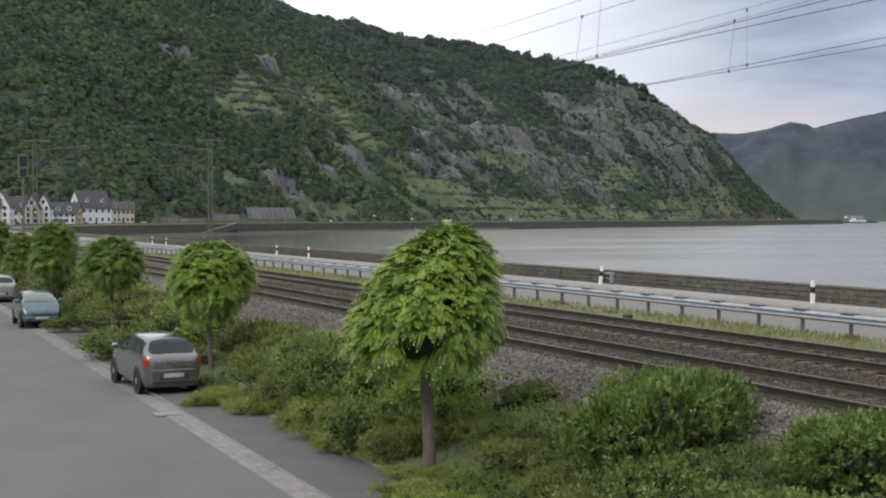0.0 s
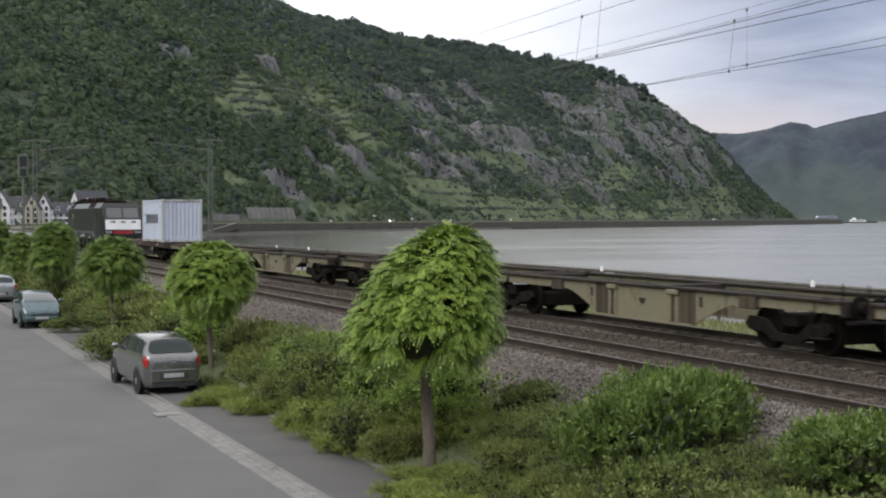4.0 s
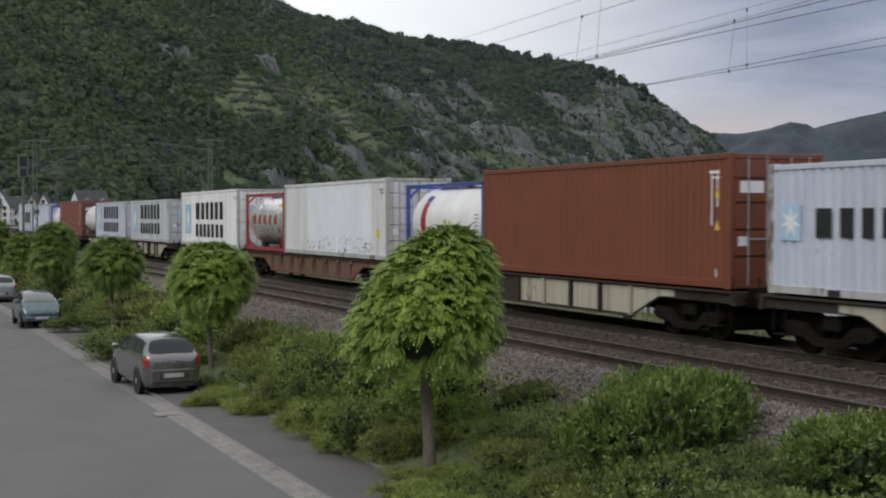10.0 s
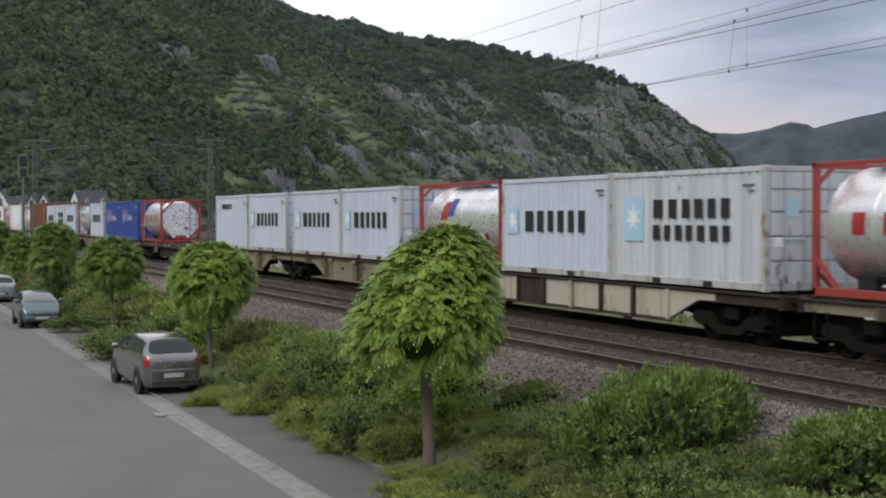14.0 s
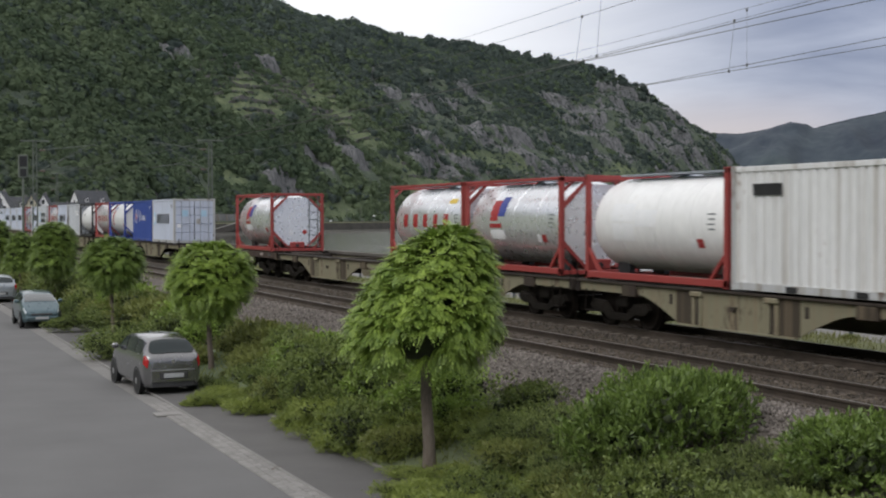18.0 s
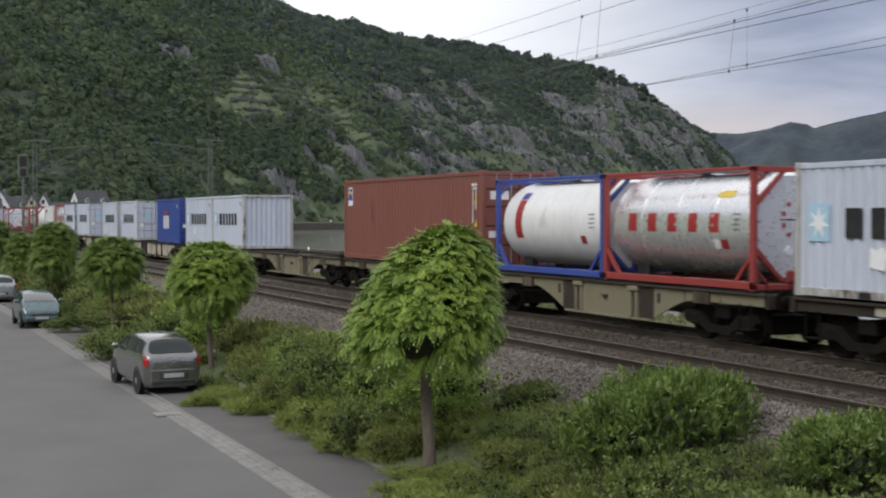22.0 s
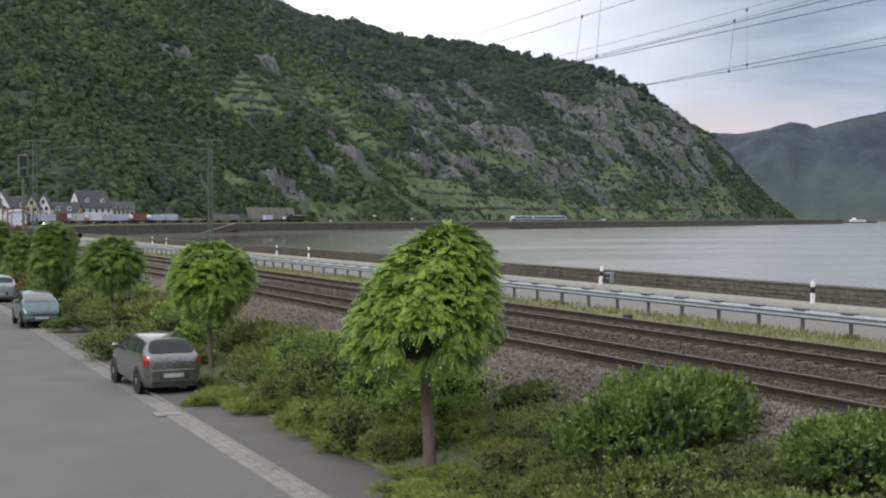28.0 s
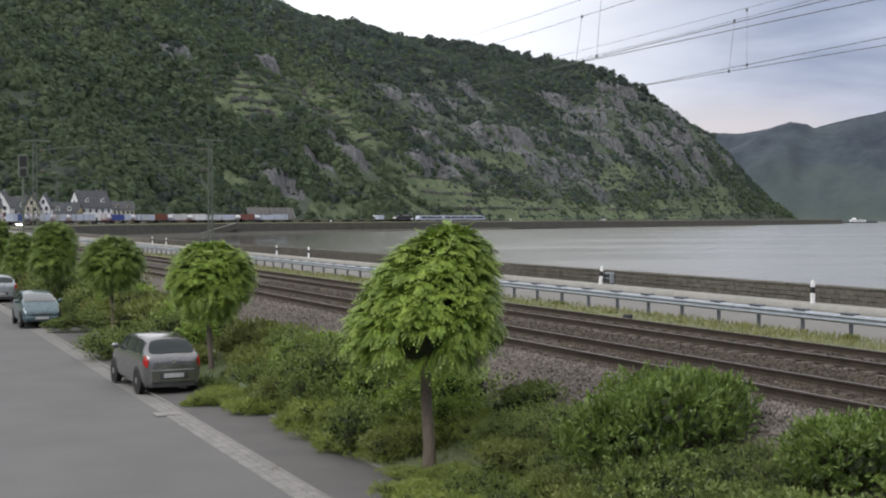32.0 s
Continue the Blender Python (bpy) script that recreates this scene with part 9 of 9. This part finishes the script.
# ---- the passenger train on the far bank, the other way ----
def rail_car(label, nose):
    t = thing("railcar", label, "passenger train", "cars of the passenger train")
    l2 = 14.2
    g = Geo()
    rows = [(-l2, 1.15, 3.5), (l2 - (2.6 if nose else 0.0), 1.15, 3.5)] + ([(l2 - 0.9, 1.1, 3.0), (l2, 0.9, 1.9)] if nose else [])
    v = []
    for y, low_z, top in rows:
        k = 0.9 if y == l2 and nose else 1.0
        v += [(-1.42 * k, y, low_z), (1.42 * k, y, low_z), (1.45 * k, y, low_z + (top - low_z) * 0.6), (1.05 * k, y, top), (-1.05 * k, y, top), (-1.45 * k, y, low_z + (top - low_z) * 0.6)]
    f = []
    for j in range(len(rows) - 1):
        for k in range(6):
            f.append((j * 6 + k, j * 6 + (k + 1) % 6, (j + 1) * 6 + (k + 1) % 6, (j + 1) * 6 + k))
    f += [tuple(range(6)), tuple((len(rows) - 1) * 6 + k for k in range(6))]
    part("body", g.add(v, f), M["box_grey"], t)
    for sx in (-1, 1):
        part("window_band", Geo().cbox(sx * 1.455 - 0.03, -l2 + 0.5, 1.85, sx * 1.455 + 0.03, l2 - 3.0, 2.95, 0.02), M["window_pane"], t, "dark window band")
        for y in (-7, 3):
            part("door", Geo().cbox(sx * 1.47 - 0.03, y - 0.7, 1.15, sx * 1.47 + 0.03, y + 0.7, 3.0, 0.02), M["galvanised"], t)
        part("skirt", Geo().cbox(sx * 1.3 - 0.05, -l2, 0.45, sx * 1.3 + 0.05, l2 - 1, 1.15, 0.03), M["galvanised"], t)
    for y in (-l2 + 2.5, l2 - 2.8):
        bogie(t, y)
    return t


for k in range(3):
    rc = rail_car("white railcar of the passenger train with dark window band", k != 1)
    def car_pose(t, k=k):
        s = 1039 - 31.5 * (t - 28) + 14.4 + 28.7 * k
        m = on_line(s, -3.95)
        return m @ pose(0, 0, 0, 0, 0, 180) if k == 0 else (m if k == 2 else m @ pose(0, 0, 0, 0, 0, 180))
    MOVES.append((rc, [(t, car_pose(t)) for t in TIMES]))

# ---- boats moored at the far bend ----
M["hull_dark"] = surface("hull_dark", (0.03, 0.035, 0.045), (0.06, 0.065, 0.08), scale=0.3, rough=0.5, bump=0)


def boat(label, L, dist, px_angle, deck_mat, cabin=True):
    a = radians(px_angle + 23.463)
    b = thing("river_boat", label, "boat", "boats at the river bend", m=pose(dist * math.sin(a), dist * math.cos(a), WATER_Z, 0, 0, 62))
    l2 = L / 2
    part("hull", Geo().prism([(-3, -0.3), (3, -0.3), (3.6, 1.8), (-3.6, 1.8)], -l2, l2 - 6, "y").prism([(-2, 0.2), (2, 0.2), (3.2, 2.2), (-3.2, 2.2)], l2 - 6, l2, "y"), M["hull_dark"], b)
    if cabin:
        part("deckhouse", Geo().cbox(-2.8, -l2 + 3, 1.8, 2.8, l2 - 10, 4.6, 0.2), deck_mat, b, "white deckhouse")
        part("wheelhouse", Geo().cbox(-2, l2 - 18, 4.6, 2, l2 - 13, 7.0, 0.2), deck_mat, b, "white wheelhouse")
        part("window_band", Geo().box(-2.85, -l2 + 5, 3.0, 2.85, l2 - 12, 3.9), M["window_pane"], b, "dark window band")
    else:
        part("hatch", Geo().cbox(-2.4, -l2 + 4, 1.8, 2.4, l2 - 8, 2.8, 0.2), M["hull_dark"], b)
    return b


boat("white passenger ship moored at the far bank", 34, 1950, 16.9, M["render_white"])
boat("dark cargo barge at the far bank", 22, 2000, 17.45, M["hull_dark"], False)

# a van parked by the inn, and cars that drive along the far bank
def far_car(name, label, mat):
    c = thing(name, label, "car")
    part("body", Geo().cbox(-0.88, -2.1, 0.3, 0.88, 2.1, 0.95, 0.12), mat, c)
    part("cabin", Geo().prism([(-1.9, 0.93), (1.1, 0.93), (0.5, 1.5), (-1.6, 1.5)], -0.78, 0.78, "x"), M["window_pane"], c, "dark glass cabin")
    part("roof", Geo().cbox(-0.74, -1.55, 1.49, 0.74, 0.45, 1.55, 0.02), mat, c)
    for sx in (-1, 1):
        for y in (-1.3, 1.3):
            part("wheel", Geo().lathe([(-0.1, 0.28), (-0.1, 0.31), (0.1, 0.31), (0.1, 0.28)], 12, "x"), M["tyre"], c, m=pose(sx * 0.8, y, 0.31))
    return c


far_car("parked_van", "white van parked by the village road", M["render_white"]).matrix_basis = on_line(652, -12.5, 1.35)
fc = far_car("white_car", "white car driving along the far bank road", M["render_white"])
MOVES.append((fc, [(t, on_line(max(1615 - 49.0 * t, 1170), 7.4, 1.58) @ pose(0, 0, 0, 0, 0, 180)) for t in TIMES]))
M["lit_lamp"] = bpy.data.materials.new("lit_lamp")
M["lit_lamp"].use_nodes = True
lamp_b = M["lit_lamp"].node_tree.nodes["Principled BSDF"]
lamp_b.inputs["Emission Color"].default_value, lamp_b.inputs["Emission Strength"].default_value = (1, 0.93, 0.8, 1), 25.0
oc = far_car("oncoming_car", "white car with lit headlights coming along the main road", M["render_white"])
for x in (-0.6, 0.6):
    part("headlight", Geo().lathe([(2.1, 0.16), (2.14, 0.16), (2.15, 0.1)], 12, "y", (x, 0, 0.65)), M["lit_lamp"], oc, "lit headlight")
MOVES.append((oc, [(t, on_line(480 + 16 * (28 - t) if t < 28 else 480 - 17 * (t - 28) + 1.5 * (t - 28) ** 2, 9.5, 1.6) @ pose(0, 0, 0, 0, 0, 180)) for t in TIMES]))


def motions():
    for ob, rows in MOVES:
        walk(ob, rows)


motions()
